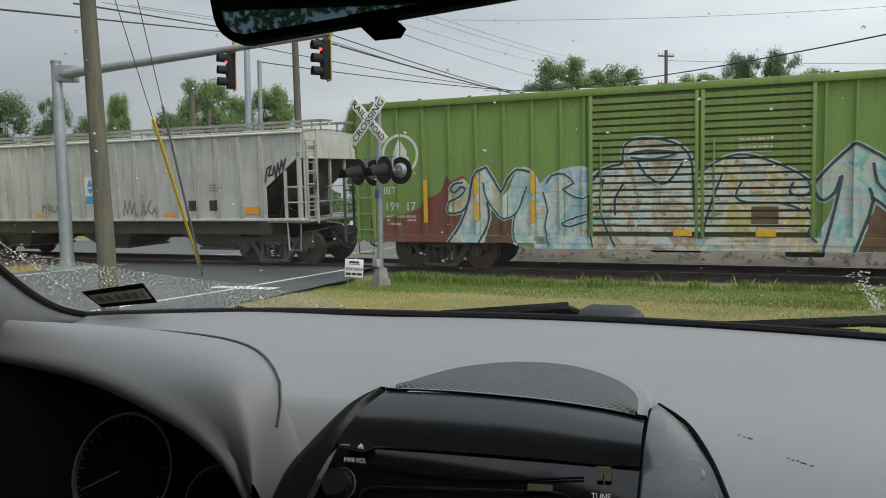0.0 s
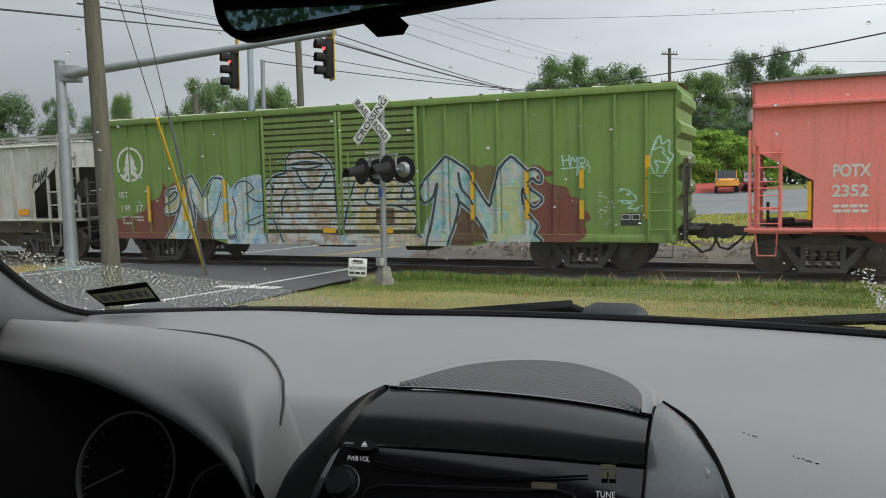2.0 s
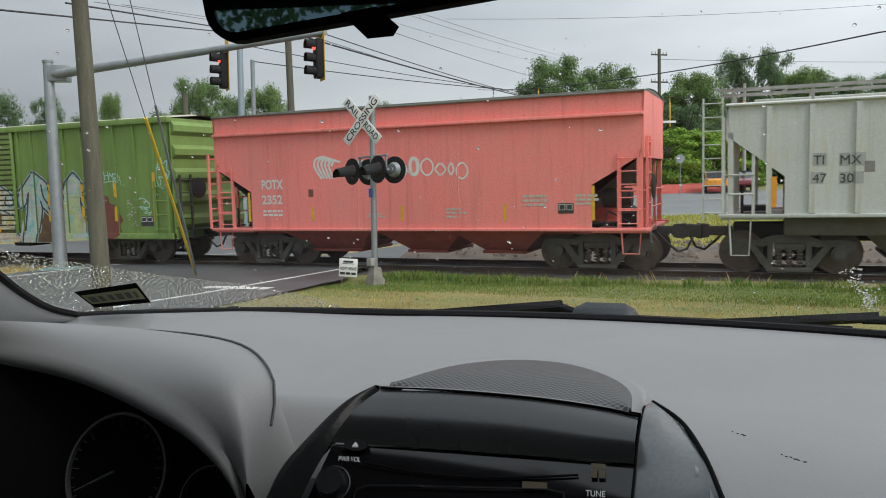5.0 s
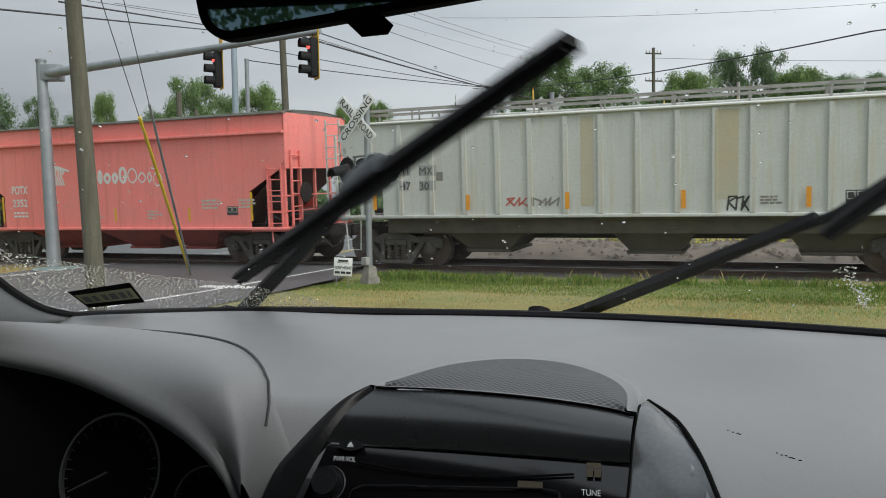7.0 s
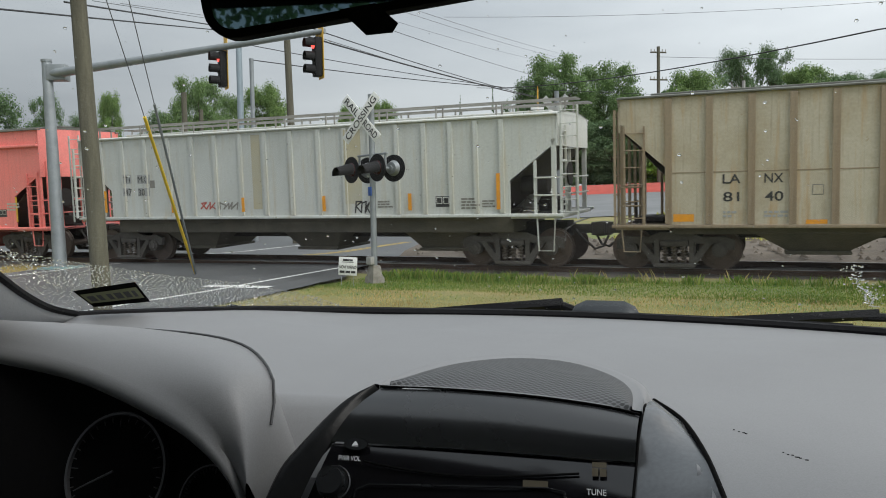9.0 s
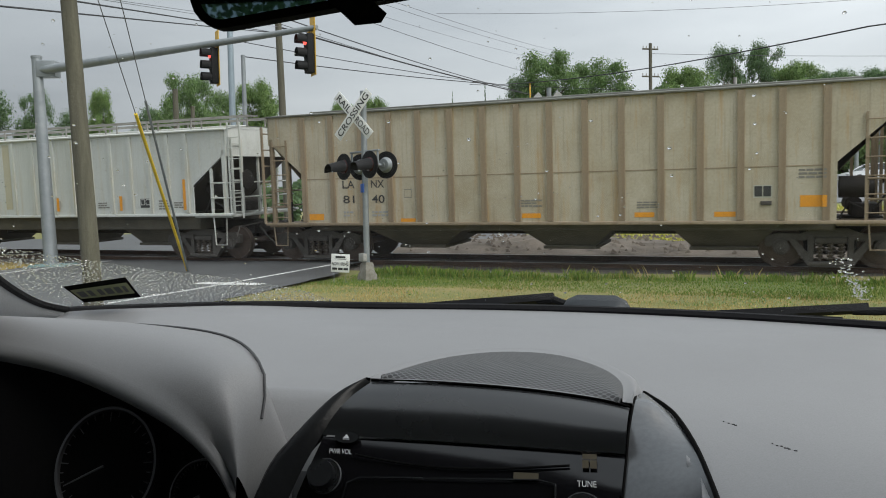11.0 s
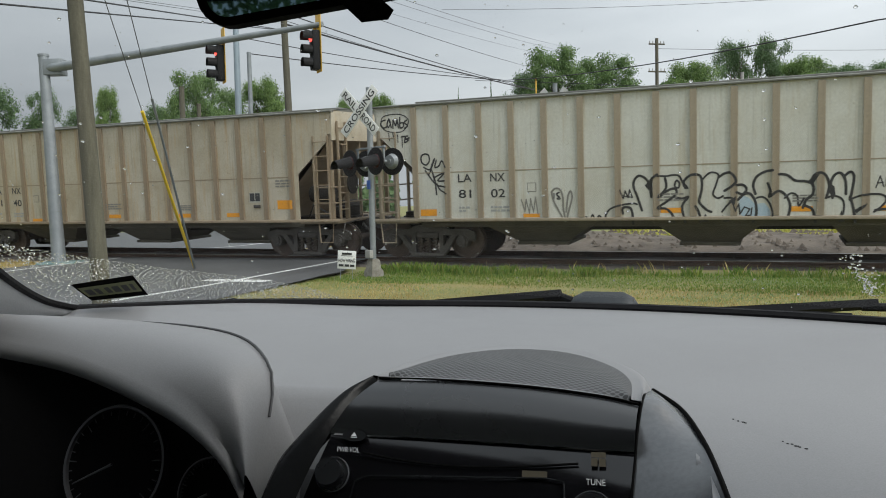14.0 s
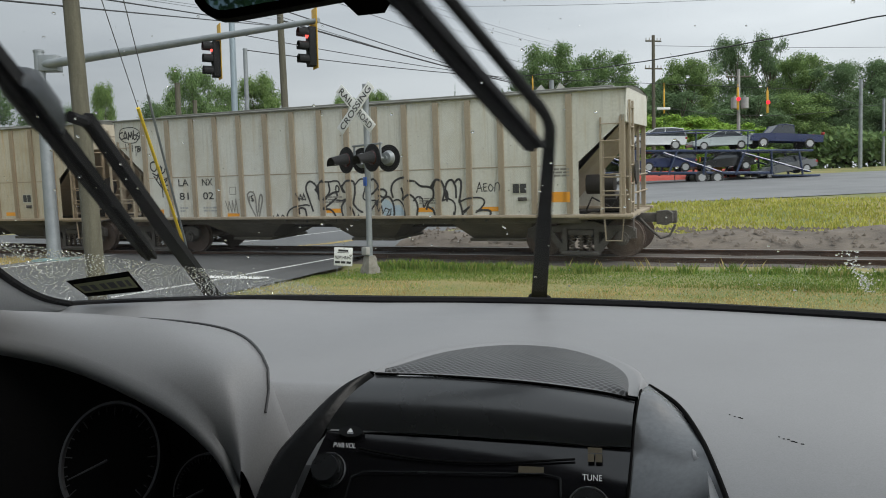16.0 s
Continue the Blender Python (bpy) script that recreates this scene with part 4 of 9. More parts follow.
    lines_o = ([(4.7, 2.19), (4.85, 2.24), (4.99, 2.11), (4.99, 1.95), (4.89, 1.95), (4.8, 2.04), (4.7, 1.95), (4.75, 1.8), (4.96, 1.65), (5.0, 1.54), (4.81, 1.4), (4.65, 1.6), (4.58, 1.82), (4.55, 1.66), (4.62, 1.38), (4.81, 1.13), (4.9, 0.99), (4.82, 0.84), (5.0, 0.69), (4.82, 0.57)],)
    for group, wide in ((lines_m, 0.05), (lines_e, 0.035), (lines_s, 0.05), (lines_t, 0.045), (lines_n, 0.06), (lines_o, 0.055)):
        smooth = [q if len(q) < 3 else curvy(q, False, 2) for q in group]
        on_side("spray_halo", [p for q in smooth for p in stroke(q, wide + 0.045)], M["teal"], "pale blue line round the letters", 0.012)
        on_side("spray_outline", [p for q in smooth for p in stroke(q, wide)], M["outline"], "dark outline of the spray-painted letters", 0.0165)
    def scrawl_over(x0, x1, z0, z1, turns, seed):
        """One hasty looping line that fills a patch."""
        r = random.Random(seed)
        n = turns * 4
        return curvy([(x0 + (x1 - x0) * min(1, max(0, (i // 4 % 3 + r.uniform(0.05, 0.95)) / 3)), z1 - (z1 - z0) * min(1, max(0, i / n + r.uniform(-0.12, 0.12)))) for i in range(n)], False, 4)
    tag_a = [(5.45, 2.50), (5.48, 2.29), (5.48, 2.39), (5.60, 2.41), (5.60, 2.50), (5.62, 2.27), (5.67, 2.46), (5.73, 2.36), (5.78, 2.45), (5.77, 2.07), (5.82, 2.28), (5.82, 2.42), (5.93, 2.43), (5.94, 2.33), (5.86, 2.32), (5.94, 2.20)]
    leaf = [(7.38, 2.05), (7.28, 2.30), (7.34, 2.62), (7.47, 2.83), (7.52, 2.66), (7.66, 2.74), (7.66, 2.5), (7.74, 2.42), (7.62, 2.2), (7.52, 2.02), (7.38, 2.05)]
    for q, w in ((curvy(tag_a, False, 4), 0.03), (curvy(leaf, False, 4), 0.03), (scrawl_over(7.34, 7.68, 2.1, 2.72, 4, 3), 0.026), (scrawl_over(6.66, 7.08, 1.32, 1.78, 6, 8), 0.026), ([(5.44, 2.22), (5.96, 2.25)], 0.025), (scrawl_over(5.98, 6.08, 2.1, 2.4, 2, 5), 0.02)):
        mark("spray_tag", stroke(q, w), steps, M["tag_mint"], car, "pale mint spray-painted tag")
    dots = random.Random(12)
    mark("spray_tag", [rect(x, z, x + 0.035, z + 0.03) for x, z in [(6.2 + dots.random() * 0.42, 1.0 + dots.random() * 0.75) for _ in range(34)]], steps, M["stencil_dim"], car, "flaked spots of pale paint")
    words("lettering", "WITH", 0.13, 5.03, 1.74, steps, M["brown_spray"], car, "dark hand-sprayed word", 0.40)
    words("lettering", "LOVE", 0.13, 5.06, 1.54, steps, M["brown_spray"], car, "dark hand-sprayed word", 0.40)
    # emblem: a white ring with a tree of three tiers
    ring = []
    for i in range(40):
        a, b = 2 * math.pi * i / 40, 2 * math.pi * (i + 1) / 40
        if 0.55 < i / 40 < 0.60:
            continue
        ring.append([(-6.60 + r * math.cos(q), 2.675 + r * math.sin(q)) for r, q in ((0.47, a), (0.47, b), (0.405, b), (0.405, a))])
    tree = [(-6.63, 2.25), (-6.57, 2.25), (-6.57, 2.95), (-6.63, 2.95)]
    tiers = [tree]
    for z, w in ((2.86, 0.17), (2.68, 0.23), (2.48, 0.27)):
        for sgn in (-1, 1):
            tiers.append([(-6.60, z + 0.16), (-6.60 + sgn * w, z - 0.10), (-6.60 + sgn * w, z - 0.21), (-6.60, z - 0.05)])
    mark("emblem", ring + tiers, steps, M["stencil"], car, "white ring with a plain tree shape")
    words("lettering", "IBT", 0.17, -7.04, 1.77, steps, M["stencil"], car, "white reporting letters")
    words("lettering", "199", 0.19, -6.98, 1.39, steps, M["stencil"], car, "white car number")
    words("lettering", "17", 0.19, -6.44, 1.39, steps, M["stencil"], car, "white car number")
    mark("small_print", small_print(-6.98, 1.22, 0.75, 0.05, 3, 3), steps, M["stencil_dim"], car)
    mark("small_print", small_print(0.75, 2.70, 0.6, 0.045, 4, 9), door_steps, M["stencil_dim"], car, axis=1)
    # upright reflector strips
    for x, z0, z1 in ((-7.29, 1.11, 2.27), (-5.95, 1.11, 2.08), (-4.72, 1.14, 1.55), (-4.72, 1.75, 2.10), (-3.41, 1.11, 1.6), (-3.41, 1.72, 2.18), (3.41, 1.15, 1.50), (3.41, 1.6, 2.2), (4.68, 1.15, 1.6),
                      (4.68, 1.7, 2.2), (5.88, 1.15, 1.55), (5.88, 1.8, 2.2), (7.24, 1.15, 1.95), (7.24, 2.0, 2.45)):
        mark("reflector", [rect(x - 0.05, z0, x + 0.05, z1)], [(-9, 9, RIB)], M["yellow_tape"], car, "yellow reflector strip", 0, 0.018)
    for x in (-0.3, 1.25):
        mark("reflector", [rect(x - 0.18, sill + 0.18, x + 0.18, sill + 0.30)], [(-9, 9, RIB - 0.03)], M["yellow_tape"], car, "yellow reflector strip", 0, 0.02)
    mark("stencil_panel", [rect(6.68, 1.01, 7.10, 1.27)], steps, M["black_mark"], car, "black stencil panel with a white border")
    mark("stencil_panel", [rect(6.70, 1.13, 6.88, 1.25), rect(6.91, 1.13, 7.08, 1.25)], steps, M["stencil"], car, "", 0, 0.008)
    mark("stencil_panel", [rect(6.715, 1.145, 6.865, 1.235), rect(6.925, 1.145, 7.065, 1.235)], steps, M["black_mark"], car, "", 0, 0.011)
    return car


def convex_ok(q):
    return len(q) > 2


def inside(q, x, z):
    hit = False
    for (x0, z0), (x1, z1) in zip(q, q[1:] + q[:1]):
        if (z0 > z) != (z1 > z) and x < (x1 - x0) * (z - z0) / (z1 - z0) + x0:
            hit = not hit
    return hit


CARS = [boxcar()]

# off-white hopper in front of the boxcar
ribs = evenly(-6.0, 5.62, 18)
car, steps = hopper("covered_hopper", "off-white ribbed covered hopper with rust streaks and a raised roof walkway", -16.68, 6.80, 1.20, 3.30, M["white"], ribs, M["white"], 0.10,
                    [(-4.1, 2.6, 1.1), (-0.2, 2.6, 1.1), (3.6, 2.8, 1.1)], 2.74, 1.98, 1.08, (-5.6, 5.6), 0.36)
sk, kp, wk = [(5.71, 2.12), (5.78, 2.45), (5.91, 2.52), (5.81, 2.27), (5.94, 2.30), (6.00, 2.51), (6.03, 2.22), (6.11, 2.58), (6.14, 2.33), (6.22, 2.65), (6.25, 2.40), (6.34, 2.68), (6.26, 2.51)], [(-2.09, 1.40), (-2.07, 1.61), (-1.99, 1.51), (-1.89, 1.61), (-1.86, 1.37), (-1.81, 1.59), (-1.67, 1.52), (-1.79, 1.46), (-1.57, 1.40), (-1.49, 1.59), (-1.45, 1.40), (-1.28, 1.58), (-1.28, 1.39), (-1.00, 1.37)], [(1.00, 1.30), (1.05, 1.70), (1.13, 1.34), (1.24, 1.70), (1.28, 1.33), (1.42, 1.66), (1.42, 1.30), (1.65, 1.34), (1.73, 1.66), (1.75, 1.30), (1.98, 1.69), (1.84, 1.48), (2.00, 1.32), (2.12, 1.53), (2.21, 1.34)]
for q in (sk, kp, wk):
    mark("spray_tag", stroke(q, 0.05), steps, M["ink"] if q is sk else M["grey_spray"], car, "black spray-painted tag")
mark("blue_panel", [rect(-0.39, 1.60, 0.0, 2.38)], steps, M["white_plate"], car, "white panel with blue arrows")
mark("blue_panel", [rect(-0.37, 1.62, -0.02, 1.84), [(-0.30, 2.1), (-0.19, 2.33), (-0.08, 2.1)], [(-0.30, 2.05), (-0.19, 1.88), (-0.08, 2.05)]], steps, M["blue_sticker"], car, "", 0, 0.008)
for x in (3.25, 3.93):
    mark("stencil_panel", [rect(x, 1.41, x + 0.30, 1.68)], steps, M["black_mark"], car, "faded dark stencil panel")
for x in (-4.2, -2.4, 2.4):
    mark("reflector", [rect(x, 1.24, x + 0.4, 1.33)], steps, M["orange_tape"], car, "faded orange reflector")
mark("reflector", [rect(5.10, 1.32, 5.53, 1.50)], [(-9, 9, RIB)], M["orange_tape"], car, "orange reflector plate")
mark("small_print", small_print(3.95, 2.05, 0.4, 0.04, 3, 4), steps, M["grey_spray"], car)
CARS.append(car)

# salmon-red hopper with smooth sides
car, steps = hopper("covered_hopper", "salmon-red smooth-sided covered hopper with white lettering and company mark", 14.0, 5.40, 0.95, 3.74, M["red"], [], M["red"], 0.1,
                    [(-2.25, 2.3, 1.3), (0.23, 2.0, 0.95), (2.15, 2.0, 0.95)], 2.45, 1.86, 1.10, (-4.1, 4.32), 0.0, None, 3.30)
words("lettering", "POTX", 0.22, -3.97, 1.93, steps, M["stencil"], car, "white reporting letters", 0.63, 0.028)
words("lettering", "2352", 0.21, -3.98, 1.56, steps, M["stencil"], car, "white car number", 0.60, 0.028)
mark("small_print", small_print(-3.96, 1.35, 0.75, 0.055, 2, 12), steps, M["stencil"], car)
mark("small_print", small_print(-1.0, 1.27, 0.55, 0.03, 2, 13) + small_print(1.0, 1.36, 0.55, 0.05, 3, 14) + small_print(3.95, 1.62, 0.5, 0.05, 3, 15) + small_print(2.8, 1.62, 0.55, 0.055, 3, 17), steps, M["stencil_dim"], car)
# the company mark: five white bands that bend over, and a row of plain rounded bars
marks = []
for i in range(5):
    w = 0.075
    x = -2.40 + i * 0.10
    marks += stroke(curvy([(x + 0.16 - i * 0.02, 2.16), (x - 0.02, 2.45), (x + 0.05, 2.63 - i * 0.015), (x + 0.28, 2.66 - i * 0.03), (x + 0.42 - i * 0.02, 2.56 - i * 0.01), (x + 0.36, 2.46)][: 6 if i < 2 else 4], False, 4), w * 0.72)
mark("company_mark", marks, steps, M["stencil"], car, "white company mark of curved bands")
bars = []
x = -1.27
for w, lo, hi, bold in ((0.22, 2.14, 2.57, 1), (0.24, 2.14, 2.46, 1), (0.15, 2.14, 2.54, 1), (0.22, 2.14, 2.46, 1), (0.19, 2.14, 2.46, 1), (0.23, 2.14, 2.60, 1), (0.27, 2.14, 2.56, 0), (0.24, 2.14, 2.44, 0), (0.14, 2.14, 2.44, 0), (0.25, 2.04, 2.44, 0)):
    t = 0.085 if bold else 0.04
    w *= 1.12
    x1 = x + w
    ring = curvy([(x + t / 2, lo + 0.12), ((x + x1) / 2, lo + t / 2), (x1 - t / 2, lo + 0.12), (x1 - t / 2, hi - 0.12), ((x + x1) / 2, hi - t / 2), (x + t / 2, hi - 0.12)], True, 3)
    bars += stroke(ring + ring[:1], t)
    x = x1 + 0.045
mark("company_mark", bars, steps, M["stencil"], car, "row of plain white rounded shapes")
for x in (-4.4, -2.55, -0.15, 2.35, 4.3):
    mark("reflector", [rect(x, 1.12, x + 0.07, 1.48 if abs(x) < 4 else 1.85)], steps, M["yellow_tape"], car, "dirty yellow reflector strip")
mark("stencil_panel", [rect(3.58, 1.27, 3.92, 1.49)], steps, M["black_mark"], car, "black stencil panel")
mark("stencil_panel", [rect(3.60, 1.34, 3.74, 1.47), rect(3.76, 1.34, 3.90, 1.47)], steps, M["stencil_dim"], car, "", 0, 0.008)
mark("stencil_panel", [rect(3.615, 1.355, 3.725, 1.455), rect(3.775, 1.355, 3.885, 1.455)], steps, M["black_mark"], car, "", 0, 0.012)
mark("stencil_panel", [rect(-2.62, 1.72, -2.48, 1.90)], steps, M["maroon"], car, "small dark square label")
for x in (-1.26, 1.30):
    bm = bmesh.new()
    box(bm, x - 0.015, x + 0.015, SIDE - 0.006, SIDE - 0.001, 1.0, 3.27)
    part("weld_seam", bm, M["red"], car)
CARS.append(car)

# grey hopper
ribs = [x - 27.72 for x in (21.74, 22.49, 23.27, 24.07, 24.84, 25.57, 26.35, 27.09, 27.85, 28.63, 29.34, 30.03, 30.72, 31.40, 32.05, 32.65, 33.25)]
car, steps = hopper("covered_hopper", "light grey ribbed covered hopper with yellow rust stains and small tags", 27.72, 6.78, 1.22, 3.33, M["grey"], ribs, M["grey"], 0.10,
                    [(-3.35, 2.4, 1.0), (0.37, 2.1, 1.08), (3.85, 2.3, 1.2)], 2.72, 1.95, 1.08, (-5.6, 5.6), 0.40)
for x, z, w, h in ((-5.22, 2.13, 0.24, 0.24), (-4.77, 2.12, 0.18, 0.24), (-4.53, 2.12, 0.20, 0.24), (-5.25, 1.80, 0.22, 0.22), (-4.77, 1.79, 0.18, 0.22), (-4.54, 1.79, 0.18, 0.22)):
    mark("stencil_patch", [rect(x, z, x + w, z + h)], steps, M["patch_grey"], car, "grey patch behind the number")
words("lettering", "47", 0.17, -5.22, 1.82, steps, M["black_mark"], car, "black car number", None, 0, 0.009)
words("lettering", "30", 0.17, -4.75, 1.81, steps, M["black_mark"], car, "black car number", None, 0, 0.009)
words("lettering", "TI", 0.17, -5.21, 2.16, steps, M["black_mark"], car, "black reporting letters", None, 0, 0.009)
words("lettering", "MX", 0.17, -4.75, 2.15, steps, M["black_mark"], car, "black reporting letters", None, 0, 0.009)
mark("stencil_panel", [rect(-4.35, 2.0, -4.18, 2.2)], steps, M["grey_spray"], car, "faint square label")
g1, g2, g3 = [(-2.70, 1.43), (-2.51, 1.59), (-2.67, 1.57), (-2.52, 1.42), (-2.39, 1.59), (-2.41, 1.42), (-2.24, 1.58), (-2.34, 1.49), (-2.23, 1.42)], [(-2.09, 1.42), (-2.10, 1.58), (-1.90, 1.51), (-1.97, 1.42), (-1.81, 1.56), (-1.82, 1.42), (-1.70, 1.58), (-1.74, 1.42), (-1.53, 1.57), (-1.56, 1.41)], [(1.85, 1.29), (1.88, 1.55), (2.03, 1.55), (1.87, 1.44), (2.01, 1.29), (2.03, 1.51), (2.15, 1.55), (2.11, 1.28), (2.25, 1.55), (2.15, 1.42), (2.24, 1.28)]
mark("spray_tag", stroke(g1, 0.035), steps, M["tag_red"], car, "small red tag")
mark("spray_tag", stroke(g2, 0.04) , steps, M["grey_spray"], car, "small grey tag")
mark("spray_tag", stroke(g3, 0.035), steps, M["ink"], car, "small black tag")
for x, z0, z1 in ((-5.93, 1.36, 1.95), (-3.62, 1.34, 1.68), (-1.38, 1.34, 1.70), (0.98, 1.33, 1.70), (3.26, 1.33, 1.72), (5.40, 1.33, 2.12)):
    mark("reflector", [rect(x, z0, x + 0.09, z1)], [(-9, 9, RIB)], M["orange_tape"], car, "orange reflector strip")
mark("stencil_panel", [rect(3.93, 1.40, 4.28, 1.64)], steps, M["black_mark"], car, "black stencil panel")
mark("stencil_panel", [rect(3.95, 1.47, 4.09, 1.62), rect(4.12, 1.47, 4.26, 1.62)], steps, M["stencil"], car, "", 0, 0.008)
mark("stencil_panel", [rect(3.965, 1.485, 4.075, 1.605), rect(4.135, 1.485, 4.245, 1.605)], steps, M["black_mark"], car, "", 0, 0.012)
mark("small_print", small_print(2.45, 1.52, 0.4, 0.035, 3, 22) + small_print(4.55, 1.55, 0.45, 0.04, 4, 23) + small_print(5.05, 1.5, 0.3, 0.035, 3, 24), steps, M["grey_spray"], car)
stains = material("yellow_rust_stain", (0.47, 0.42, 0.29), 0.7, 0, (0.46, 0.45, 0.38), 1.6, 0.8, 30, 0.03)
mark("rust_stain", [rect(-1.05, 1.4, -0.78, 3.25), rect(1.62, 1.5, 2.05, 3.25)], steps, stains, car, "yellowish rust stain that runs down the side", 0, 0.003)
CARS.append(car)


def two_tone(number, centre, paint, rib_paint, label):
    ribs = [-5.78, -5.0, -4.22, -3.48, -2.75, -1.97, -1.2, -0.43, 0.29, 1.05, 1.8, 2.58, 3.34, 4.09, 4.83, 5.6]
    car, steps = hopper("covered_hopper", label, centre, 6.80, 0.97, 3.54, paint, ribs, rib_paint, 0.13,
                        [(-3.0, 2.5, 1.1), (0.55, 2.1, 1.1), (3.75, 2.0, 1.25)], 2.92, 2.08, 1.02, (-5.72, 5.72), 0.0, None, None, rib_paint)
    words("lettering", "LA", 0.18, -4.75, 1.79, steps, M["black_mark"], car, "black reporting letters", 0.33, 0.012)
    words("lettering", "NX", 0.18, -3.99, 1.79, steps, M["black_mark"], car, "black reporting letters", 0.34, 0.012)
    words("lettering", number[:2], 0.18, -4.74, 1.44, steps, M["black_mark"], car, "black car number", 0.30, 0.012)
    words("lettering", number[2:], 0.18, -3.98, 1.44, steps, M["black_mark"], car, "black car number", 0.33, 0.012)
    mark("small_print", small_print(-4.74, 1.20, 0.32, 0.045, 2, 31) + small_print(-3.99, 1.20, 0.42, 0.045, 2, 32), steps, M["patch_grey"], car)
    bm = bmesh.new()
    for a, b in zip([-5.78] + ribs, ribs + [5.75]):
        if b - a > 0.2:
            box(bm, a + 0.07, b - 0.07, SIDE - 0.006, SIDE - 0.001, 2.01, 2.03)
    part("weld_seam", bm, rib_paint, car)
    for x, z0, w, h in ((-5.69, 1.04, 0.40, 0.15), (-3.25, 0.99, 0.37, 0.08), (-0.35, 1.06, 0.42, 0.10), (2.05, 1.06, 0.40, 0.10), (3.6, 1.06, 0.4, 0.10), (5.15, 1.24, 0.46, 0.22)):
        mark("reflector", [rect(x, z0, x + w, z0 + h)], steps, M["orange_tape"], car, "orange reflector plate")
    mark("stencil_panel", [rect(4.32, 1.42, 4.66, 1.67)], steps, M["stencil_dim"], car, "black and white stencil panel")
    mark("stencil_panel", [rect(4.34, 1.45, 4.48, 1.65), rect(4.50, 1.45, 4.64, 1.65)], steps, M["black_mark"], car, "", 0, 0.008)
    mark("stencil_panel", [rect(-3.15, 1.54, -2.95, 1.74)], steps, M["grey_spray"], car, "small square label")
    mark("stencil_panel", [rect(-3.135, 1.555, -2.965, 1.725)], steps, paint, car, "", 0, 0.008)
    mark("small_print", small_print(5.12, 1.92, 0.48, 0.04, 3, 33) + small_print(-0.4, 1.42, 0.5, 0.035, 3, 34) + small_print(2.1, 1.35, 0.45, 0.03, 3, 35), steps, M["grey_spray"], car)
    bm = bmesh.new()
    box(bm, 4.45, 4.65, SIDE - 0.03, SIDE - 0.001, 1.28, 1.36, 0.01)
    part("placard_holder", bm, M["slope"], car)
    return car, steps


car, steps = two_tone("8140", 42.55, M["beige"], M["beige_rib"], "dirty beige ribbed covered hopper, streaked brown, with black lettering")
CARS.append(car)
car, steps = two_tone("8102", 57.27, M["cream"], M["cream_rib"], "cream ribbed covered hopper with black bubble-letter graffiti, last of the train")
throw_up = (
    [(-1.5, 0.87), (-1.43, 1.09), (-1.26, 1.2), (-0.92, 1.26), (-0.82, 1.24)], [(-1.11, 1.05), (-1.11, 1.17), (-0.94, 1.15), (-0.9, 0.84)], [(-0.72, 1.11), (-0.81, 1.39), (-0.89, 1.63), (-0.84, 1.78), (-0.74, 1.82), (-0.59, 1.69), (-0.53, 1.38), (-0.53, 1.72), (-0.41, 1.84)],
    [(-0.41, 1.81), (-0.23, 1.8), (-0.1, 1.82), (0.02, 1.79), (0.1, 1.61), (0.13, 1.55)], [(-0.26, 1.76), (-0.24, 1.56), (-0.39, 1.38), (-0.19, 1.52), (-0.06, 1.54), (-0.05, 1.43), (-0.24, 1.28), (-0.4, 1.16), (-0.24, 1.14), (-0.12, 1.02), (-0.08, 0.87)])
throw_up += (
    [(-0.1, 1.38), (0.07, 1.34), (0.19, 1.37), (0.07, 1.19), (0.13, 0.87)], [(-0.06, 1.67), (-0.07, 1.59), (-0.0, 1.56), (0.02, 1.65), (-0.03, 1.71), (-0.06, 1.67)], [(0.17, 1.55), (0.1, 1.67), (0.19, 1.78), (0.31, 1.82), (0.43, 1.77), (0.45, 1.54), (0.4, 1.31), (0.42, 1.23), (0.54, 1.11), (0.63, 1.07)],
    [(0.33, 1.19), (0.4, 1.04), (0.42, 0.87)], [(0.45, 1.7), (0.55, 1.81), (0.64, 1.85), (0.76, 1.8), (0.72, 1.62), (0.66, 1.42), (0.75, 1.34), (0.85, 1.38)], [(0.78, 1.76), (0.87, 1.82), (0.99, 1.83), (1.09, 1.68), (1.01, 1.57), (0.87, 1.48)])
throw_up += (
    [(1.1, 1.59), (1.21, 1.59), (1.28, 1.51), (1.21, 1.41), (1.1, 1.45)], [(0.83, 1.07), (0.91, 1.18), (1.03, 1.33), (0.87, 1.34)], [(1.12, 1.3), (1.24, 1.41), (1.35, 1.41), (1.44, 1.26), (1.46, 1.03), (1.4, 0.87)], [(1.44, 1.41), (1.4, 1.58), (1.46, 1.74), (1.6, 1.83), (1.75, 1.86)],
    [(1.46, 1.33), (1.57, 1.35), (1.68, 1.25), (1.75, 1.06), (1.74, 0.94)], [(1.66, 1.61), (1.71, 1.46), (1.69, 1.35), (1.85, 1.46), (1.99, 1.36), (2.06, 1.17), (2.02, 0.94)], [(1.86, 1.78), (2.0, 1.76), (2.15, 1.65), (2.34, 1.63), (2.45, 1.56), (2.45, 1.39), (2.34, 1.28), (2.28, 1.13)])
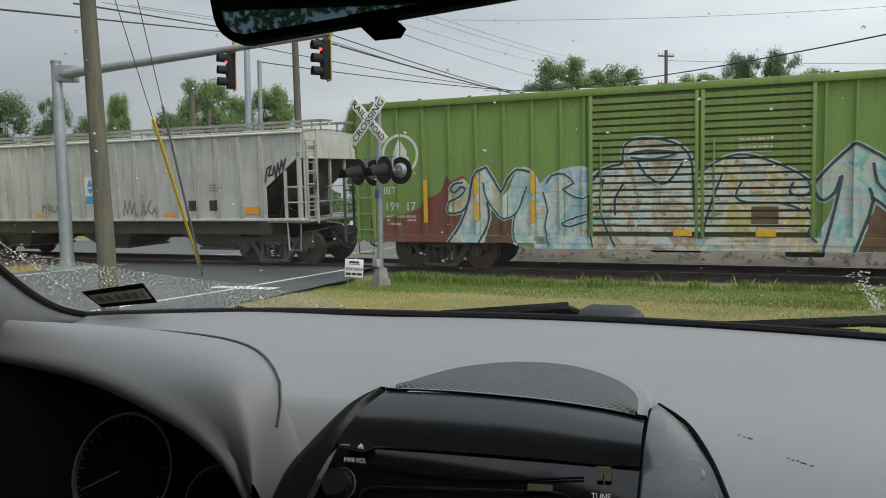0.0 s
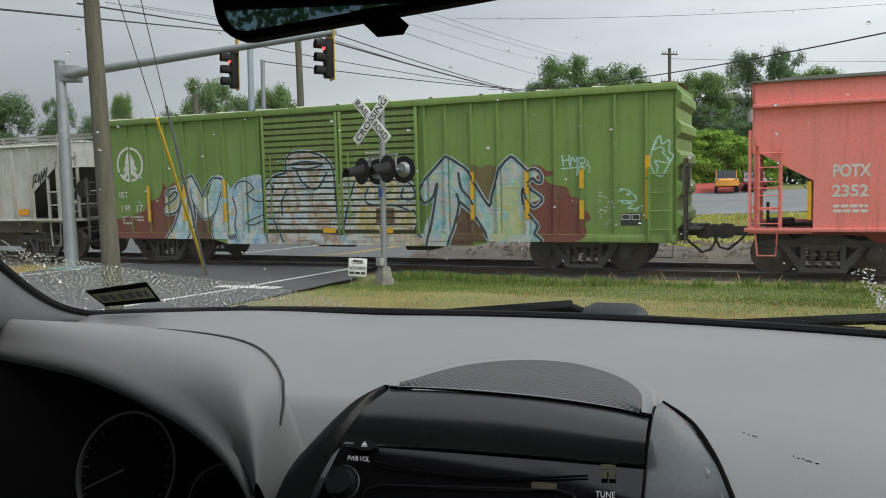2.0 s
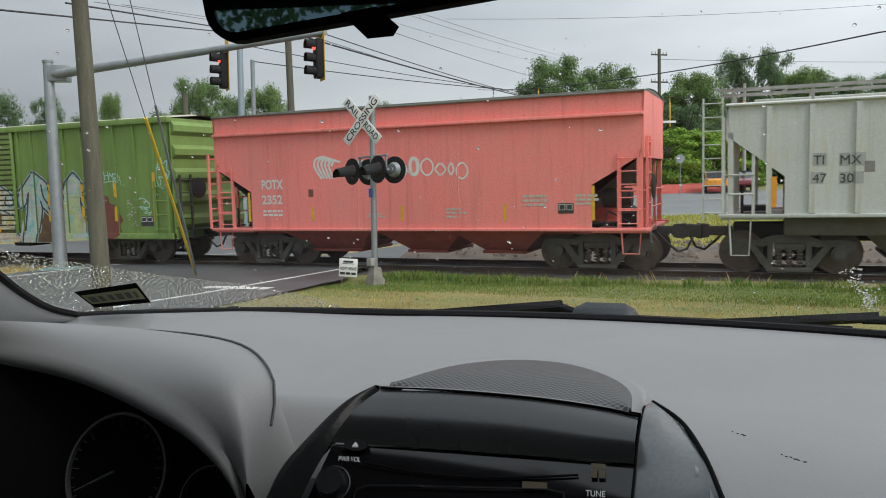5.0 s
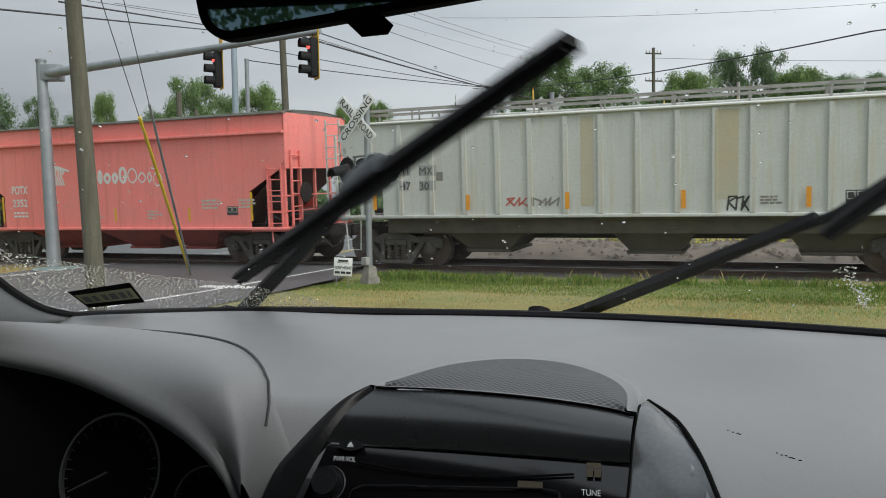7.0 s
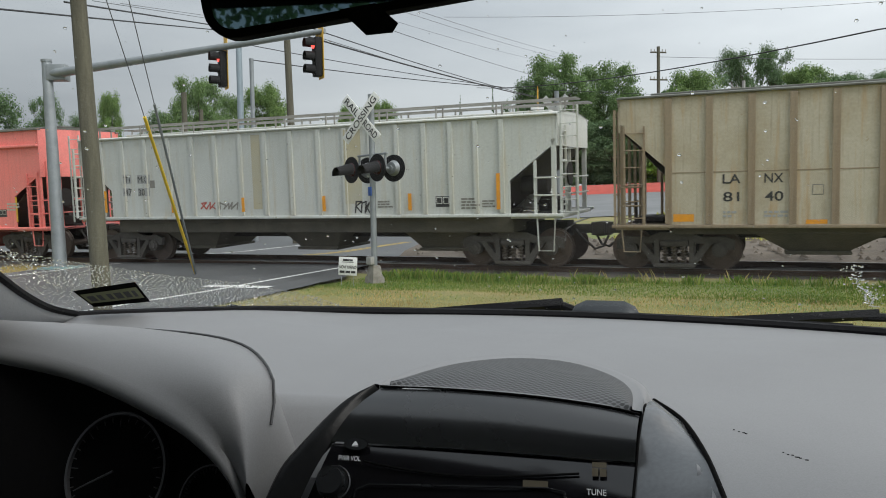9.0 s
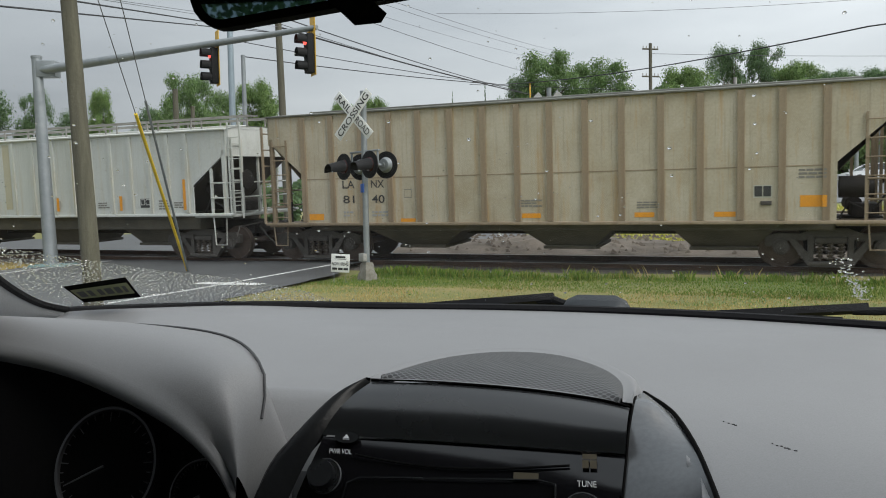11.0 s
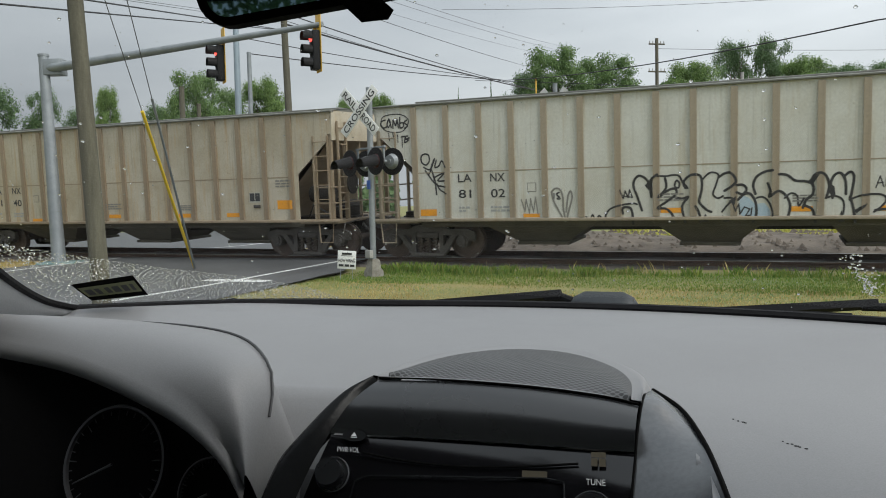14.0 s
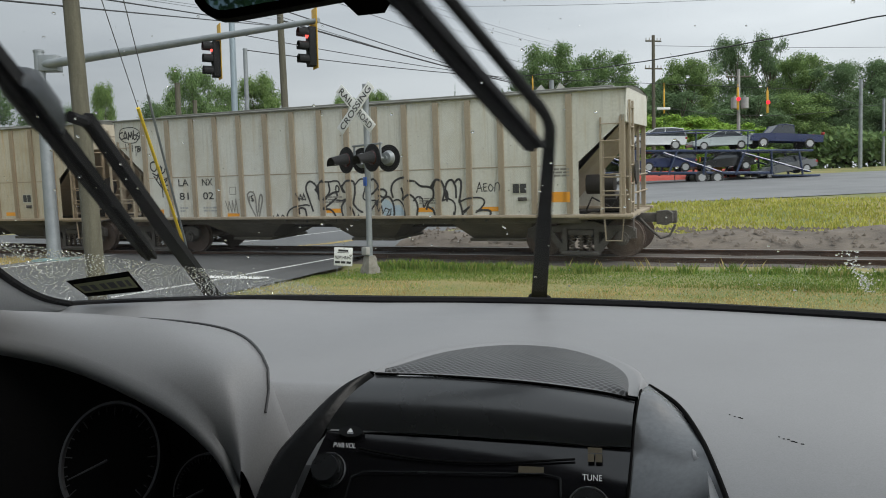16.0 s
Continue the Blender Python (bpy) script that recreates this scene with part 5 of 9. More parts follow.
throw_up += (
    [(1.96, 1.32), (2.07, 1.41), (2.18, 1.36), (2.21, 1.17), (2.3, 1.31)], [(2.32, 1.17), (2.45, 1.09), (2.5, 0.86)], [(2.41, 1.61), (2.47, 1.74), (2.58, 1.79), (2.68, 1.72), (2.73, 1.53), (2.68, 1.31)], [(2.68, 1.31), (2.82, 1.35), (2.96, 1.27), (2.98, 1.08), (2.92, 0.86)],
    [(2.79, 1.31), (2.75, 1.55), (2.81, 1.73), (2.92, 1.77), (3.0, 1.63), (3.01, 1.38)], [(2.98, 1.71), (3.08, 1.79), (3.14, 1.71), (3.12, 1.49), (3.08, 1.27)], [(3.08, 1.27), (3.24, 1.34), (3.44, 1.37), (3.62, 1.35), (3.68, 1.26), (3.6, 1.14), (3.48, 1.04)],
    [(3.08, 1.32), (3.14, 1.1), (3.17, 0.86)], [(3.5, 1.07), (3.65, 1.09), (3.8, 1.07), (3.8, 0.96), (3.7, 0.85)])
for k, q in enumerate(throw_up):
    mark("spray_tag", stroke(curvy(q, False, 4), 0.05 if k % 3 else 0.038), steps, M["ink"], car, "black outline bubble letters sprayed on the side")
for q in ([(0.95, 1.28), (1.10, 1.38), (1.06, 1.20)], [(3.16, 1.08), (3.37, 1.21), (3.34, 1.14), (3.19, 1.01)], [(0.42, 0.87), (0.52, 1.04), (0.58, 0.87)], [(2.88, 0.86), (2.94, 1.08), (3.0, 0.86)], [(2.74, 1.38), (2.72, 1.61), (2.82, 1.52), (2.84, 1.33)], [(-0.66, 1.62), (-0.52, 1.80), (-0.53, 1.45)], [(0.83, 1.0), (0.98, 0.88), (0.85, 0.87)], [(2.36, 1.62), (2.50, 1.80), (2.56, 1.76), (2.46, 1.58)]):
    mark("spray_tag", [q], steps, M["ink"], car, "black filled wedge between the letters")
sky_spray = material("sky_blue_spray", (0.36, 0.47, 0.56), 0.6, 0, (0.50, 0.54, 0.55), 3, 0.8, 30, 0.02)
mark("spray_tag", [curvy([(1.18, 1.36), (1.33, 1.33), (1.44, 1.22), (1.62, 1.22), (1.70, 0.98), (1.30, 0.93), (1.14, 1.10)], True, 4)], steps, sky_spray, car, "pale blue sprayed patch", 0, 0.003)
mark("spray_tag", stroke([(1.02, 1.26), (1.08, 1.08), (1.14, 1.22), (1.16, 1.02), (1.24, 1.16), (1.34, 1.12), (1.26, 0.98), (1.36, 1.0), (1.38, 1.14)], 0.026), steps, M["ink"], car, "small black tag")
mark("spray_tag", stroke([(-1.16, 1.54), (-1.10, 1.36), (-1.06, 1.52), (-1.0, 1.38), (-0.97, 1.54), (-0.91, 1.38), (-1.12, 1.42)], 0.028), steps, M["ink"], car, "small black tag")
mark("spray_tag", stroke([(-1.88, 1.0), (-1.80, 0.92), (-1.74, 1.04), (-1.68, 0.92), (-1.60, 1.02), (-1.52, 0.95)], 0.03), steps, M["ink"], car, "small black tag")
mark("spray_tag", [p for q in ([(3.50, 1.48), (3.57, 1.70), (3.63, 1.50)], [(3.53, 1.57), (3.62, 1.58)], [(3.74, 1.68), (3.67, 1.67), (3.67, 1.51), (3.74, 1.51)], [(3.67, 1.59), (3.73, 1.60)], curvy([(3.82, 1.66), (3.78, 1.58), (3.83, 1.50), (3.89, 1.58), (3.82, 1.66)], False, 3), [(3.92, 1.50), (3.94, 1.67), (4.02, 1.70), (4.06, 1.62), (4.04, 1.52)]) for p in stroke(q, 0.022)], steps, M["ink"], car, "thin black tag")
scrawl = ([(-6.63, 3.14), (-6.58, 3.31), (-6.43, 3.37), (-6.13, 3.37), (-5.94, 3.27), (-5.93, 3.14), (-6.06, 2.99), (-6.28, 2.97), (-6.5, 3.02), (-6.63, 3.14)], [(-6.5, 3.26), (-6.6, 3.23), (-6.61, 3.14), (-6.54, 3.08), (-6.46, 3.11)],
          [(-6.41, 3.28), (-6.46, 3.17), (-6.43, 3.09), (-6.37, 3.18), (-6.41, 3.28), (-6.35, 3.08)], [(-6.31, 3.06), (-6.3, 3.25), (-6.24, 3.12), (-6.2, 3.26), (-6.17, 3.07)], [(-6.13, 3.3), (-6.13, 3.07), (-6.04, 3.1), (-6.06, 3.18), (-6.11, 3.17)])
scrawl += ([(-5.96, 3.23), (-6.02, 3.18), (-5.94, 3.1), (-6.02, 3.05)], [(-6.43, 2.96), (-6.41, 2.78)], [(-6.32, 2.95), (-6.31, 2.85)], [(-6.2, 2.92), (-6.2, 2.74)], [(-6.09, 2.88), (-6.09, 2.62)], [(-6.11, 2.86), (-5.95, 2.87)], [(-6.0, 2.87), (-6.03, 2.73), (-5.93, 2.78), (-6.0, 2.8), (-5.91, 2.83)])
for k, q in enumerate(scrawl):
    mark("spray_tag", stroke(q if len(q) < 3 else curvy(q, False, 4), 0.022 if k in (0, 6, 7, 8, 9) else 0.034), steps, M["ink"], car, "black dripping tag")
scribble = ([(-5.52, 2.45), (-5.62, 2.41), (-5.62, 2.26), (-5.51, 2.2), (-5.43, 2.29), (-5.45, 2.42), (-5.54, 2.45)], [(-5.58, 2.15), (-5.43, 2.09), (-5.35, 2.25), (-5.3, 2.33), (-5.38, 2.14), (-5.45, 1.98)], [(-5.26, 2.3), (-5.3, 2.14), (-5.2, 2.17), (-5.13, 2.28), (-5.03, 2.13)],
            [(-5.54, 2.07), (-5.3, 1.77), (-5.38, 2.08), (-5.32, 1.84)], [(-5.3, 1.92), (-5.06, 2.02), (-5.24, 1.84), (-5.06, 1.83)], [(-5.3, 1.8), (-5.28, 1.52)], [(-5.27, 1.77), (-5.19, 1.63), (-5.03, 1.54)], [(-5.22, 1.72), (-5.05, 1.69)])
for q in scribble:
    mark("spray_tag", stroke(q if len(q) < 3 else curvy(q, False, 4), 0.036), steps, M["ink"], car, "black looping tag")
for q in ([(-2.61, 1.53), (-2.58, 1.37), (-2.48, 1.16), (-2.32, 0.9), (-2.25, 1.11), (-2.17, 1.40), (-2.2, 1.54), (-2.26, 1.42), (-2.3, 1.1)], [(-2.61, 1.53), (-2.54, 1.6), (-2.43, 1.58), (-2.37, 1.42), (-2.36, 1.16), (-2.32, 0.93)]):
    mark("spray_tag", stroke(curvy(q, False, 4), 0.04), steps, M["grey_spray"], car, "brown heart-shaped tag")
mark("spray_tag", [p for q in ([(-2.56, 1.5), (-2.56, 1.38)], curvy([(-2.46, 1.52), (-2.51, 1.48), (-2.44, 1.42), (-2.50, 1.38), (-2.42, 1.38), (-2.50, 1.46), (-2.44, 1.52)], False, 3)) for p in stroke(q, 0.022)], steps, M["ink"], car, "tiny dark tag inside the heart")
mark("spray_tag", stroke([(-3.29, 1.38), (-3.21, 1.12), (-3.18, 1.38), (-3.11, 1.08), (-3.08, 1.4), (-3.02, 1.1), (-2.97, 1.43), (-2.92, 1.06)], 0.024), steps, M["grey_spray"], car, "faint brown tag")
CARS.append(car)


# ---- ground: one sheet, flat before the track, rising beyond it ----
def ground_z(x, y):
    s, q = (TRACK.inverted() @ Vector((x, y, 0.1))).xy
    near = 0.13 * min(1, max(0, (y - 7) / 7))
    if q < MID:
        return near
    k = min(1, max(0, (x / max(y, 1.0) - 0.02) / 0.12))
    k = k * k * (3 - 2 * k)
    return 0.13 + k * min(4.2, max(0, q - MID - 3.0) * 0.0585)


def rough_ground():
    bm = bmesh.new()
    xs = sorted(set([-900, -400, -200, -120, -80] + list(range(-60, 81, 2)) + [100, 140, 220, 420, 900]))
    ys = sorted(set([-60, -30, -10, 0, 5, 7] + list(range(8, 80, 2)) + [90, 120, 180, 300, 600, 1500]))
    rows = [[bm.verts.new((x, y, ground_z(x, y) + (0.0 if abs(x) > 90 or y > 85 else 0.02 * noise.noise((x * 0.4, y * 0.4, 0))))) for x in xs] for y in ys]
    for a, b in zip(rows, rows[1:]):
        for i in range(len(xs) - 1):
            bm.faces.new((a[i], a[i + 1], b[i + 1], b[i]))
    return single("ground", bm, M["grass_soil"], "mown grass verge, green and dry straw, beside a road", "ground", "", "structure", None, 60)


M["grass_soil"] = material("grass_soil", (0.12, 0.15, 0.04), 0.95, 0, (0.30, 0.23, 0.10), 0.55, 1.0, 9, 0.5, (0.5, 1, 1))
M["asphalt"] = material("asphalt", (0.058, 0.060, 0.062), 0.55, 0, (0.105, 0.107, 0.108), 0.35, 0.9, 60, 0.25)
M["gravel"] = material("brown_gravel", (0.15, 0.125, 0.10), 0.95, 0, (0.07, 0.058, 0.048), 1.2, 0.9, 18, 0.8)
M["ballast"] = material("dark_ballast", (0.075, 0.066, 0.058), 0.95, 0, (0.12, 0.10, 0.085), 1.5, 0.8, 14, 0.9)
M["rail"] = material("rail_rust", (0.105, 0.062, 0.042), 0.6, 0.3, (0.05, 0.035, 0.028), 3, 0.8, 40, 0.2)
M["rail_head"] = material("rail_head", (0.30, 0.28, 0.26), 0.35, 0.9, (0.16, 0.13, 0.11), 4, 0.6, 40, 0.1)
M["tie"] = material("creosote_tie", (0.055, 0.042, 0.034), 0.9, 0, (0.10, 0.08, 0.06), 4, 0.7, 30, 0.5, (1, 6, 6), 0.5, 0.35)
M["line_paint"] = material("road_line_paint", (0.70, 0.70, 0.68), 0.7, 0, (0.35, 0.35, 0.34), 5, 0.7, 30, 0.1)
rough_ground()


# ---- the track: rails, ties and ballast ----
def on_track(x, y, z):
    return TRACK @ Vector((x, y, z))


bm = bmesh.new()
rnd = random.Random(11)
prof = [(-2.6, -0.02), (-1.75, 0.10), (-1.2, 0.16), (1.2, 0.16), (1.75, 0.10), (2.6, -0.02)]
xs = [x * 0.5 for x in range(-130, 121)]
rings = [[(x, MID + y + rnd.uniform(-0.05, 0.05), z + rnd.uniform(-0.025, 0.025)) for y, z in prof] for x in xs]
loft(bm, rings)
single("track_bed", bm, M["ballast"], "dark crushed-stone track bed under the rails", "track bed", "", "structure", TRACK, 0)
# loose stones along the shoulder
bm = bmesh.new()
for i in range(5200):
    x = rnd.uniform(-14, 26)
    y = MID + rnd.choice((-1, 1)) * rnd.uniform(0.6, 2.5)
    z = 0.16 if abs(y - MID) < 1.2 else 0.16 - (abs(y - MID) - 1.2) * 0.13
    r = rnd.uniform(0.015, 0.04)
    v = [bm.verts.new((x + r * a, y + r * b, z + r * c)) for a, b, c in ((1, 0, 0), (-0.5, 0.8, 0), (-0.5, -0.8, 0), (rnd.uniform(-0.3, 0.3), 0, 1))]
    for f in ((0, 1, 3), (1, 2, 3), (2, 0, 3)):
        bm.faces.new([v[k] for k in f])
single("ballast_stones", bm, M["gravel"], "loose brown ballast stones beside the rails", "ballast", "", "stuff", TRACK, 0)
bm = bmesh.new()
box(bm, -0.11, 0.11, -1.3, 1.3, -0.16, 0.0, 0.012)
tie_mesh = mesh_of(bm, "railway_tie", M["tie"], 0)
for i in range(124):
    t = new("railway_tie", tie_mesh)
    t.matrix_basis = TRACK @ pose(-32 + i * 0.52 + rnd.uniform(-0.03, 0.03), MID + rnd.uniform(-0.06, 0.06), RAIL - 0.165, 0, 0, rnd.uniform(-1.5, 1.5))
    tagged(t, "dark weathered timber tie under the rails", "railway tie", "ties of the track")
for y in (-0.765, 0.765):
    r = thing("rail", TRACK, "rusty steel rail with a worn shiny head", "rail", "rails of the track")
    bm = bmesh.new()
    sec = [(-0.07, -0.165), (0.07, -0.165), (0.07, -0.150), (0.012, -0.135), (0.012, -0.045), (0.035, -0.03), (0.035, 0.0), (-0.035, 0.0), (-0.035, -0.03), (-0.012, -0.045), (-0.012, -0.135), (-0.07, -0.150)]
    loft(bm, [[(x, MID + y + a, RAIL + b) for a, b in sec] for x in (-70, 0, 70)], True, True)
    part("rail_web", bm, M["rail"], r)
    bm = bmesh.new()
    box(bm, -70, 70, MID + y - 0.027, MID + y + 0.027, RAIL - 0.002, RAIL + 0.003)
    part("rail_head", bm, M["rail_head"], r)

# ---- the crossing road, its lines, and the road on the far slope ----
def strip(name, s0, s1, q0, q1, lift, mat, label, category, nq=40, ns=6, slant=0.0):
    bm = bmesh.new()
    rows = []
    for i in range(nq + 1):
        q = q0 + (q1 - q0) * i / nq
        row = []
        for j in range(ns + 1):
            p = on_track(s0 + (s1 - s0) * j / ns + slant * q, q, 0)
            z = ground_z(p.x, p.y)
            d = abs(q - MID)
            up = 0.13 * max(0.0, 1 - max(0.0, d - 1.6) / 5.0)
            row.append(bm.verts.new((p.x, p.y, max(z, 0.13 if q > MID else z) + up + lift)))
        rows.append(row)
    for a, b in zip(rows, rows[1:]):
        for j in range(ns):
            bm.faces.new((a[j], a[j + 1], b[j + 1], b[j]))
    return single(name, bm, mat, label, category, "", "structure", None, 60)


strip("road", -10.6, -2.0, -40, 0.72, 0.030, M["asphalt"], "dark damp asphalt road up to the rails", "road")
strip("road", -10.6, -2.0, 0.86, 2.24, 0.026, M["asphalt"], "asphalt panel between the rails", "road", 4)
strip("road", -34, -1.1, 2.38, 90, 0.030, M["asphalt"], "asphalt road beyond the rails", "road", 60)
# the shoulder ends in a ragged edge of soil and grass
bm = bmesh.new()
rows = []
for i in range(90):
    q = -22 + 21.9 * i / 89
    e = -1.15 + 0.10 * noise.noise((q * 0.9, 4, 0)) + 0.05 * noise.noise((q * 3.1, 9, 0)) - 0.75 * min(1, max(0, (q + 2.2) / 1.6)) ** 1.5
    row = []
    for s_ in (-2.01, (e - 2.0) / 2, e):
        p = on_track(s_, q, 0)
        row.append((p.x, p.y, ground_z(p.x, p.y) + 0.13 * max(0.0, 1 - max(0.0, MID - q - 1.6) / 5.0) + 0.026))
    rows.append(row)
loft(bm, rows)
single("road_shoulder", bm, M["asphalt"], "worn asphalt shoulder with a ragged edge", "road", "", "structure", None, 60)
for s, w in ((-2.32, 0.12), (-9.6, 0.13)):
    strip("road_line", s - w / 2, s + w / 2, -22, 0.2, 0.036, M["line_paint"], "worn white edge line", "road marking", 40, 1, 0.05)
for s, w in ((-2.25, 0.15), (-10.4, 0.15)):
    strip("road_line", s - w / 2, s + w / 2, 3.0, 60, 0.036, M["line_paint"], "worn white edge line", "road marking", 40, 1, -0.16)
M["line_yellow"] = material("yellow_line_paint", (0.55, 0.38, 0.06), 0.7, 0, (0.3, 0.24, 0.08), 5, 0.7, 30, 0.1)
for s in (-6.15, -5.9):
    strip("road_line", s - 0.06, s + 0.06, 3.0, 60, 0.036, M["line_yellow"], "double yellow centre line", "road marking", 40, 1, -0.16)
strip("stop_line", -3.2, -1.7, -4.2, -3.85, 0.038, M["line_paint"], "worn white stop line before the rails", "road marking", 2, 4)


def far_band(name, x0, x1, y0, y1, lift, mat, label, category):
    bm = bmesh.new()
    nx, ny = 40, 10
    rows = [[bm.verts.new((x0 + (x1 - x0) * i / nx, y0(x0 + (x1 - x0) * i / nx) + (y1(x0 + (x1 - x0) * i / nx) - y0(x0 + (x1 - x0) * i / nx)) * j / ny, 0)) for i in range(nx + 1)] for j in range(ny + 1)]
    for row in rows:
        for v in row:
            v.co.z = ground_z(v.co.x, v.co.y) + lift
    for a, b in zip(rows, rows[1:]):
        for i in range(nx):
            bm.faces.new((a[i], a[i + 1], b[i + 1], b[i]))
    return single(name, bm, mat, label, category, "", "structure", None, 60)


M["far_asphalt"] = material("worn_far_asphalt", (0.17, 0.175, 0.18), 0.7, 0, (0.12, 0.125, 0.13), 0.3, 0.8, 20, 0.1)
far_band("road", 1.5, 110, lambda x: 38.5 + 0.02 * x, lambda x: 66, 0.035, M["far_asphalt"], "wide pale asphalt highway on the far slope", "road")
M["mulch"] = material("red_mulch", (0.42, 0.075, 0.055), 0.9, 0, (0.25, 0.05, 0.04), 2, 0.7, 15, 0.5)
bm = bmesh.new()
loft(bm, [[(x, y, ground_z(x, y) + h) for y, h in ((66.1, -0.1), (66.4, 0.25), (68.0, 0.6), (70.0, 0.7), (73, 0.4))] for x in [4 + i for i in range(23)]])
single("mulch_bank", bm, M["mulch"], "low bank of red mulch beside the highway", "planting bed", "", "structure", None, 60)
bm = bmesh.new()
rings = []
for i in range(60):
    s = -3 + i * 0.8
    h = 0.34 + 0.20 * noise.noise((s * 0.35, 0, 0))
    rings.append([(s, MID + 2.7 + k * 0.5 + 0.12 * noise.noise((s, k, 3)), 0.02 + h * math.sin(math.pi * min(1, k / 8.0)) + 0.10 * noise.noise((s * 1.5, k * 1.3, 7))) for k in range(10)])
loft(bm, rings)
for i in range(1500):
    x, y = rnd.uniform(-3, 30), MID + rnd.uniform(2.9, 6.6)
    z = 0.05 + 0.34 * math.sin(math.pi * min(1, (y - MID - 2.7) / 4.0))
    r = rnd.uniform(0.03, 0.10)
    v = [bm.verts.new((x + r * a, y + r * b, z + r * c)) for a, b, c in ((1, 0, 0), (-0.5, 0.8, 0), (-0.5, -0.8, 0), (rnd.uniform(-0.4, 0.4), 0, 1))]
    for f in ((0, 1, 3), (1, 2, 3), (2, 0, 3)):
        bm.faces.new([v[k] for k in f])
single("gravel_berm", bm, M["gravel"], "low berm of brown gravel and broken stone beyond the rails", "gravel", "", "stuff", TRACK, 0)

# ---- grass ----
def blades(name, count, place, height, width, mat, label, seed):
    g = random.Random(seed)
    vs, fs = [], []
    for i in range(count):
        x, y, k = place(g)
        z = ground_z(x, y) - 0.01
        h = height * k * g.uniform(0.5, 1.25)
        a = g.uniform(0, 6.28)
        w = width * g.uniform(0.7, 1.3)
        lx, ly = g.uniform(-0.5, 0.5) * h, g.uniform(-0.5, 0.5) * h
        b = len(vs)
        vs += [(x - w * math.cos(a), y - w * math.sin(a), z), (x + w * math.cos(a), y + w * math.sin(a), z),
               (x + lx * 0.4 + w * 0.6 * math.cos(a), y + ly * 0.4 + w * 0.6 * math.sin(a), z + h * 0.6), (x + lx, y + ly, z + h)]
        fs += [(b, b + 1, b + 2), (b, b + 2, b + 3)]
    me = bpy.data.meshes.new(name)
    me.from_pydata(vs, [], fs)
    me.materials.append(mat)
    return tagged(new(name, me), label, "grass", "", "stuff")


def leafy(name, a, b, c, trans=0.25):
    """Leaves that differ from clump to clump."""
    m = bpy.data.materials.new(name)
    m.use_nodes = True
    n, l = m.node_tree.nodes, m.node_tree.links
    p = n["Principled BSDF"]
    p.inputs["Roughness"].default_value = 0.85
    p.inputs["Specular IOR Level"].default_value = 0.12
    geo = n.new("ShaderNodeNewGeometry")
    rp = n.new("ShaderNodeValToRGB")
    rp.color_ramp.elements[0].color = (*a, 1)
    rp.color_ramp.elements[1].color = (*c, 1)
    rp.color_ramp.elements.new(0.5).color = (*b, 1)
    l.new(geo.outputs["Random Per Island"], rp.inputs["Fac"])
    co = n.new("ShaderNodeTexCoord")
    ns = n.new("ShaderNodeTexNoise")
    ns.inputs["Scale"].default_value = 0.7
    l.new(co.outputs["Object"], ns.inputs["Vector"])
    mr = n.new("ShaderNodeMapRange")
    mr.inputs["To Min"].default_value = 0.55
    mr.inputs["To Max"].default_value = 1.45
    l.new(ns.outputs["Fac"], mr.inputs["Value"])
    mx = n.new("ShaderNodeMix")
    mx.data_type, mx.blend_type = "RGBA", "MULTIPLY"
    mx.inputs["Factor"].default_value = 1
    l.new(rp.outputs["Color"], mx.inputs["A"])
    l.new(mr.outputs["Result"], mx.inputs["B"])
    l.new(mx.outputs["Result"], p.inputs["Base Color"])
    tr = n.new("ShaderNodeBsdfTranslucent")
    l.new(mx.outputs["Result"], tr.inputs["Color"])
    ms = n.new("ShaderNodeMixShader")
    ms.inputs["Fac"].default_value = trans
    l.new(p.outputs["BSDF"], ms.inputs[1])
    l.new(tr.outputs["BSDF"], ms.inputs[2])
    l.new(ms.outputs["Shader"], n["Material Output"].inputs["Surface"])
    return m


M["grass_green"] = leafy("green_grass", (0.085, 0.165, 0.025), (0.15, 0.235, 0.04), (0.27, 0.28, 0.07))
M["grass_mixed"] = leafy("uncut_grass", (0.075, 0.17, 0.022), (0.15, 0.26, 0.04), (0.34, 0.32, 0.12))
M["grass_dry"] = leafy("dry_grass", (0.40, 0.29, 0.12), (0.54, 0.42, 0.19), (0.32, 0.28, 0.09))
M["grass_far"] = leafy("yellow_green_grass", (0.36, 0.37, 0.07), (0.48, 0.44, 0.12), (0.28, 0.33, 0.06))


def verge(q0, q1, s0, s1):
    def place(g):
        s, q = g.uniform(s0, s1), g.uniform(q0, q1)
        p = on_track(s, q, 0)
        return p.x, p.y, 0.6 + 0.8 * max(0, noise.noise((p.x * 0.7, p.y * 0.7, 2)))
    return place


def clumped(q0, q1, s0, s1, size, seed):
    """Places gathered in clumps, thinning out towards the stones."""
    c = random.Random(seed)
    spots = [(c.uniform(s0, s1), c.uniform(q0, q1), c.uniform(0.5, 1.6)) for _ in range(int((s1 - s0) * 4))]

    def place(g):
        s, q, k = g.choice(spots)
        p = on_track(s + g.gauss(0, size), q + g.gauss(0, size * 0.6), 0)
        return p.x, p.y, k
    return place


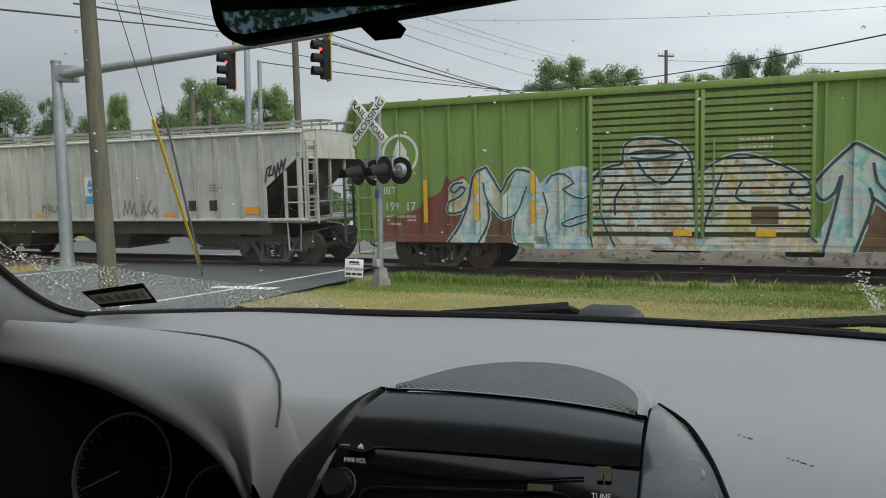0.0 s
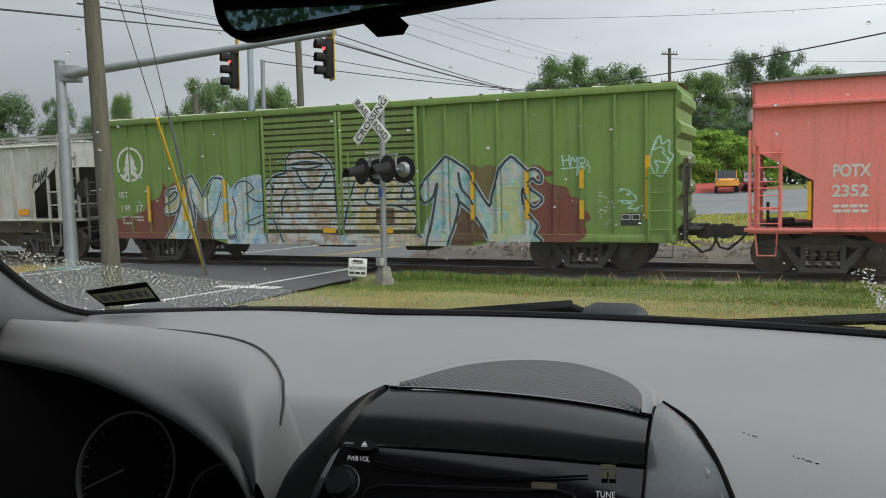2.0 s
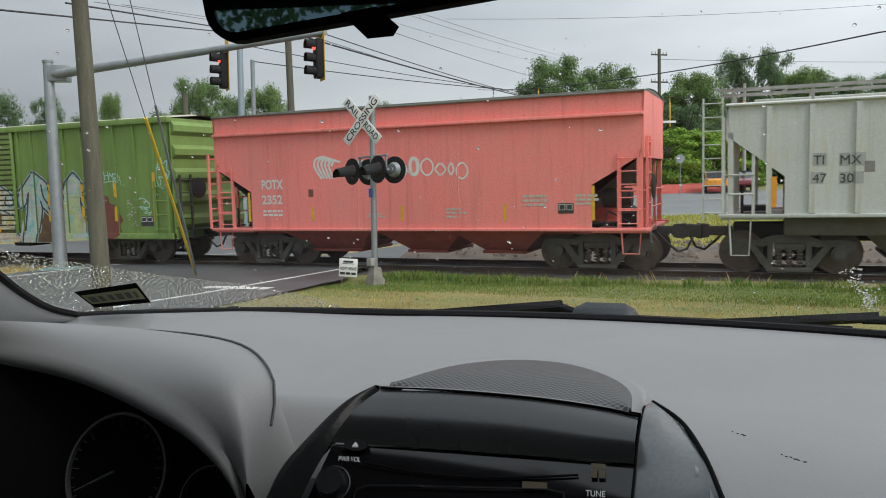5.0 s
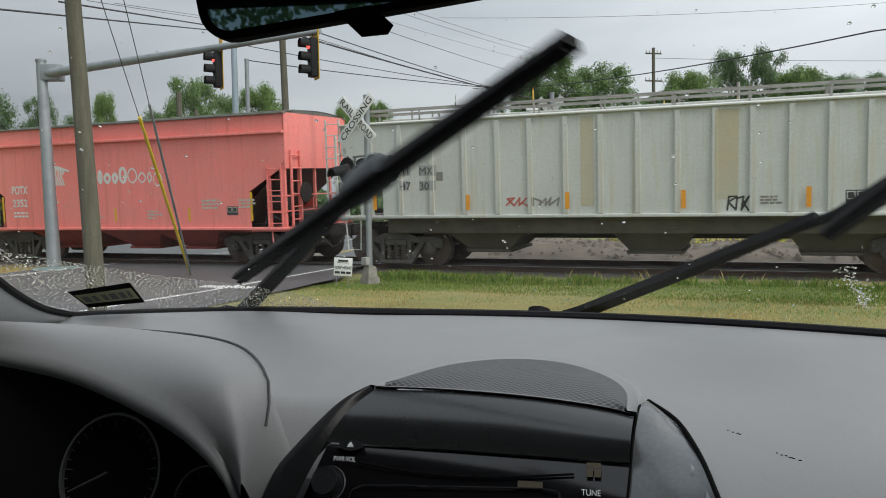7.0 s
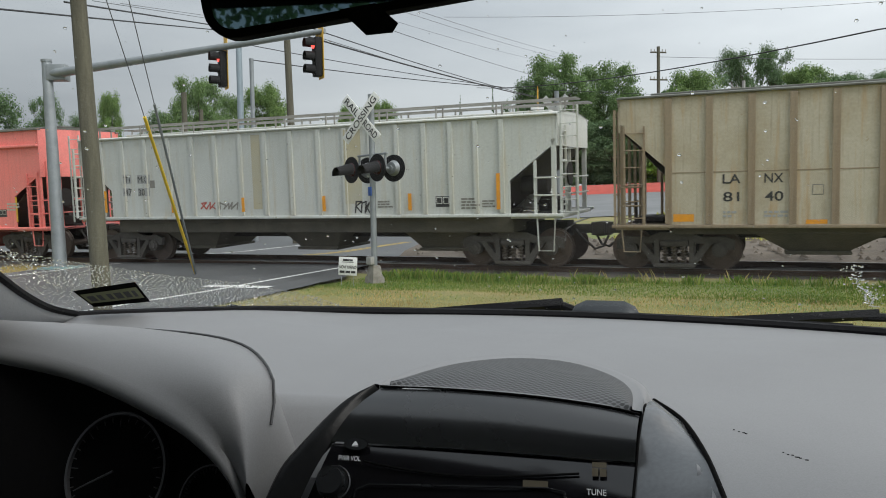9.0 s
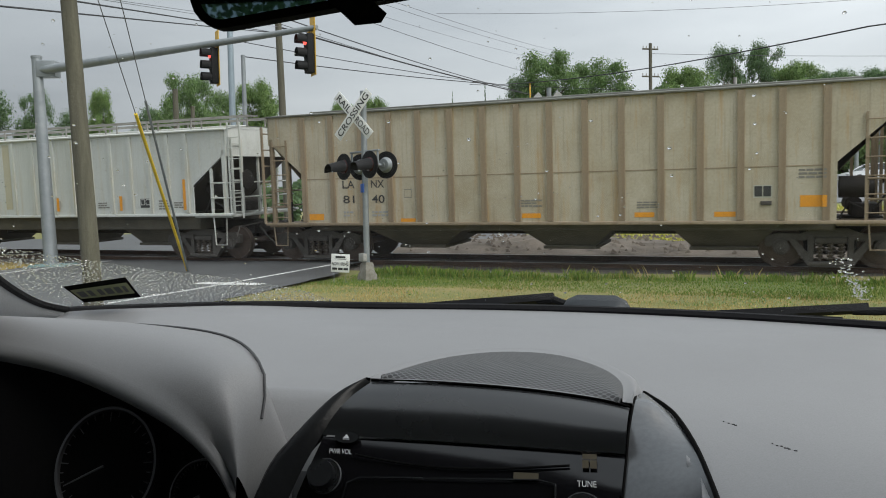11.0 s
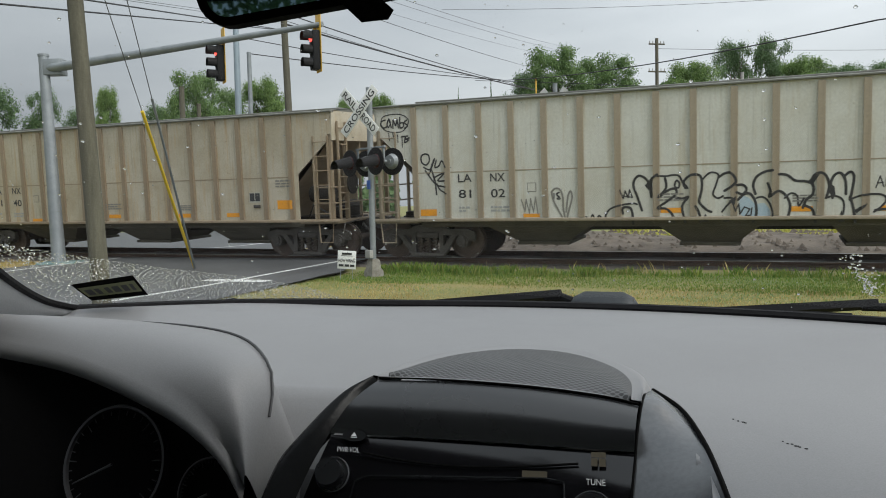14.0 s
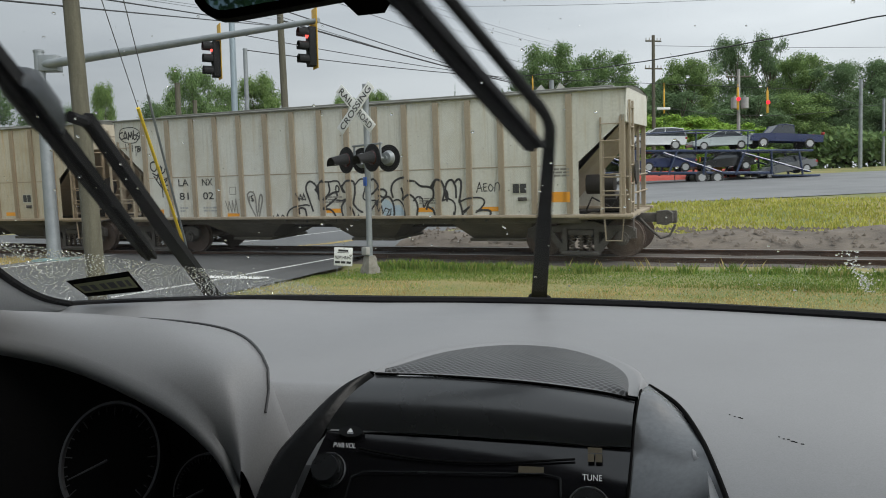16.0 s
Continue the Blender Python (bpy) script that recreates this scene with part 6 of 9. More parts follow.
blades("tall_grass", 11000, verge(-1.70, -0.85, -1.2, 15), 0.09, 0.006, M["grass_mixed"], "uncut green grass along the track", 21)
blades("weed_clumps", 5200, clumped(-1.6, -0.85, -1.0, 15, 0.13, 3), 0.125, 0.011, M["grass_green"], "leafy weeds in clumps along the track", 27)
blades("seed_stalks", 220, clumped(-1.4, -0.8, -0.8, 15, 0.2, 5), 0.17, 0.004, M["grass_dry"], "dry seed stalks standing among the weeds", 28)
blades("lawn_grass", 30000, verge(-3.5, -1.5, -1.3, 13), 0.07, 0.007, M["grass_green"], "short green grass of the verge", 22)
blades("dry_grass", 36000, verge(-7.2, -3.1, -1.3, 11), 0.05, 0.007, M["grass_dry"], "short dry straw-coloured grass of the verge", 23)
blades("mixed_grass", 6000, verge(-4.6, -2.2, -1.3, 12), 0.06, 0.007, M["grass_mixed"], "green tufts mixed into the dry grass", 29)
blades("far_grass", 26000, verge(7.0, 24.5, 2.0, 30), 0.22, 0.03, M["grass_far"], "yellow-green grass on the slope beyond the track", 24)
blades("roadside_weeds", 1700, verge(-1.5, -0.9, -0.9, 2.2), 0.24, 0.02, M["grass_green"], "low leafy weeds beside the signal post", 25)
blades("verge_dry", 5000, verge(-2.6, 0.2, -13.5, -10.7), 0.16, 0.01, M["grass_dry"], "dry grass behind the signal mast", 26)

# ---- trees ----
M["bark"] = material("bark", (0.10, 0.075, 0.055), 0.9, 0, (0.05, 0.04, 0.03), 3, 0.8, 20, 0.6, (1, 1, 0.3))
# leaf tones raised and greyed: haze over the far trees lies in these colours
M["leaf_a"] = leafy("oak_leaves", (0.115, 0.185, 0.08), (0.155, 0.235, 0.095), (0.205, 0.29, 0.115), 0.38)
M["leaf_b"] = leafy("maple_leaves", (0.13, 0.205, 0.08), (0.18, 0.265, 0.095), (0.235, 0.33, 0.115), 0.38)
M["leaf_dark"] = leafy("dark_leaves", (0.10, 0.16, 0.085), (0.135, 0.205, 0.10), (0.175, 0.25, 0.12), 0.38)
M["leaf_bright"] = leafy("bright_leaves", (0.14, 0.27, 0.04), (0.22, 0.36, 0.06), (0.30, 0.44, 0.09))


def tree_parts(seed, mat, lobes, height=12.0, spread=4.6, low=0.25, leaves=11000, size=0.36, cone=False):
    g = random.Random(seed)
    trunk = bmesh.new()
    top = height * 0.72
    bend = [(g.uniform(-0.2, 0.2), g.uniform(-0.2, 0.2)) for _ in range(5)]
    pts = [(bend[k][0] * k, bend[k][1] * k, top * k / 4) for k in range(5)]
    for k in range(4):
        rod(trunk, pts[k], pts[k + 1], 0.30 * (1 - k * 0.2), 9, 0.30 * (1 - (k + 1) * 0.2))
    balls = []
    for i in range(lobes):
        if cone:
            f = (i + 0.5) / lobes
            h = height * (low + (0.98 - low) * f)
            r = spread * (1 - f) * 0.75 + 0.25
            a = g.uniform(0, 6.28)
            balls.append((Vector((math.cos(a) * r * 0.55, math.sin(a) * r * 0.55, h)), r * 0.6, height * 0.035))
            continue
        a = g.uniform(0, 6.28)
        f = g.random() ** 0.85
        h = height * (low + (0.93 - low) * f)
        r = spread * (0.30 + 0.80 * math.sin(math.pi * min(1, 0.16 + 0.72 * f))) * g.uniform(0.30, 1.0)
        c = Vector((math.cos(a) * r * 0.85, math.sin(a) * r * 0.85, h))
        k = g.uniform(0.45, 1.0)
        balls.append((c, 1.45 * k * spread / 4.6, 0.95 * k * height / 12))
        if i % 3 == 0:
            rod(trunk, pts[min(3, 1 + int(f * 3))], c, 0.09, 6, 0.02)
    vs, fs = [], []
    share = [b[1] ** 1.6 for b in balls]
    for i in range(leaves):
        c, r, rz = g.choices(balls, share)[0]
        d = Vector((g.gauss(0, 1), g.gauss(0, 1), g.gauss(0, 1))).normalized() * (g.uniform(0.35, 1.0) if g.random() < 0.8 else g.uniform(0.9, 1.35))
        p = c + Vector((d.x * r, d.y * r, d.z * rz))
        n = (d + Vector((g.uniform(-0.9, 0.9), g.uniform(-0.9, 0.9), g.uniform(-0.1, 1.2)))).normalized()
        u = n.orthogonal().normalized()
        u.rotate(Matrix.Rotation(g.uniform(0, 6.28), 3, n))
        w = n.cross(u)
        k = size * g.uniform(0.5, 1.3)
        b = len(vs)
        vs += [p - u * k * 0.5, p - w * k * 0.32 + n * k * 0.1, p + u * k * 0.55, p + w * k * 0.34 + n * k * 0.08]
        fs.append((b, b + 1, b + 2, b + 3))
    me = bpy.data.meshes.new("crown")
    me.from_pydata([tuple(v) for v in vs], [], fs)
    me.materials.append(mat)
    return mesh_of(trunk, "trunk", M["bark"], 40), me


def make_tree(name, label, meshes):
    t = thing(name, pose(0, 0, -50), label, "tree", "trees along the skyline")
    for nm, me in zip(("trunk", "crown"), meshes):
        o = new(nm, me)
        o.parent = t
    return t


KINDS = [make_tree("tree", "tall broad-leaved tree in full green leaf", tree_parts(1, M["leaf_a"], 95, 12, 4.6, 0.22, 36000, 0.21)),
         make_tree("tree", "round-crowned tree in mid-green leaf", tree_parts(2, M["leaf_b"], 80, 12, 4.4, 0.28, 32000, 0.21)),
         make_tree("tree", "dark dense broad-leaved tree", tree_parts(3, M["leaf_dark"], 90, 12, 4.8, 0.10, 34000, 0.22)),
         make_tree("bush", "bright green bushy tree at the roadside", tree_parts(4, M["leaf_bright"], 60, 12, 5.4, 0.08, 16000, 0.36)),
         make_tree("conifer", "dark green pointed conifer tree", tree_parts(5, M["leaf_dark"], 40, 12, 3.4, 0.12, 7000, 0.28, True))]
USED = [False] * len(KINDS)


def plant(kind, x, y, top, width, turn):
    base = ground_z(x, y)
    m = pose(x, y, base - 0.1, 0, 0, turn)
    k = KINDS[kind]
    if USED[kind]:
        k = copy_thing(k, m)
    else:
        k.matrix_basis = m
        USED[kind] = True
    h = (top - base) / 12.0
    w = width / 9.4
    k.scale = (w, w, h)


for i, (kind, x, y, top, width) in enumerate((
    (2, -38.3, 70.6, 12.9, 7.0), (2, -35.1, 72.6, 13.1, 3.9), (1, -22.4, 55.3, 10.6, 2.2), (2, -30.9, 70.4, 10.9, 4.0), (0, -20.3, 68.7, 14.0, 5.6), (0, -19.2, 75.6, 13.5, 4.4), (1, -16.6, 78.7, 14.8, 6.0),
    (2, -42.0, 70.5, 13.0, 6.0), (2, -27.6, 80.4, 12.6, 4.4), (1, -9.8, 95.4, 14.9, 4.5), (1, -6.0, 100.5, 16.2, 4.7))):
    plant(kind, x, y, top, width, i * 67)
for i, (kind, x, y, top, width) in enumerate((
    (0, 13.4, 86.7, 18.9, 8.6), (0, 20.1, 90.7, 18.6, 9.4), (2, 10.1, 86.4, 16.1, 5.6), (2, 38.5, 100.8, 22.0, 6.6), (2, 43.4, 100.8, 22.3, 6.6), (1, 30.8, 92.6, 17.9, 8.4), (1, 43.7, 92.6, 18.2, 8.4),
    (2, 44.6, 86.5, 16.1, 7.2), (2, 50.8, 90.4, 17.0, 8.2), (0, 55.3, 90.3, 17.2, 9.0))):
    plant(kind, x, y, top, width, i * 53 + 20)
for i, (kind, x, y, top, width) in enumerate((
    (4, 6.9, 90.4, 16.0, 2.0), (4, 3.2, 90.4, 15.2, 1.6), (3, 22.0, 73.2, 9.6, 6.5), (3, 26.4, 75.0, 9.5, 6.5), (2, 32.7, 80.9, 12.0, 9.0), (1, 38.6, 82.8, 12.4, 9.2), (2, 45.4, 85.8, 12.3, 9.0),
    (2, 18.0, 77.2, 10.5, 8.5), (2, 13.0, 77.2, 10.3, 8.5), (2, 50.4, 85.7, 12.8, 9.0), (2, 8.0, 80.0, 9.5, 8.0), (3, 30.5, 77.0, 9.0, 6.0), (2, 56.0, 88.0, 12.0, 9.0), (2, 26.0, 84.0, 13.0, 9.0), (2, 36.0, 88.0, 13.0, 9.0))):
    plant(kind, x, y, top, width, i * 41 + 10)


# ---- woods that close the view behind the single trees ----
def woods(name, x0, x1, y, depth, top, count, size, mat, label, seed):
    g = random.Random(seed)
    vs, fs = [], []
    for i in range(count):
        x = g.uniform(x0, x1)
        h = top * (0.72 + 0.45 * noise.noise((x * 0.16, seed, 0)) + 0.18 * noise.noise((x * 0.6, seed, 4)))
        yy = y + g.uniform(0, depth)
        z = ground_z(x, yy) - 0.5 + h * math.sqrt(g.random())
        p = Vector((x, yy - 1.2 * math.sin(z) * g.random(), z))
        n = Vector((g.uniform(-0.8, 0.8), -1, g.uniform(-0.2, 1.0))).normalized()
        u = n.orthogonal().normalized()
        u.rotate(Matrix.Rotation(g.uniform(0, 6.28), 3, n))
        w = n.cross(u)
        k = size * g.uniform(0.6, 1.4)
        b = len(vs)
        vs += [tuple(p - u * k * 0.5), tuple(p - w * k * 0.33 + n * k * 0.12), tuple(p + u * k * 0.55), tuple(p + w * k * 0.34 + n * k * 0.1)]
        fs.append((b, b + 1, b + 2, b + 3))
    me = bpy.data.meshes.new(name)
    me.from_pydata(vs, [], fs)
    me.materials.append(mat)
    tagged(new(name, me), label, "woods", "", "stuff")


woods("far_woods", -2, 100, 92, 5, 11.5, 26000, 0.75, M["leaf_dark"], "dense green woods along the far highway", 5)
woods("far_woods", 4, 95, 80, 3, 5.5, 12000, 0.6, M["leaf_a"], "undergrowth at the edge of the woods", 6)
woods("far_woods", -90, -4, 88, 5, 6.5, 12000, 0.75, M["leaf_dark"], "low woods behind the crossing", 7)


# out of view behind the car, added to dim the mirror's reflection
woods("far_woods", -70, 80, -48, 5, 16.0, 26000, 0.6, M["leaf_dark"], "unseen green woods added behind, keeping sky out of the mirror", 8)


# ---- signals, poles and wires ----
M["galv"] = material("galvanised_steel", (0.30, 0.32, 0.33), 0.55, 0.5, (0.19, 0.21, 0.22), 2.5, 0.7, 40, 0.1)
M["matt_black"] = material("matt_black_paint", (0.014, 0.014, 0.015), 0.7, 0, (0.022, 0.022, 0.022), 5, 0.6, 50, 0.05, (1, 1, 1), 0.18)
M["sign_white"] = material("sign_white", (0.76, 0.76, 0.74), 0.45, 0, (0.62, 0.62, 0.58), 6, 0.5, 50, 0.02)
M["sign_black"] = material("sign_black", (0.018, 0.018, 0.02), 0.45, 0, (0.03, 0.03, 0.03), 6, 0.5, 50, 0.02)
M["lens_red"] = material("dark_red_lens", (0.045, 0.006, 0.007), 0.25, 0, (0.06, 0.005, 0.005), 9, 0.4, 60, 0.05)
M["lens_lit"] = glow("lit_red_lens", (0.6, 0.02, 0.02), 0.12)
M["signal_red"] = glow("signal_red_light", (1.0, 0.10, 0.08), 1.1)
M["far_red"] = glow("far_red_light", (0.85, 0.012, 0.03), 1.2)
M["signal_yellow"] = material("signal_yellow", (0.62, 0.36, 0.03), 0.5, 0, (0.45, 0.27, 0.05), 4, 0.5, 40, 0.05)
M["wood_pole"] = material("weathered_pole", (0.115, 0.107, 0.076), 0.9, 0, (0.06, 0.056, 0.042), 2.0, 0.8, 30, 0.4, (6, 6, 0.5))
M["concrete"] = material("concrete", (0.36, 0.35, 0.33), 0.85, 0, (0.25, 0.24, 0.22), 4, 0.7, 40, 0.3)
M["old_concrete"] = material("weathered_footing", (0.25, 0.235, 0.20), 0.9, 0, (0.13, 0.115, 0.09), 9, 0.9, 40, 0.5)
M["teal_box"] = material("teal_base_paint", (0.11, 0.20, 0.20), 0.6, 0, (0.24, 0.28, 0.27), 3, 0.7, 40, 0.1)
M["guard_yellow"] = material("yellow_plastic", (0.72, 0.50, 0.03), 0.45, 0, (0.5, 0.36, 0.05), 3, 0.5, 40, 0.03)
M["cable"] = material("black_cable", (0.02, 0.02, 0.022), 0.6, 0, (0.03, 0.03, 0.03), 4, 0.4, 40, 0.0)
M["wire_grey"] = material("grey_wire", (0.14, 0.14, 0.15), 0.5, 0.5, (0.1, 0.1, 0.1), 4, 0.4, 40, 0.0)
M["blue_plate"] = material("blue_plate", (0.03, 0.10, 0.38), 0.5, 0, (0.05, 0.14, 0.4), 4, 0.4, 40, 0.0)


def flat_text(name, text, height, width, mat, parent, at, bold=0.0):
    """Lettering in the x-z plane of its parent, centred at a place."""
    vs, fs = lettering(text, height, 0, 0, width, 1.0, bold)
    w = max(v[0] for v in vs)
    me = bpy.data.meshes.new(name)
    me.from_pydata([(x - w / 2, 0, z - height / 2) for x, z in vs], [], fs)
    me.materials.append(mat)
    o = new(name, me)
    o.parent = parent
    o.matrix_basis = at
    return o


def crossbuck(parent, z, y, words_too=True, shift=(0.0, 0.0), yaw=0.0):
    for sgn, text in ((1, ("CROSSING",)), (-1, ("RAIL", "ROAD"))):
        bm = bmesh.new()
        box(bm, -0.61, 0.61, y - 0.012 - 0.012 * (sgn > 0), y - 0.012 * (sgn > 0), -0.105, 0.105, 0.003)
        b = part("crossbuck_blade", bm, M["sign_white"], parent, "white blade with black letters")
        b.matrix_basis = Matrix.Translation((*shift, z)) @ Matrix.Rotation(radians(yaw), 4, "Z") @ Matrix.Rotation(radians(-46 * sgn), 4, "Y")
        if words_too:
            front = y - 0.016 - 0.012 * (sgn > 0)
            for x, s in ((0.0, text[0]),) if len(text) == 1 else ((-0.33, text[0]), (0.33, text[1])):
                flat_text("lettering", s, 0.135, 1.08 if len(text) == 1 else 0.44, M["sign_black"], b, pose(x, front, 0), 0.01)
    return parent


def flasher(parent, px, pz, py, turned, lit, yaw=0.0, hood=0.30):
    """One flashing light: black disc, hood and lens; turned ones show their back."""
    s = 1 if turned else -1
    x, y, z = 0.0, 0.0, 0.0
    bm = bmesh.new()
    rod(bm, (x, y, z), (x, y + s * 0.015, z), 0.272, 36)
    if not turned:
        rod(bm, (x, y - s * 0.14, z), (x, y, z), 0.10, 20, 0.17)
    disc = part("light_disc", bm, M["matt_black"], parent, "round black backing disc")
    disc.matrix_basis = pose(px, py, pz, 0, 0, yaw)
    if turned:
        bm = bmesh.new()
        rod(bm, (x, y - 0.10, z), (x, y - 0.005, z), 0.12, 20, 0.16)
        rod(bm, (x, y - 0.14, z), (x, y - 0.10, z), 0.05, 14)
        part("light_housing", bm, M["galv"], disc, "silver lamp housing")
    bm = bmesh.new()
    rings = []
    for d, a0 in ((0.0, -0.5), (hood, -0.1)):
        rings.append([(x + 0.14 * math.cos(a), y + s * (0.015 + d), z - 0.25 * d + 0.14 * math.sin(a)) for a in [a0 + (math.pi - 2 * a0) * k / 14 - 0.15 + 0.3 * (k == 14) for k in range(15)]])
    loft(bm, rings)
    part("light_hood", bm, M["matt_black"], disc)
    bm = bmesh.new()
    rod(bm, (x, y + s * 0.015, z), (x, y + s * 0.04, z), 0.15, 24, 0.13)
    part("light_lens", bm, M["lens_lit"] if lit else M["lens_red"], disc, "red lamp lens")


def crossing_signal(m, label):
    sig = thing("crossing_signal", m, label, "crossing signal")
    bm = bmesh.new()
    rod(bm, (0, 0, 0.2), (0, 0, 3.75), 0.062, 16)
    part("post", bm, M["galv"], sig)
    bm = bmesh.new()
    rings = [[(sx * w, sy * w, z) for sx, sy in ((-1, -1), (1, -1), (1, 1), (-1, 1))] for z, w in ((-0.12, 0.15), (0.03, 0.14), (0.09, 0.11), (0.24, 0.095), (0.28, 0.075))]
    loft(bm, rings, True, True)
    part("base", bm, M["old_concrete"], sig, "flared weathered base of the post")
    bm = bmesh.new()
    box(bm, -0.085, 0.085, -0.15, -0.055, 0.30, 0.46, 0.012)
    part("junction_box", bm, M["concrete"], sig, "grey junction box above the base")
    crossbuck(sig, 3.27, -0.07, True, (-0.13, -0.10), 16)
    bm = bmesh.new()
    box(bm, -0.50, 0.50, -0.025, 0.025, 2.51, 2.55, 0.008)
    for x in (-0.45, 0.45):
        rod(bm, (x, 0, 2.24), (x, 0, 2.54), 0.025, 8)
        rod(bm, (x, -0.18, 2.24), (x, 0.14, 2.24), 0.03, 8)
    part("cross_arm", bm, M["galv"], sig)
    for x in (-0.45, 0.45):
        flasher(sig, x, 2.24, -0.20, False, False, 0, 0.38)
        flasher(sig, x, 2.24, 0.20, True, False, 18, 0.16)
    bm = bmesh.new()
    box(bm, -0.05, 0.05, -0.085, -0.06, 1.70, 1.88, 0.004)
    part("plate", bm, M["blue_plate"], sig, "small blue notice plate")
    return sig


crossing_signal(pose(-1.236, 16.155, 0.22, 0, 0, -50), "railroad crossing signal: crossbuck and red flashing lights on a post")

# yard sign on two wire legs
sign = thing("yard_sign", pose(-1.74, 15.57, 0.13, 0, 3.5, -8), "small white job-advert sign on wire legs in the grass", "sign")
bm = bmesh.new()
box(bm, -0.185, 0.185, -0.006, 0.006, 0.22, 0.58, 0.002)
part("panel", bm, M["sign_white"], sign)
bm = bmesh.new()
for x in (-0.12, 0.12):
    rod(bm, (x, 0.008, -0.05), (x, 0.008, 0.4), 0.005, 6)
part("wire_legs", bm, M["galv"], sign)
flat_text("lettering", "NOW HIRING", 0.062, 0.33, M["sign_black"], sign, pose(0, -0.009, 0.385), 0.02)
bm = bmesh.new()
for x0, x1, z0, z1 in ((-0.10, 0.10, 0.50, 0.54), (-0.12, 0.12, 0.475, 0.485), (-0.16, -0.06, 0.265, 0.31), (-0.04, 0.05, 0.265, 0.31), (0.07, 0.16, 0.265, 0.31)):
    box(bm, x0, x1, -0.010, -0.008, z0, z1)
part("printed_bars", bm, M["sign_black"], sign)

# mast arm with two signal heads
mast = thing("traffic_signal_mast", pose(-9.90, 20.96, 0.20), "grey steel mast arm carrying two red traffic lights", "traffic signal")
bm = bmesh.new()
rod(bm, (0, 0, 0), (-0.26, 0.24, 5.5), 0.18, 14, 0.125)
rod(bm, (-0.26, 0.24, 5.5), (-0.262, 0.24, 5.56), 0.14, 14)
part("mast", bm, M["galv"], mast)
bm = bmesh.new()
box(bm, -0.22, 0.28, 0.08, 0.42, 5.0, 5.42, 0.02)
part("arm_joint", bm, M["galv"], mast)
bm = bmesh.new()
rod(bm, (-0.1, 0.2, 5.18), (7.55, -3.15, 5.43), 0.125, 14, 0.06)
part("arm", bm, M["galv"], mast)
bm = bmesh.new()
box(bm, -0.42, 0.55, -0.45, 0.40, -0.22, 0.10, 0.04)
part("base", bm, M["teal_box"], mast, "teal painted footing of the mast")
for x, y, z, k in ((4.86, -1.97, 4.84, 0.83), (7.29, -3.17, 4.86, 0.86)):
    turn = pose(x, y, z, 0, 0, -62)
    bm = bmesh.new()
    box(bm, -0.13, 0.13, 0.0, 0.16, -k / 2, k / 2, 0.02)
    head = part("signal_head", bm, M["matt_black"], mast, "black three-lamp signal head")
    head.matrix_basis = turn
    bm = bmesh.new()
    box(bm, -0.16, 0.16, 0.165, 0.185, -k / 2 - 0.05, k / 2 + 0.42, 0.01)
    part("backing", bm, M["signal_yellow"], head, "yellow bracket behind the signal head")
    for i, mat in enumerate((M["signal_red"], M["matt_black"], M["matt_black"])):
        zc = k / 2 - k * (i + 0.5) / 3
        bm = bmesh.new()
        rod(bm, (0, -0.02, zc), (0, 0.002, zc), 0.105, 18)
        part("lamp", bm, mat, head, "lit red lamp" if i == 0 else "unlit lamp")
        bm = bmesh.new()
        loft(bm, [[((0.12) * math.cos(a), -d, zc + 0.12 * math.sin(a)) for a in [-0.5 + 4.14 * q / 12 for q in range(13)]] for d in (0.0, 0.22)])
        part("visor", bm, M["matt_black"], head)
bm = bmesh.new()
for k in range(2):
    x, y = ((4.86, -1.97), (7.29, -3.17))[k]
    rod(bm, (x + 0.06, y + 0.14, 5.2), (x + 0.06, y + 0.14, 5.38), 0.03, 8)
part("hanger", bm, M["signal_yellow"], mast)


def utility_pole(m, height, r0, r1, label, arms=(), mat="wood_pole", lean=(0, 0)):
    p = thing("utility_pole", m, label, "utility pole")
    bm = bmesh.new()
    n = 7
    for k in range(n):
        a, b = k / n, (k + 1) / n
        rod(bm, (lean[0] * a, lean[1] * a, height * a - 0.3 * (k == 0)), (lean[0] * b, lean[1] * b, height * b), r0 + (r1 - r0) * a, 14, r0 + (r1 - r0) * b)
    part("pole", bm, M[mat], p)
    for z, w, turn in arms:
        bm = bmesh.new()
        c, s = math.cos(turn), math.sin(turn)
        rod(bm, (-w * c, -w * s, z), (w * c, w * s, z), 0.07, 6)
        part("cross_arm", bm, M["wood_pole"], p)
        bm = bmesh.new()
        for k in (-0.92, -0.5, 0.5, 0.92):
            rod(bm, (w * c * k, w * s * k, z), (w * c * k, w * s * k, z + 0.28), 0.05, 8, 0.035)
        part("insulators", bm, M["concrete"], p)
    return p


utility_pole(pose(-4.80, 11.45, 0.0), 9.0, 0.134, 0.088, "weathered wooden utility pole with two guy wires, beside the road", (), "wood_pole", (-0.52, 0.3))
M["pole_blue"] = material("blue_grey_pole", (0.30, 0.36, 0.40), 0.5, 0.3, (0.24, 0.29, 0.32), 2, 0.5, 30, 0.1)
utility_pole(pose(-10.15, 42.3, 0.1), 11.4, 0.19, 0.15, "tall blue-grey steel pole beyond the track", (), "pole_blue")
utility_pole(pose(-9.48, 42.2, 0.1), 9.7, 0.13, 0.11, "short grey steel pole beyond the track", (), "galv")
utility_pole(pose(-6.65, 38.2, 0.1), 11.0, 0.19, 0.15, "brown wooden utility pole beyond the track", (), "wood_pole", (-0.25, 0.1))
utility_pole(pose(-17.15, 55.3, 0.1), 10.0, 0.22, 0.18, "grey wooden pole among the trees", (), "wood_pole")
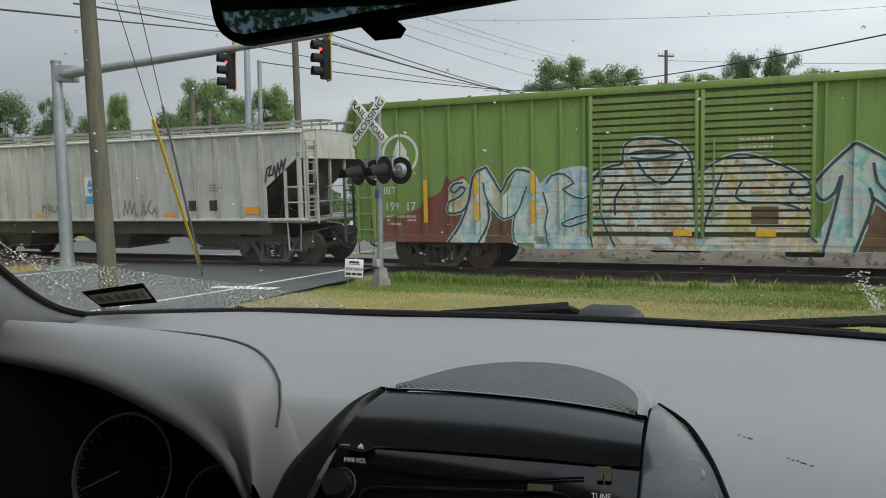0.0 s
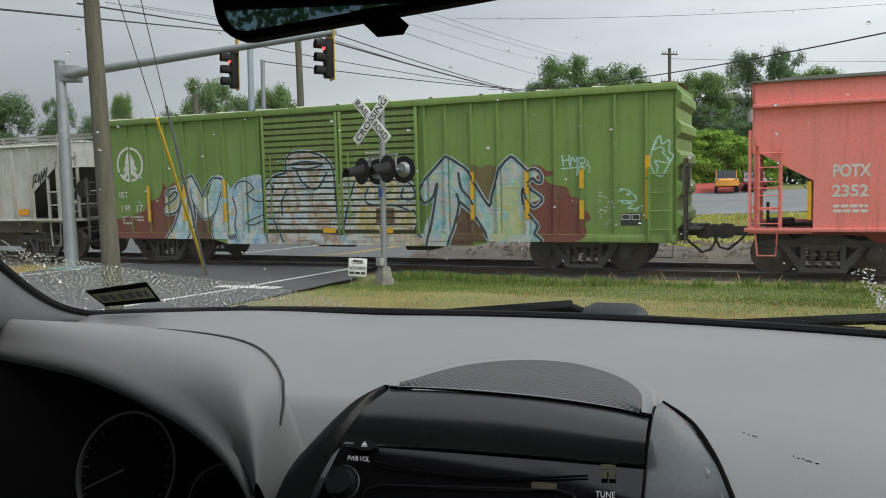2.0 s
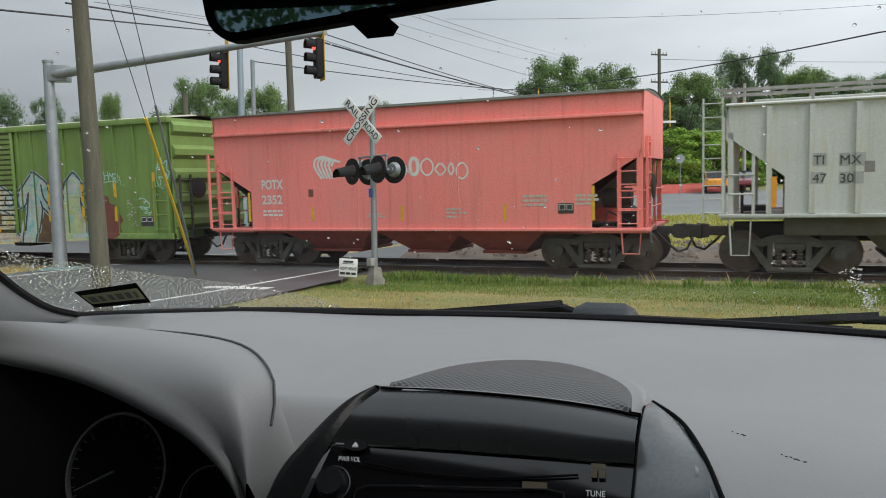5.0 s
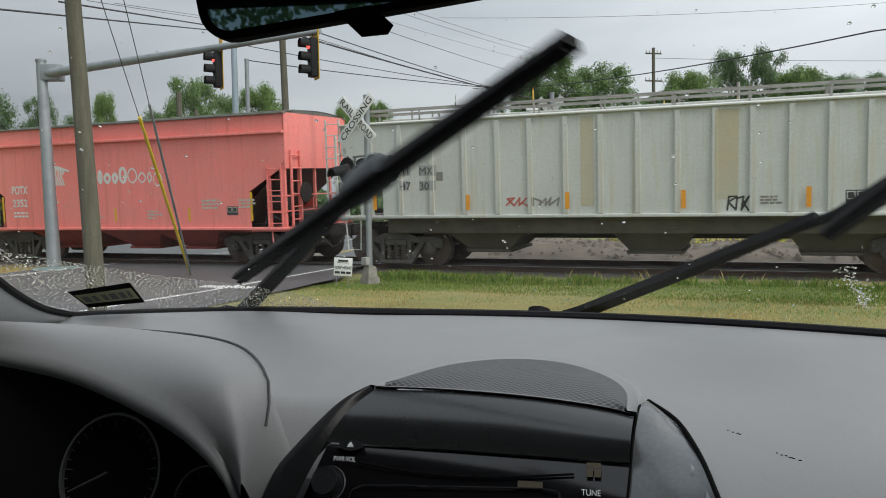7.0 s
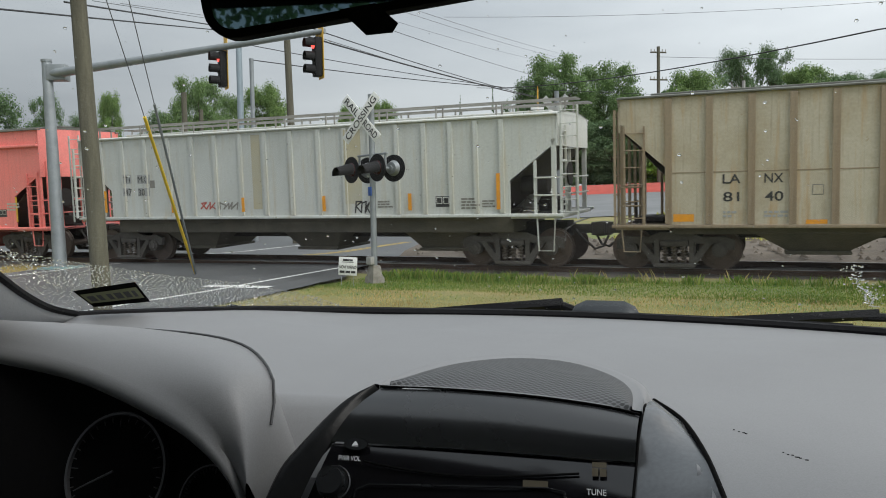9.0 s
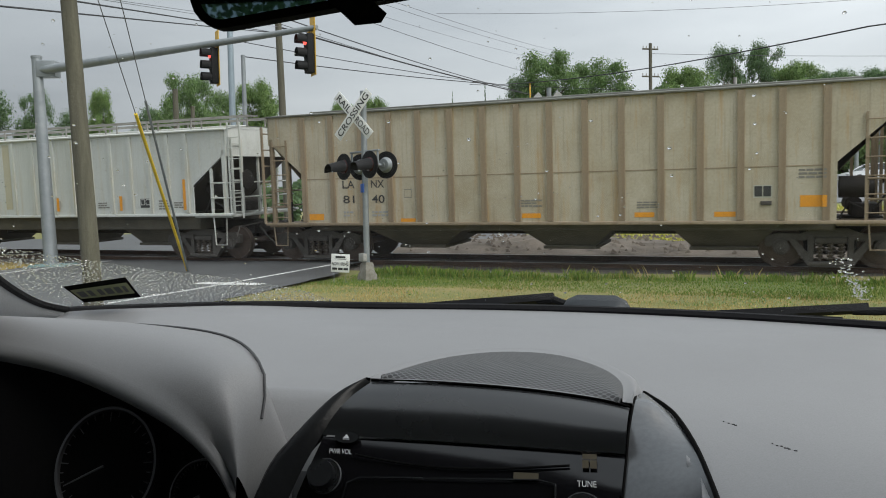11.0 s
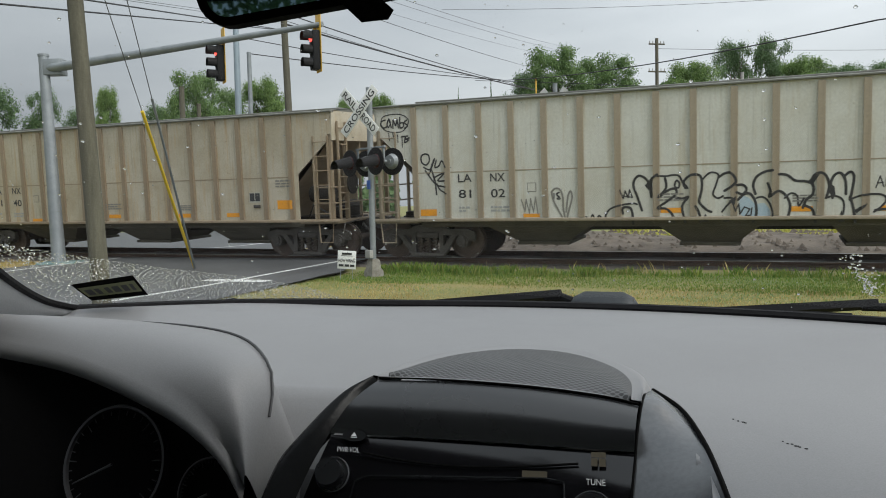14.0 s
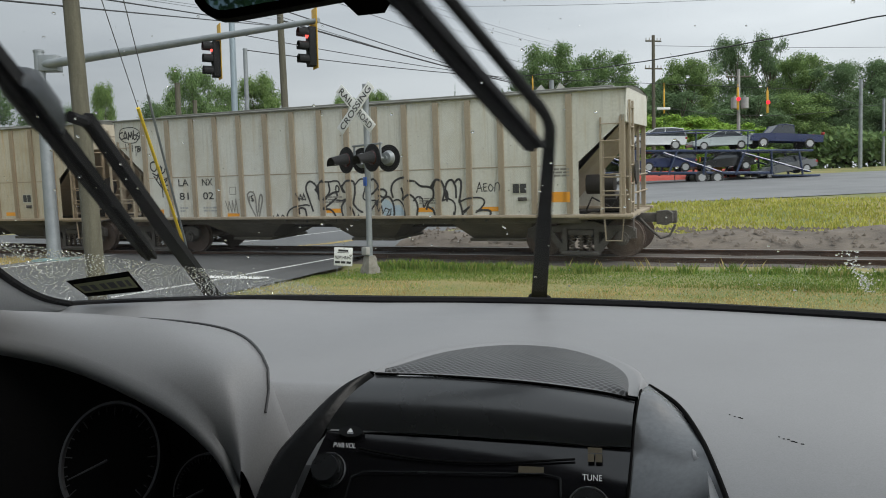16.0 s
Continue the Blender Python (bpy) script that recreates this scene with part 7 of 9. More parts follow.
utility_pole(pose(-16.2, 56.0, 0.1), 8.9, 0.15, 0.14, "short grey wooden pole among the trees", (), "wood_pole")
utility_pole(pose(20.1, 70.4, 3.2), 12.6, 0.17, 0.14, "wooden utility pole with two crossarms before the trees", ((12.1, 0.75, 0.2), (9.7, 0.8, 0.2)), "wood_pole")
utility_pole(pose(25.95, 66.0, 3.0), 9.0, 0.15, 0.13, "grey weathered pole with a transformer and crossarm", ((8.4, 1.1, 0.1),), "concrete")
utility_pole(pose(41.0, 74.7, 3.6), 8.6, 0.20, 0.15, "grey steel pole at the roadside", (), "galv")
utility_pole(pose(46.1, 79.7, 3.8), 7.2, 0.17, 0.13, "grey steel pole at the roadside", (), "galv")
tf = thing("transformer", pose(25.95, 65.75, 9.2), "pair of grey pole-mounted transformer cans", "transformer")
for x in (-0.42, 0.42):
    bm = bmesh.new()
    rod(bm, (x, 0, -0.45), (x, 0, 0.45), 0.3, 16)
    rod(bm, (x, 0, 0.45), (x, 0, 0.6), 0.08, 8)
    part("can", bm, M["concrete"], tf)

# guys with a yellow guard
for i, (a, b, guard) in enumerate((((-5.52, 18.35, 0.12), (-5.39, 13.38, 5.21), True), ((-5.49, 18.25, 0.12), (-4.94, 13.18, 5.15), False))):
    gy = thing("guy_wire", pose(0, 0, 0), "steel guy wire with a yellow plastic guard" if guard else "steel guy wire with a grey sleeve", "guy wire", "guys of the pole")
    a, b = Vector(a), Vector(b)
    bm = bmesh.new()
    rod(bm, a, b + (b - a) * 0.8, 0.008, 6)
    part("wire", bm, M["wire_grey"], gy)
    bm = bmesh.new()
    rod(bm, a, a + (b - a) * (0.655 if guard else 0.70), 0.032 if guard else 0.024, 10)
    part("guard", bm, M["guard_yellow"] if guard else M["galv"], gy, "yellow plastic guard tube" if guard else "")


def wire(a, b, sag, r, mat="cable", label="black cable strung between poles overhead"):
    bm = bmesh.new()
    a, b = Vector(a), Vector(b)
    pts = [a.lerp(b, k / 12) - Vector((0, 0, sag * 4 * (k / 12) * (1 - k / 12))) for k in range(13)]
    path(bm, pts, r, 5)
    single("overhead_wire", bm, M[mat], label, "overhead wire", "overhead wires")


TOP = (-6.87, 38.2, 10.03)
wire((-6.51, 11.0, 4.51), TOP, 0.0, 0.016)
wire((-6.36, 14.0, 5.33), TOP, 0.0, 0.017)
THIN = "thin grey wire strung between poles overhead"
wire((-6.71, 16.0, 5.88), (-6.85, 38.2, 10.32), 0.0, 0.007, "wire_grey", THIN)
wire((-6.16, 16.0, 5.82), (-6.84, 38.2, 10.48), 0.0, 0.006, "wire_grey", THIN)
wire((-6.85, 38.2, 10.32), (14.94, 86.0, 12.89), 0.25, 0.045)
wire((-6.48, 34.0, 9.95), (12.5, 86.0, 13.54), 0.30, 0.026)
wire((-6.84, 38.2, 10.48), (10.67, 86.0, 13.94), 0.30, 0.016)
wire((-9.72, 42.2, 10.54), (5.2, 55.4, 10.1), 0.12, 0.022)
wire((-9.60, 42.2, 9.75), (5.2, 55.4, 10.1), 0.12, 0.026)
wire((-4.26, 40.0, 11.51), (12.82, 88.0, 16.04), 0.20, 0.016)
wire((-4.25, 40.0, 11.92), (12.85, 88.0, 17.83), 0.20, 0.010, "wire_grey", THIN)
wire((-2.84, 40.0, 12.09), (15.35, 88.0, 18.03), 0.20, 0.012, "wire_grey", THIN)
wire((-1.44, 40.0, 11.9), (15.98, 88.0, 18.39), 0.20, 0.012, "wire_grey", THIN)
wire((5.2, 55.4, 10.1), (14.2, 25.2, 7.1), 0.35, 0.026)
wire((14.2, 25.2, 7.1), (16.5, 17.5, 6.4), 0.05, 0.024)
wire((0.7, 40.5, 11.4), (24.0, 40.4, 11.9), 0.25, 0.010, "wire_grey", "thin grey wire strung between poles overhead")
wire((20.2, 70.4, 14.9), (62, 70, 14.4), 0.3, 0.02, "wire_grey", "thin grey wire strung between poles overhead")
wire((3.45, 60.4, 10.9), (10.0, 60.5, 10.6), 0.0, 0.02)
wire((10.0, 60.5, 10.6), (30.0, 60.2, 9.4), 0.0, 0.02)
wire((20.2, 70.4, 9.6), (41.0, 74.7, 9.6), 0.8, 0.02)
wire((30.0, 60.2, 9.4), (46.1, 79.7, 10.4), 0.5, 0.02)

# far traffic signals hung before the trees
for x, y, z, lit in ((23.66, 60.2, 8.8, True), (25.88, 60.1, 8.5, True), (18.05, 60.3, 8.8, False), (8.0, 60.0, 9.75, False)):
    fs = thing("far_traffic_light", pose(x, y, z), "yellow traffic light hung on a span wire, showing red" if lit else "yellow traffic light on a span wire seen edge-on", "traffic signal", "lights on the span wire")
    bm = bmesh.new()
    box(bm, -0.07 if lit else -0.05, 0.07 if lit else 0.05, 0.02, 0.2, -0.75 if lit else -0.9, 0.95, 0.03)
    part("housing", bm, M["signal_yellow"], fs)
    bm = bmesh.new()
    rod(bm, (0, 0.11, 0.9), (0, 0.11, 1.42 if x in (18.05,) else 1.18), 0.03, 6)
    part("hanger", bm, M["signal_yellow"], fs)
    if lit:
        bm = bmesh.new()
        rod(bm, (0, -0.06, 0.05), (0, 0.0, 0.05), 0.15, 18)
        part("lamp", bm, M["far_red"], fs, "lit red lamp")
    else:
        bm = bmesh.new()
        box(bm, -0.55, 0.45, 0.0, 0.1, -0.62, -0.45, 0.02)
        part("arm_sign", bm, M["sign_white"], fs)

# the far crossing signal beyond the track, with a yellow cased bell
far_sig = thing("crossing_signal", TRACK @ pose(0.55, 7.2, 0.1, 0, 0, -10), "railroad crossing signal beyond the track, seen from behind", "crossing signal")
bm = bmesh.new()
rod(bm, (0.55, 0, 0), (0.55, 0, 4.7), 0.07, 14)
part("post", bm, M["galv"], far_sig)
bm = bmesh.new()
for sg in (1, -1):
    r = Matrix.Rotation(radians(52 * sg), 4, "Y")
    q = [r @ Vector((x, 0, z)) + Vector((0.55, -0.09 - 0.02 * sg, 4.05)) for x, z in ((-0.61, -0.105), (0.61, -0.105), (0.61, 0.105), (-0.61, 0.105))]
    f = bm.faces.new([bm.verts.new(v) for v in q])
    bmesh.ops.extrude_face_region(bm, geom=[f])
part("crossbuck", bm, M["sign_white"], far_sig, "white crossbuck")
for x in (0.2, 1.0):
    flasher(far_sig, x, 2.95, -0.08, True, False)
M["orange_board"] = material("orange_board", (0.78, 0.17, 0.03), 0.5, 0, (0.7, 0.2, 0.06), 4, 0.4, 30, 0.02)
bm = bmesh.new()
slab(bm, [(-0.35, 3.75), (0.0, 3.70), (0.28, 2.25), (0.02, 2.22)], -0.02, 0.02)
part("gate_board", bm, M["orange_board"], far_sig, "orange and white striped board")
bm = bmesh.new()
slab(bm, [(-0.28, 3.5), (-0.08, 3.45), (0.1, 2.8), (-0.05, 2.85)], -0.03, -0.022)
part("gate_stripe", bm, M["sign_white"], far_sig)
rs = thing("road_sign", pose(19.8, 63.5, ground_z(19.8, 63.5)), "round-topped road sign on a thin post, seen from behind", "road sign")
bm = bmesh.new()
rod(bm, (0, 0, 0), (0, 0, 2.6), 0.035, 8)
part("post", bm, M["galv"], rs)
bm = bmesh.new()
rod(bm, (0, -0.02, 2.9), (0, 0.02, 2.9), 0.36, 20)
part("plate", bm, M["galv"], rs)

# ---- vehicles on the far highway ----
M["glass_dark"] = material("dark_car_glass", (0.02, 0.025, 0.03), 0.08, 0, (0.03, 0.035, 0.04), 2, 0.3, 10, 0.0, (1, 1, 1), 0.8)
M["tyre"] = material("tyre_rubber", (0.018, 0.018, 0.018), 0.85, 0, (0.03, 0.03, 0.03), 6, 0.5, 40, 0.1)
M["alloy"] = material("alloy_rim", (0.5, 0.5, 0.5), 0.35, 0.8, (0.35, 0.35, 0.35), 6, 0.4, 40, 0.0)
M["tail"] = material("tail_lens", (0.35, 0.02, 0.02), 0.3, 0, (0.25, 0.02, 0.02), 6, 0.4, 40, 0.0)


def car_paint(name, c):
    return material(name, c, 0.30, 0.15, tuple(v * 0.85 for v in c), 1.5, 0.4, 20, 0.0, (1, 1, 1), 0.5, 0, 0.6)


PAINTS = {k: car_paint("car_" + k, c) for k, c in (("white", (0.75, 0.76, 0.77)), ("silver", (0.42, 0.47, 0.47)), ("navy", (0.015, 0.025, 0.085)), ("black", (0.012, 0.012, 0.014)), ("grey", (0.16, 0.165, 0.17)),
                                                   ("orange", (0.70, 0.28, 0.015)), ("maroon", (0.16, 0.012, 0.018)), ("blue", (0.016, 0.030, 0.075)))}
SHAPES = {
    "sedan": ([(-2.3, 0.35), (-2.36, 0.62), (-2.25, 0.92), (-1.5, 1.0), (0.75, 0.98), (1.6, 0.88), (2.2, 0.72), (2.32, 0.5), (2.25, 0.33)], [(-1.7, 0.97), (-1.0, 1.40), (-0.3, 1.47), (0.35, 1.38), (1.15, 0.95)], 1.45),
    "suv": ([(-2.25, 0.4), (-2.32, 0.8), (-2.28, 1.05), (0.8, 1.08), (1.75, 0.98), (2.25, 0.8), (2.32, 0.55), (2.25, 0.4)], [(-2.25, 1.04), (-2.05, 1.62), (-1.2, 1.70), (0.1, 1.66), (0.95, 1.05)], 1.42),
    "pickup": ([(-2.85, 0.5), (-2.9, 1.05), (-0.75, 1.10), (1.3, 1.12), (2.5, 1.06), (2.82, 0.8), (2.85, 0.5)], [(-0.65, 1.08), (-0.55, 1.75), (0.1, 1.82), (0.65, 1.76), (1.25, 1.10)], 1.8),
    "jeep": ([(-1.9, 0.5), (-1.95, 1.1), (0.6, 1.12), (1.6, 1.1), (1.8, 0.95), (1.85, 0.5)], [(-1.9, 1.08), (-1.85, 1.78), (-0.5, 1.82), (0.45, 1.78), (0.62, 1.10)], 1.2),
}


def vehicle(shape, paint, m, label, name="car", category="car", group=""):
    lower, upper, base = SHAPES[shape]
    v = thing(name, m, label, category, group)
    bm = bmesh.new()
    hw = 0.88 if shape != "pickup" else 0.98
    rings = [[(x, y * k, z) for x, z in lower] for y, k in ((-hw, 0.93), (-hw, 1.0), (hw, 1.0), (hw, 0.93))]
    rings[0] = [(x * 0.985, y, z - 0.03) for x, y, z in rings[0]]
    rings[3] = [(x * 0.985, y, z - 0.03) for x, y, z in rings[3]]
    loft(bm, [[(x * s, y, z) for x, z in lower] for y, s in ((-hw, 0.98), (-hw + 0.06, 1.0), (hw - 0.06, 1.0), (hw, 0.98))])
    for y in (-hw, hw):
        bm.faces.new([bm.verts.new((x * 0.98, y, z)) for x, z in lower])
    part("body", bm, PAINTS[paint], v)
    bm = bmesh.new()
    loft(bm, [[(x, y, z) for x, z in upper] for y in (-hw + 0.14, hw - 0.14)])
    for s in (-1, 1):
        bm.faces.new([bm.verts.new((x, s * (hw - 0.14 + 0.10 * (z < 1.2)), z)) for x, z in upper])
    part("windows", bm, M["glass_dark"], v, "dark window glass")
    bm = bmesh.new()
    top = upper[1:-1]
    loft(bm, [[(x, y, z + 0.015) for x, z in top] for y in (-hw + 0.13, hw - 0.13)])
    for s in (-1, 1):
        y = s * (hw - 0.125)
        for (xa, za), (xb, zb) in ((upper[0], upper[1]), (upper[-2], upper[-1]), (((upper[0][0] + upper[-1][0]) / 2, upper[0][1]), ((upper[0][0] + upper[-1][0]) / 2, upper[2][1]))):
            rod(bm, (xa, y, za), (xb, y, zb), 0.035, 6)
        rod(bm, (upper[1][0], y, upper[1][1]), (upper[2][0], y, upper[2][1]), 0.035, 6)
        rod(bm, (upper[2][0], y, upper[2][1]), (upper[3][0], y, upper[3][1]), 0.035, 6)
    part("roof", bm, PAINTS[paint], v)
    r = 0.33 if shape in ("sedan",) else 0.38
    for x in (-base, base):
        for s in (-1, 1):
            bm = bmesh.new()
            rod(bm, (x, s * (hw - 0.2), r), (x, s * (hw + 0.005), r), r, 20)
            w = part("wheel", bm, M["tyre"], v)
            bm = bmesh.new()
            rod(bm, (x, s * (hw - 0.02), r), (x, s * (hw + 0.018), r), r * 0.66, 14)
            part("rim", bm, M["alloy"], w, "alloy rim")
    for s in (-1, 1):
        bm = bmesh.new()
        xt = lower[1][0]
        box(bm, xt - 0.02, xt + 0.15, s * (hw - 0.16) - 0.12, s * (hw - 0.16) + 0.165, lower[1][1] + 0.02, lower[1][1] + 0.2, 0.02)
        part("tail_light", bm, M["tail"], v)
        bm = bmesh.new()
        xf = lower[-2][0]
        box(bm, xf - 0.16, xf + 0.01, s * (hw - 0.16) - 0.14, s * (hw - 0.16) + 0.14, lower[-3][1] - 0.1, lower[-3][1] - 0.0, 0.02)
        part("headlight", bm, M["alloy"], v)
    return v


TRAFFIC = []     # vehicle, place at a time, speed along x


def on_road(x, y):
    return ground_z(x, y) + 0.04


def drive(v, t0, x0, y, speed):
    TRAFFIC.append((v, t0, x0, y, speed))


drive(vehicle("sedan", "white", pose(0, 0, 0), "white sedan driving on the far highway"), 1.5, 26.4, 52.0, 20.0)
drive(vehicle("sedan", "black", pose(0, 0, 0), "black sedan driving on the far highway"), 1.6, 23.5, 52.0, 20.0)
drive(vehicle("sedan", "silver", pose(0, 0, 0), "silver sedan driving on the far highway"), 2.5, 15.5, 52.0, 18.0)
drive(vehicle("pickup", "white", pose(0, 0, 0), "white pickup truck driving on the far highway", "pickup_truck", "truck"), 8.1, 22.6, 52.0, 20.0)
drive(vehicle("sedan", "white", pose(0, 0, 0), "white sedan driving on the far highway"), 11.5, 23.8, 58.0, -18.5)
drive(vehicle("sedan", "maroon", pose(0, 0, 0), "dark red sedan driving on the far highway"), 13.3, 4.6, 52.0, 18.0)
vehicle("jeep", "orange", pose(22.9, 64.2, on_road(22.9, 64.2), 0, 0, -108), "orange off-road car waiting at the far junction", "car", "car")
vehicle("suv", "maroon", pose(25.6, 65.4, on_road(25.6, 65.4), 0, 0, -108), "dark red car waiting behind an orange car", "car", "car")


def carrier():
    c = thing("car_carrier", pose(0, 0, 0), "blue car-carrier truck loaded with cars on two decks", "truck")
    steel = PAINTS["blue"]
    bm = bmesh.new()
    box(bm, -9.5, 4.0, -1.2, 1.2, 0.75, 0.95, 0.03)
    box(bm, -13.2, -9.5, -1.15, 1.15, 0.55, 0.70, 0.03)
    part("lower_deck", bm, steel, c)
    bm = bmesh.new()
    box(bm, -12.6, 9.0, -1.22, -1.05, 2.45, 2.62, 0.02)
    box(bm, -12.6, 9.0, 1.05, 1.22, 2.45, 2.62, 0.02)
    for k in range(20):
        box(bm, -12.5 + k * 1.1, -12.3 + k * 1.1, -1.1, 1.1, 2.50, 2.58)
    part("upper_deck", bm, steel, c)
    for x in (-11.8, -9.4, -6.6, -4.1, -1.4, 1.2, 3.6):
        for y in (-1.2, 1.2):
            bm = bmesh.new()
            rod(bm, (x, y, 0.7), (x + random.Random(int(x * 10)).uniform(-0.8, 0.8), y, 2.5), 0.09, 8)
            part("strut", bm, steel, c)
    bm = bmesh.new()
    for x0, x1 in ((-12.4, -7.0), (-5.5, -1.0), (0.0, 4.0)):
        rod(bm, (x0, -1.2, 0.9), (x1, -1.2, 2.4), 0.07, 8)
        rod(bm, (x0, 1.2, 0.9), (x1, 1.2, 2.4), 0.07, 8)
    part("ramp_rail", bm, steel, c)
    bm = bmesh.new()
    for y in (-1.2, 1.2):
        path(bm, [(-8.0, y, 4.05), (-3.5, y, 4.1), (1.0, y, 3.8)], 0.06, 8)
        for x in (-7.5, -3.5, 0.6):
            rod(bm, (x, y, 2.5), (x, y, 4.0), 0.06, 8)
    part("top_rail", bm, steel, c)
    bm = bmesh.new()
    rings = [[(x, y, z) for y, z in ((-1.2, 0.5), (-1.22, 1.6), (-1.1, 2.4), (1.1, 2.4), (1.22, 1.6), (1.2, 0.5))] for x in (4.6, 6.6)]
    loft(bm, rings, True, True)
    box(bm, 6.6, 9.0, -1.0, 1.0, 0.5, 1.65, 0.12)
    part("cab", bm, steel, c, "blue tractor cab")
    bm = bmesh.new()
    box(bm, 5.0, 6.3, -1.235, -1.2, 1.5, 2.2)
    box(bm, 6.6, 6.63, -1.0, 1.0, 1.65, 2.25)
    part("cab_window", bm, M["glass_dark"], c)
    for x in (-5.2, -4.0, 2.6, 3.8, 7.9):
        for y in (-1.05, 1.05):
            bm = bmesh.new()
            rod(bm, (x, y - 0.17, 0.5), (x, y + 0.17, 0.5), 0.5, 22)
            w = part("wheel", bm, M["tyre"], c)
            bm = bmesh.new()
            rod(bm, (x, y - 0.18, 0.5), (x, y + 0.18, 0.5), 0.28, 16)
            part("rim", bm, M["alloy"], w)
    return c


CARRIER = carrier()
LOADED = [(vehicle("pickup", "navy", pose(0, 0, 0), "navy blue pickup truck carried on the upper deck", "pickup_truck", "truck"), -10.6, 2.75, 0, -1.5), (vehicle("sedan", "silver", pose(0, 0, 0), "silver-green sedan carried on the upper deck"), -5.7, 2.64, 0, 2),
          (vehicle("suv", "white", pose(0, 0, 0), "white car carried on the upper deck"), -0.6, 2.64, 0, 0), (vehicle("suv", "white", pose(0, 0, 0), "silver-white wagon carried on the upper deck"), 4.6, 2.7, 0, 0),
          (vehicle("sedan", "grey", pose(0, 0, 0), "grey sedan carried low at the tail"), -10.9, 0.62, 0, 10), (vehicle("sedan", "black", pose(0, 0, 0), "dark car carried on the lower deck"), -6.1, 1.0, 0, 4),
          (vehicle("suv", "navy", pose(0, 0, 0), "dark blue car carried on the lower deck"), -1.4, 0.95, 0, 0)]

# ---- a white house beyond the crossing ----
house = thing("house", pose(4.2, 60.0, 0.4, 0, 0, 15), "white clapboard house with a dark pitched roof behind the crossing", "house")
M["siding"] = material("white_siding", (0.72, 0.72, 0.70), 0.7, 0, (0.6, 0.6, 0.58), 2, 0.5, 20, 0.1, (0.2, 0.2, 12))
M["shingle"] = material("dark_shingle", (0.07, 0.07, 0.075), 0.9, 0, (0.11, 0.105, 0.10), 3, 0.6, 25, 0.4)
bm = bmesh.new()
slab(bm, [(-3.6, 0), (3.6, 0), (3.6, 3.2), (0, 5.2), (-3.6, 3.2)], -4, 4)
part("wall", bm, M["siding"], house)
bm = bmesh.new()
for s in (-1, 1):
    slab(bm, [(s * 4.0, 2.95), (0, 5.2), (0, 5.4), (s * 4.0, 3.15)], -4.3, 4.3)
part("roof", bm, M["shingle"], house)
for x, z in ((-2.2, 1.0), (0.2, 1.0), (2.2, 1.0)):
    bm = bmesh.new()
    box(bm, x - 0.5, x + 0.5, -4.06, -4.0, z, z + 1.4, 0.01)
    w = part("window", bm, M["sign_white"], house)
    bm = bmesh.new()
    box(bm, x - 0.42, x + 0.42, -4.075, -4.055, z + 0.08, z + 1.32)
    part("pane", bm, M["glass_dark"], w)


# ---- inside the car: its own frame, y ahead, the windscreen base curved ----
CAR = pose(-0.158, 0.049, 0, 0, 0, -17.2)
RAKE = radians(27.5)
M["vinyl"] = material("grey_vinyl", (0.190, 0.192, 0.196), 0.50, 0, (0.165, 0.166, 0.169), 2.2, 0.6, 700, 0.035, (1, 1, 1), 0.5)
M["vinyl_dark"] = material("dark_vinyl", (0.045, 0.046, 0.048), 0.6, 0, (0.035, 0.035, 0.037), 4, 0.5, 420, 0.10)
M["pillar_trim"] = material("pillar_trim", (0.20, 0.205, 0.21), 0.65, 0, (0.17, 0.175, 0.18), 4, 0.5, 300, 0.08)
M["cavity"] = material("plastic_and_recess_black", (0.004, 0.004, 0.004), 0.9, 0, (0.006, 0.006, 0.006), 5, 0.5, 200, 0.05, (1, 1, 1), 0.04)
M["satin_panel"] = material("satin_charcoal", (0.012, 0.013, 0.014), 0.26, 0, (0.015, 0.016, 0.017), 6, 0.5, 120, 0.0, (1, 1, 1), 0.55)
M["piano"] = material("piano_black", (0.005, 0.005, 0.006), 0.12, 0, (0.006, 0.006, 0.007), 6, 0.5, 120, 0.0, (1, 1, 1), 0.4)
M["silver_trim"] = material("silver_grey_trim", (0.12, 0.126, 0.132), 0.24, 0.35, (0.09, 0.095, 0.10), 7, 0.6, 200, 0.03)
M["trim_black"] = material("trim_black", (0.010, 0.0105, 0.011), 0.25, 0, (0.012, 0.012, 0.012), 9, 0.6, 160, 0.03, (1, 1, 1), 0.07)
M["rubber"] = material("black_rubber", (0.007, 0.007, 0.008), 0.7, 0, (0.012, 0.012, 0.012), 8, 0.5, 100, 0.1, (1, 1, 1), 0.12)
M["clip_grey"] = material("dark_clip_plastic", (0.020, 0.024, 0.028), 0.45, 0, (0.03, 0.034, 0.038), 12, 0.5, 100, 0.05, (1, 1, 1), 0.35)
M["print"] = material("pale_print", (0.62, 0.63, 0.64), 0.6, 0, (0.5, 0.5, 0.5), 8, 0.3, 100, 0.0)
M["gauge_print"] = material("dim_gauge_print", (0.022, 0.022, 0.025), 0.6, 0, (0.1, 0.1, 0.1), 8, 0.3, 100, 0.0)
M["headliner"] = material("grey_headliner", (0.13, 0.13, 0.13), 0.9, 0, (0.10, 0.10, 0.10), 3, 0.5, 200, 0.2)
M["sticker_olive"] = material("olive_sticker", (0.21, 0.22, 0.11), 0.7, 0, (0.15, 0.16, 0.09), 20, 0.6, 200, 0.0)


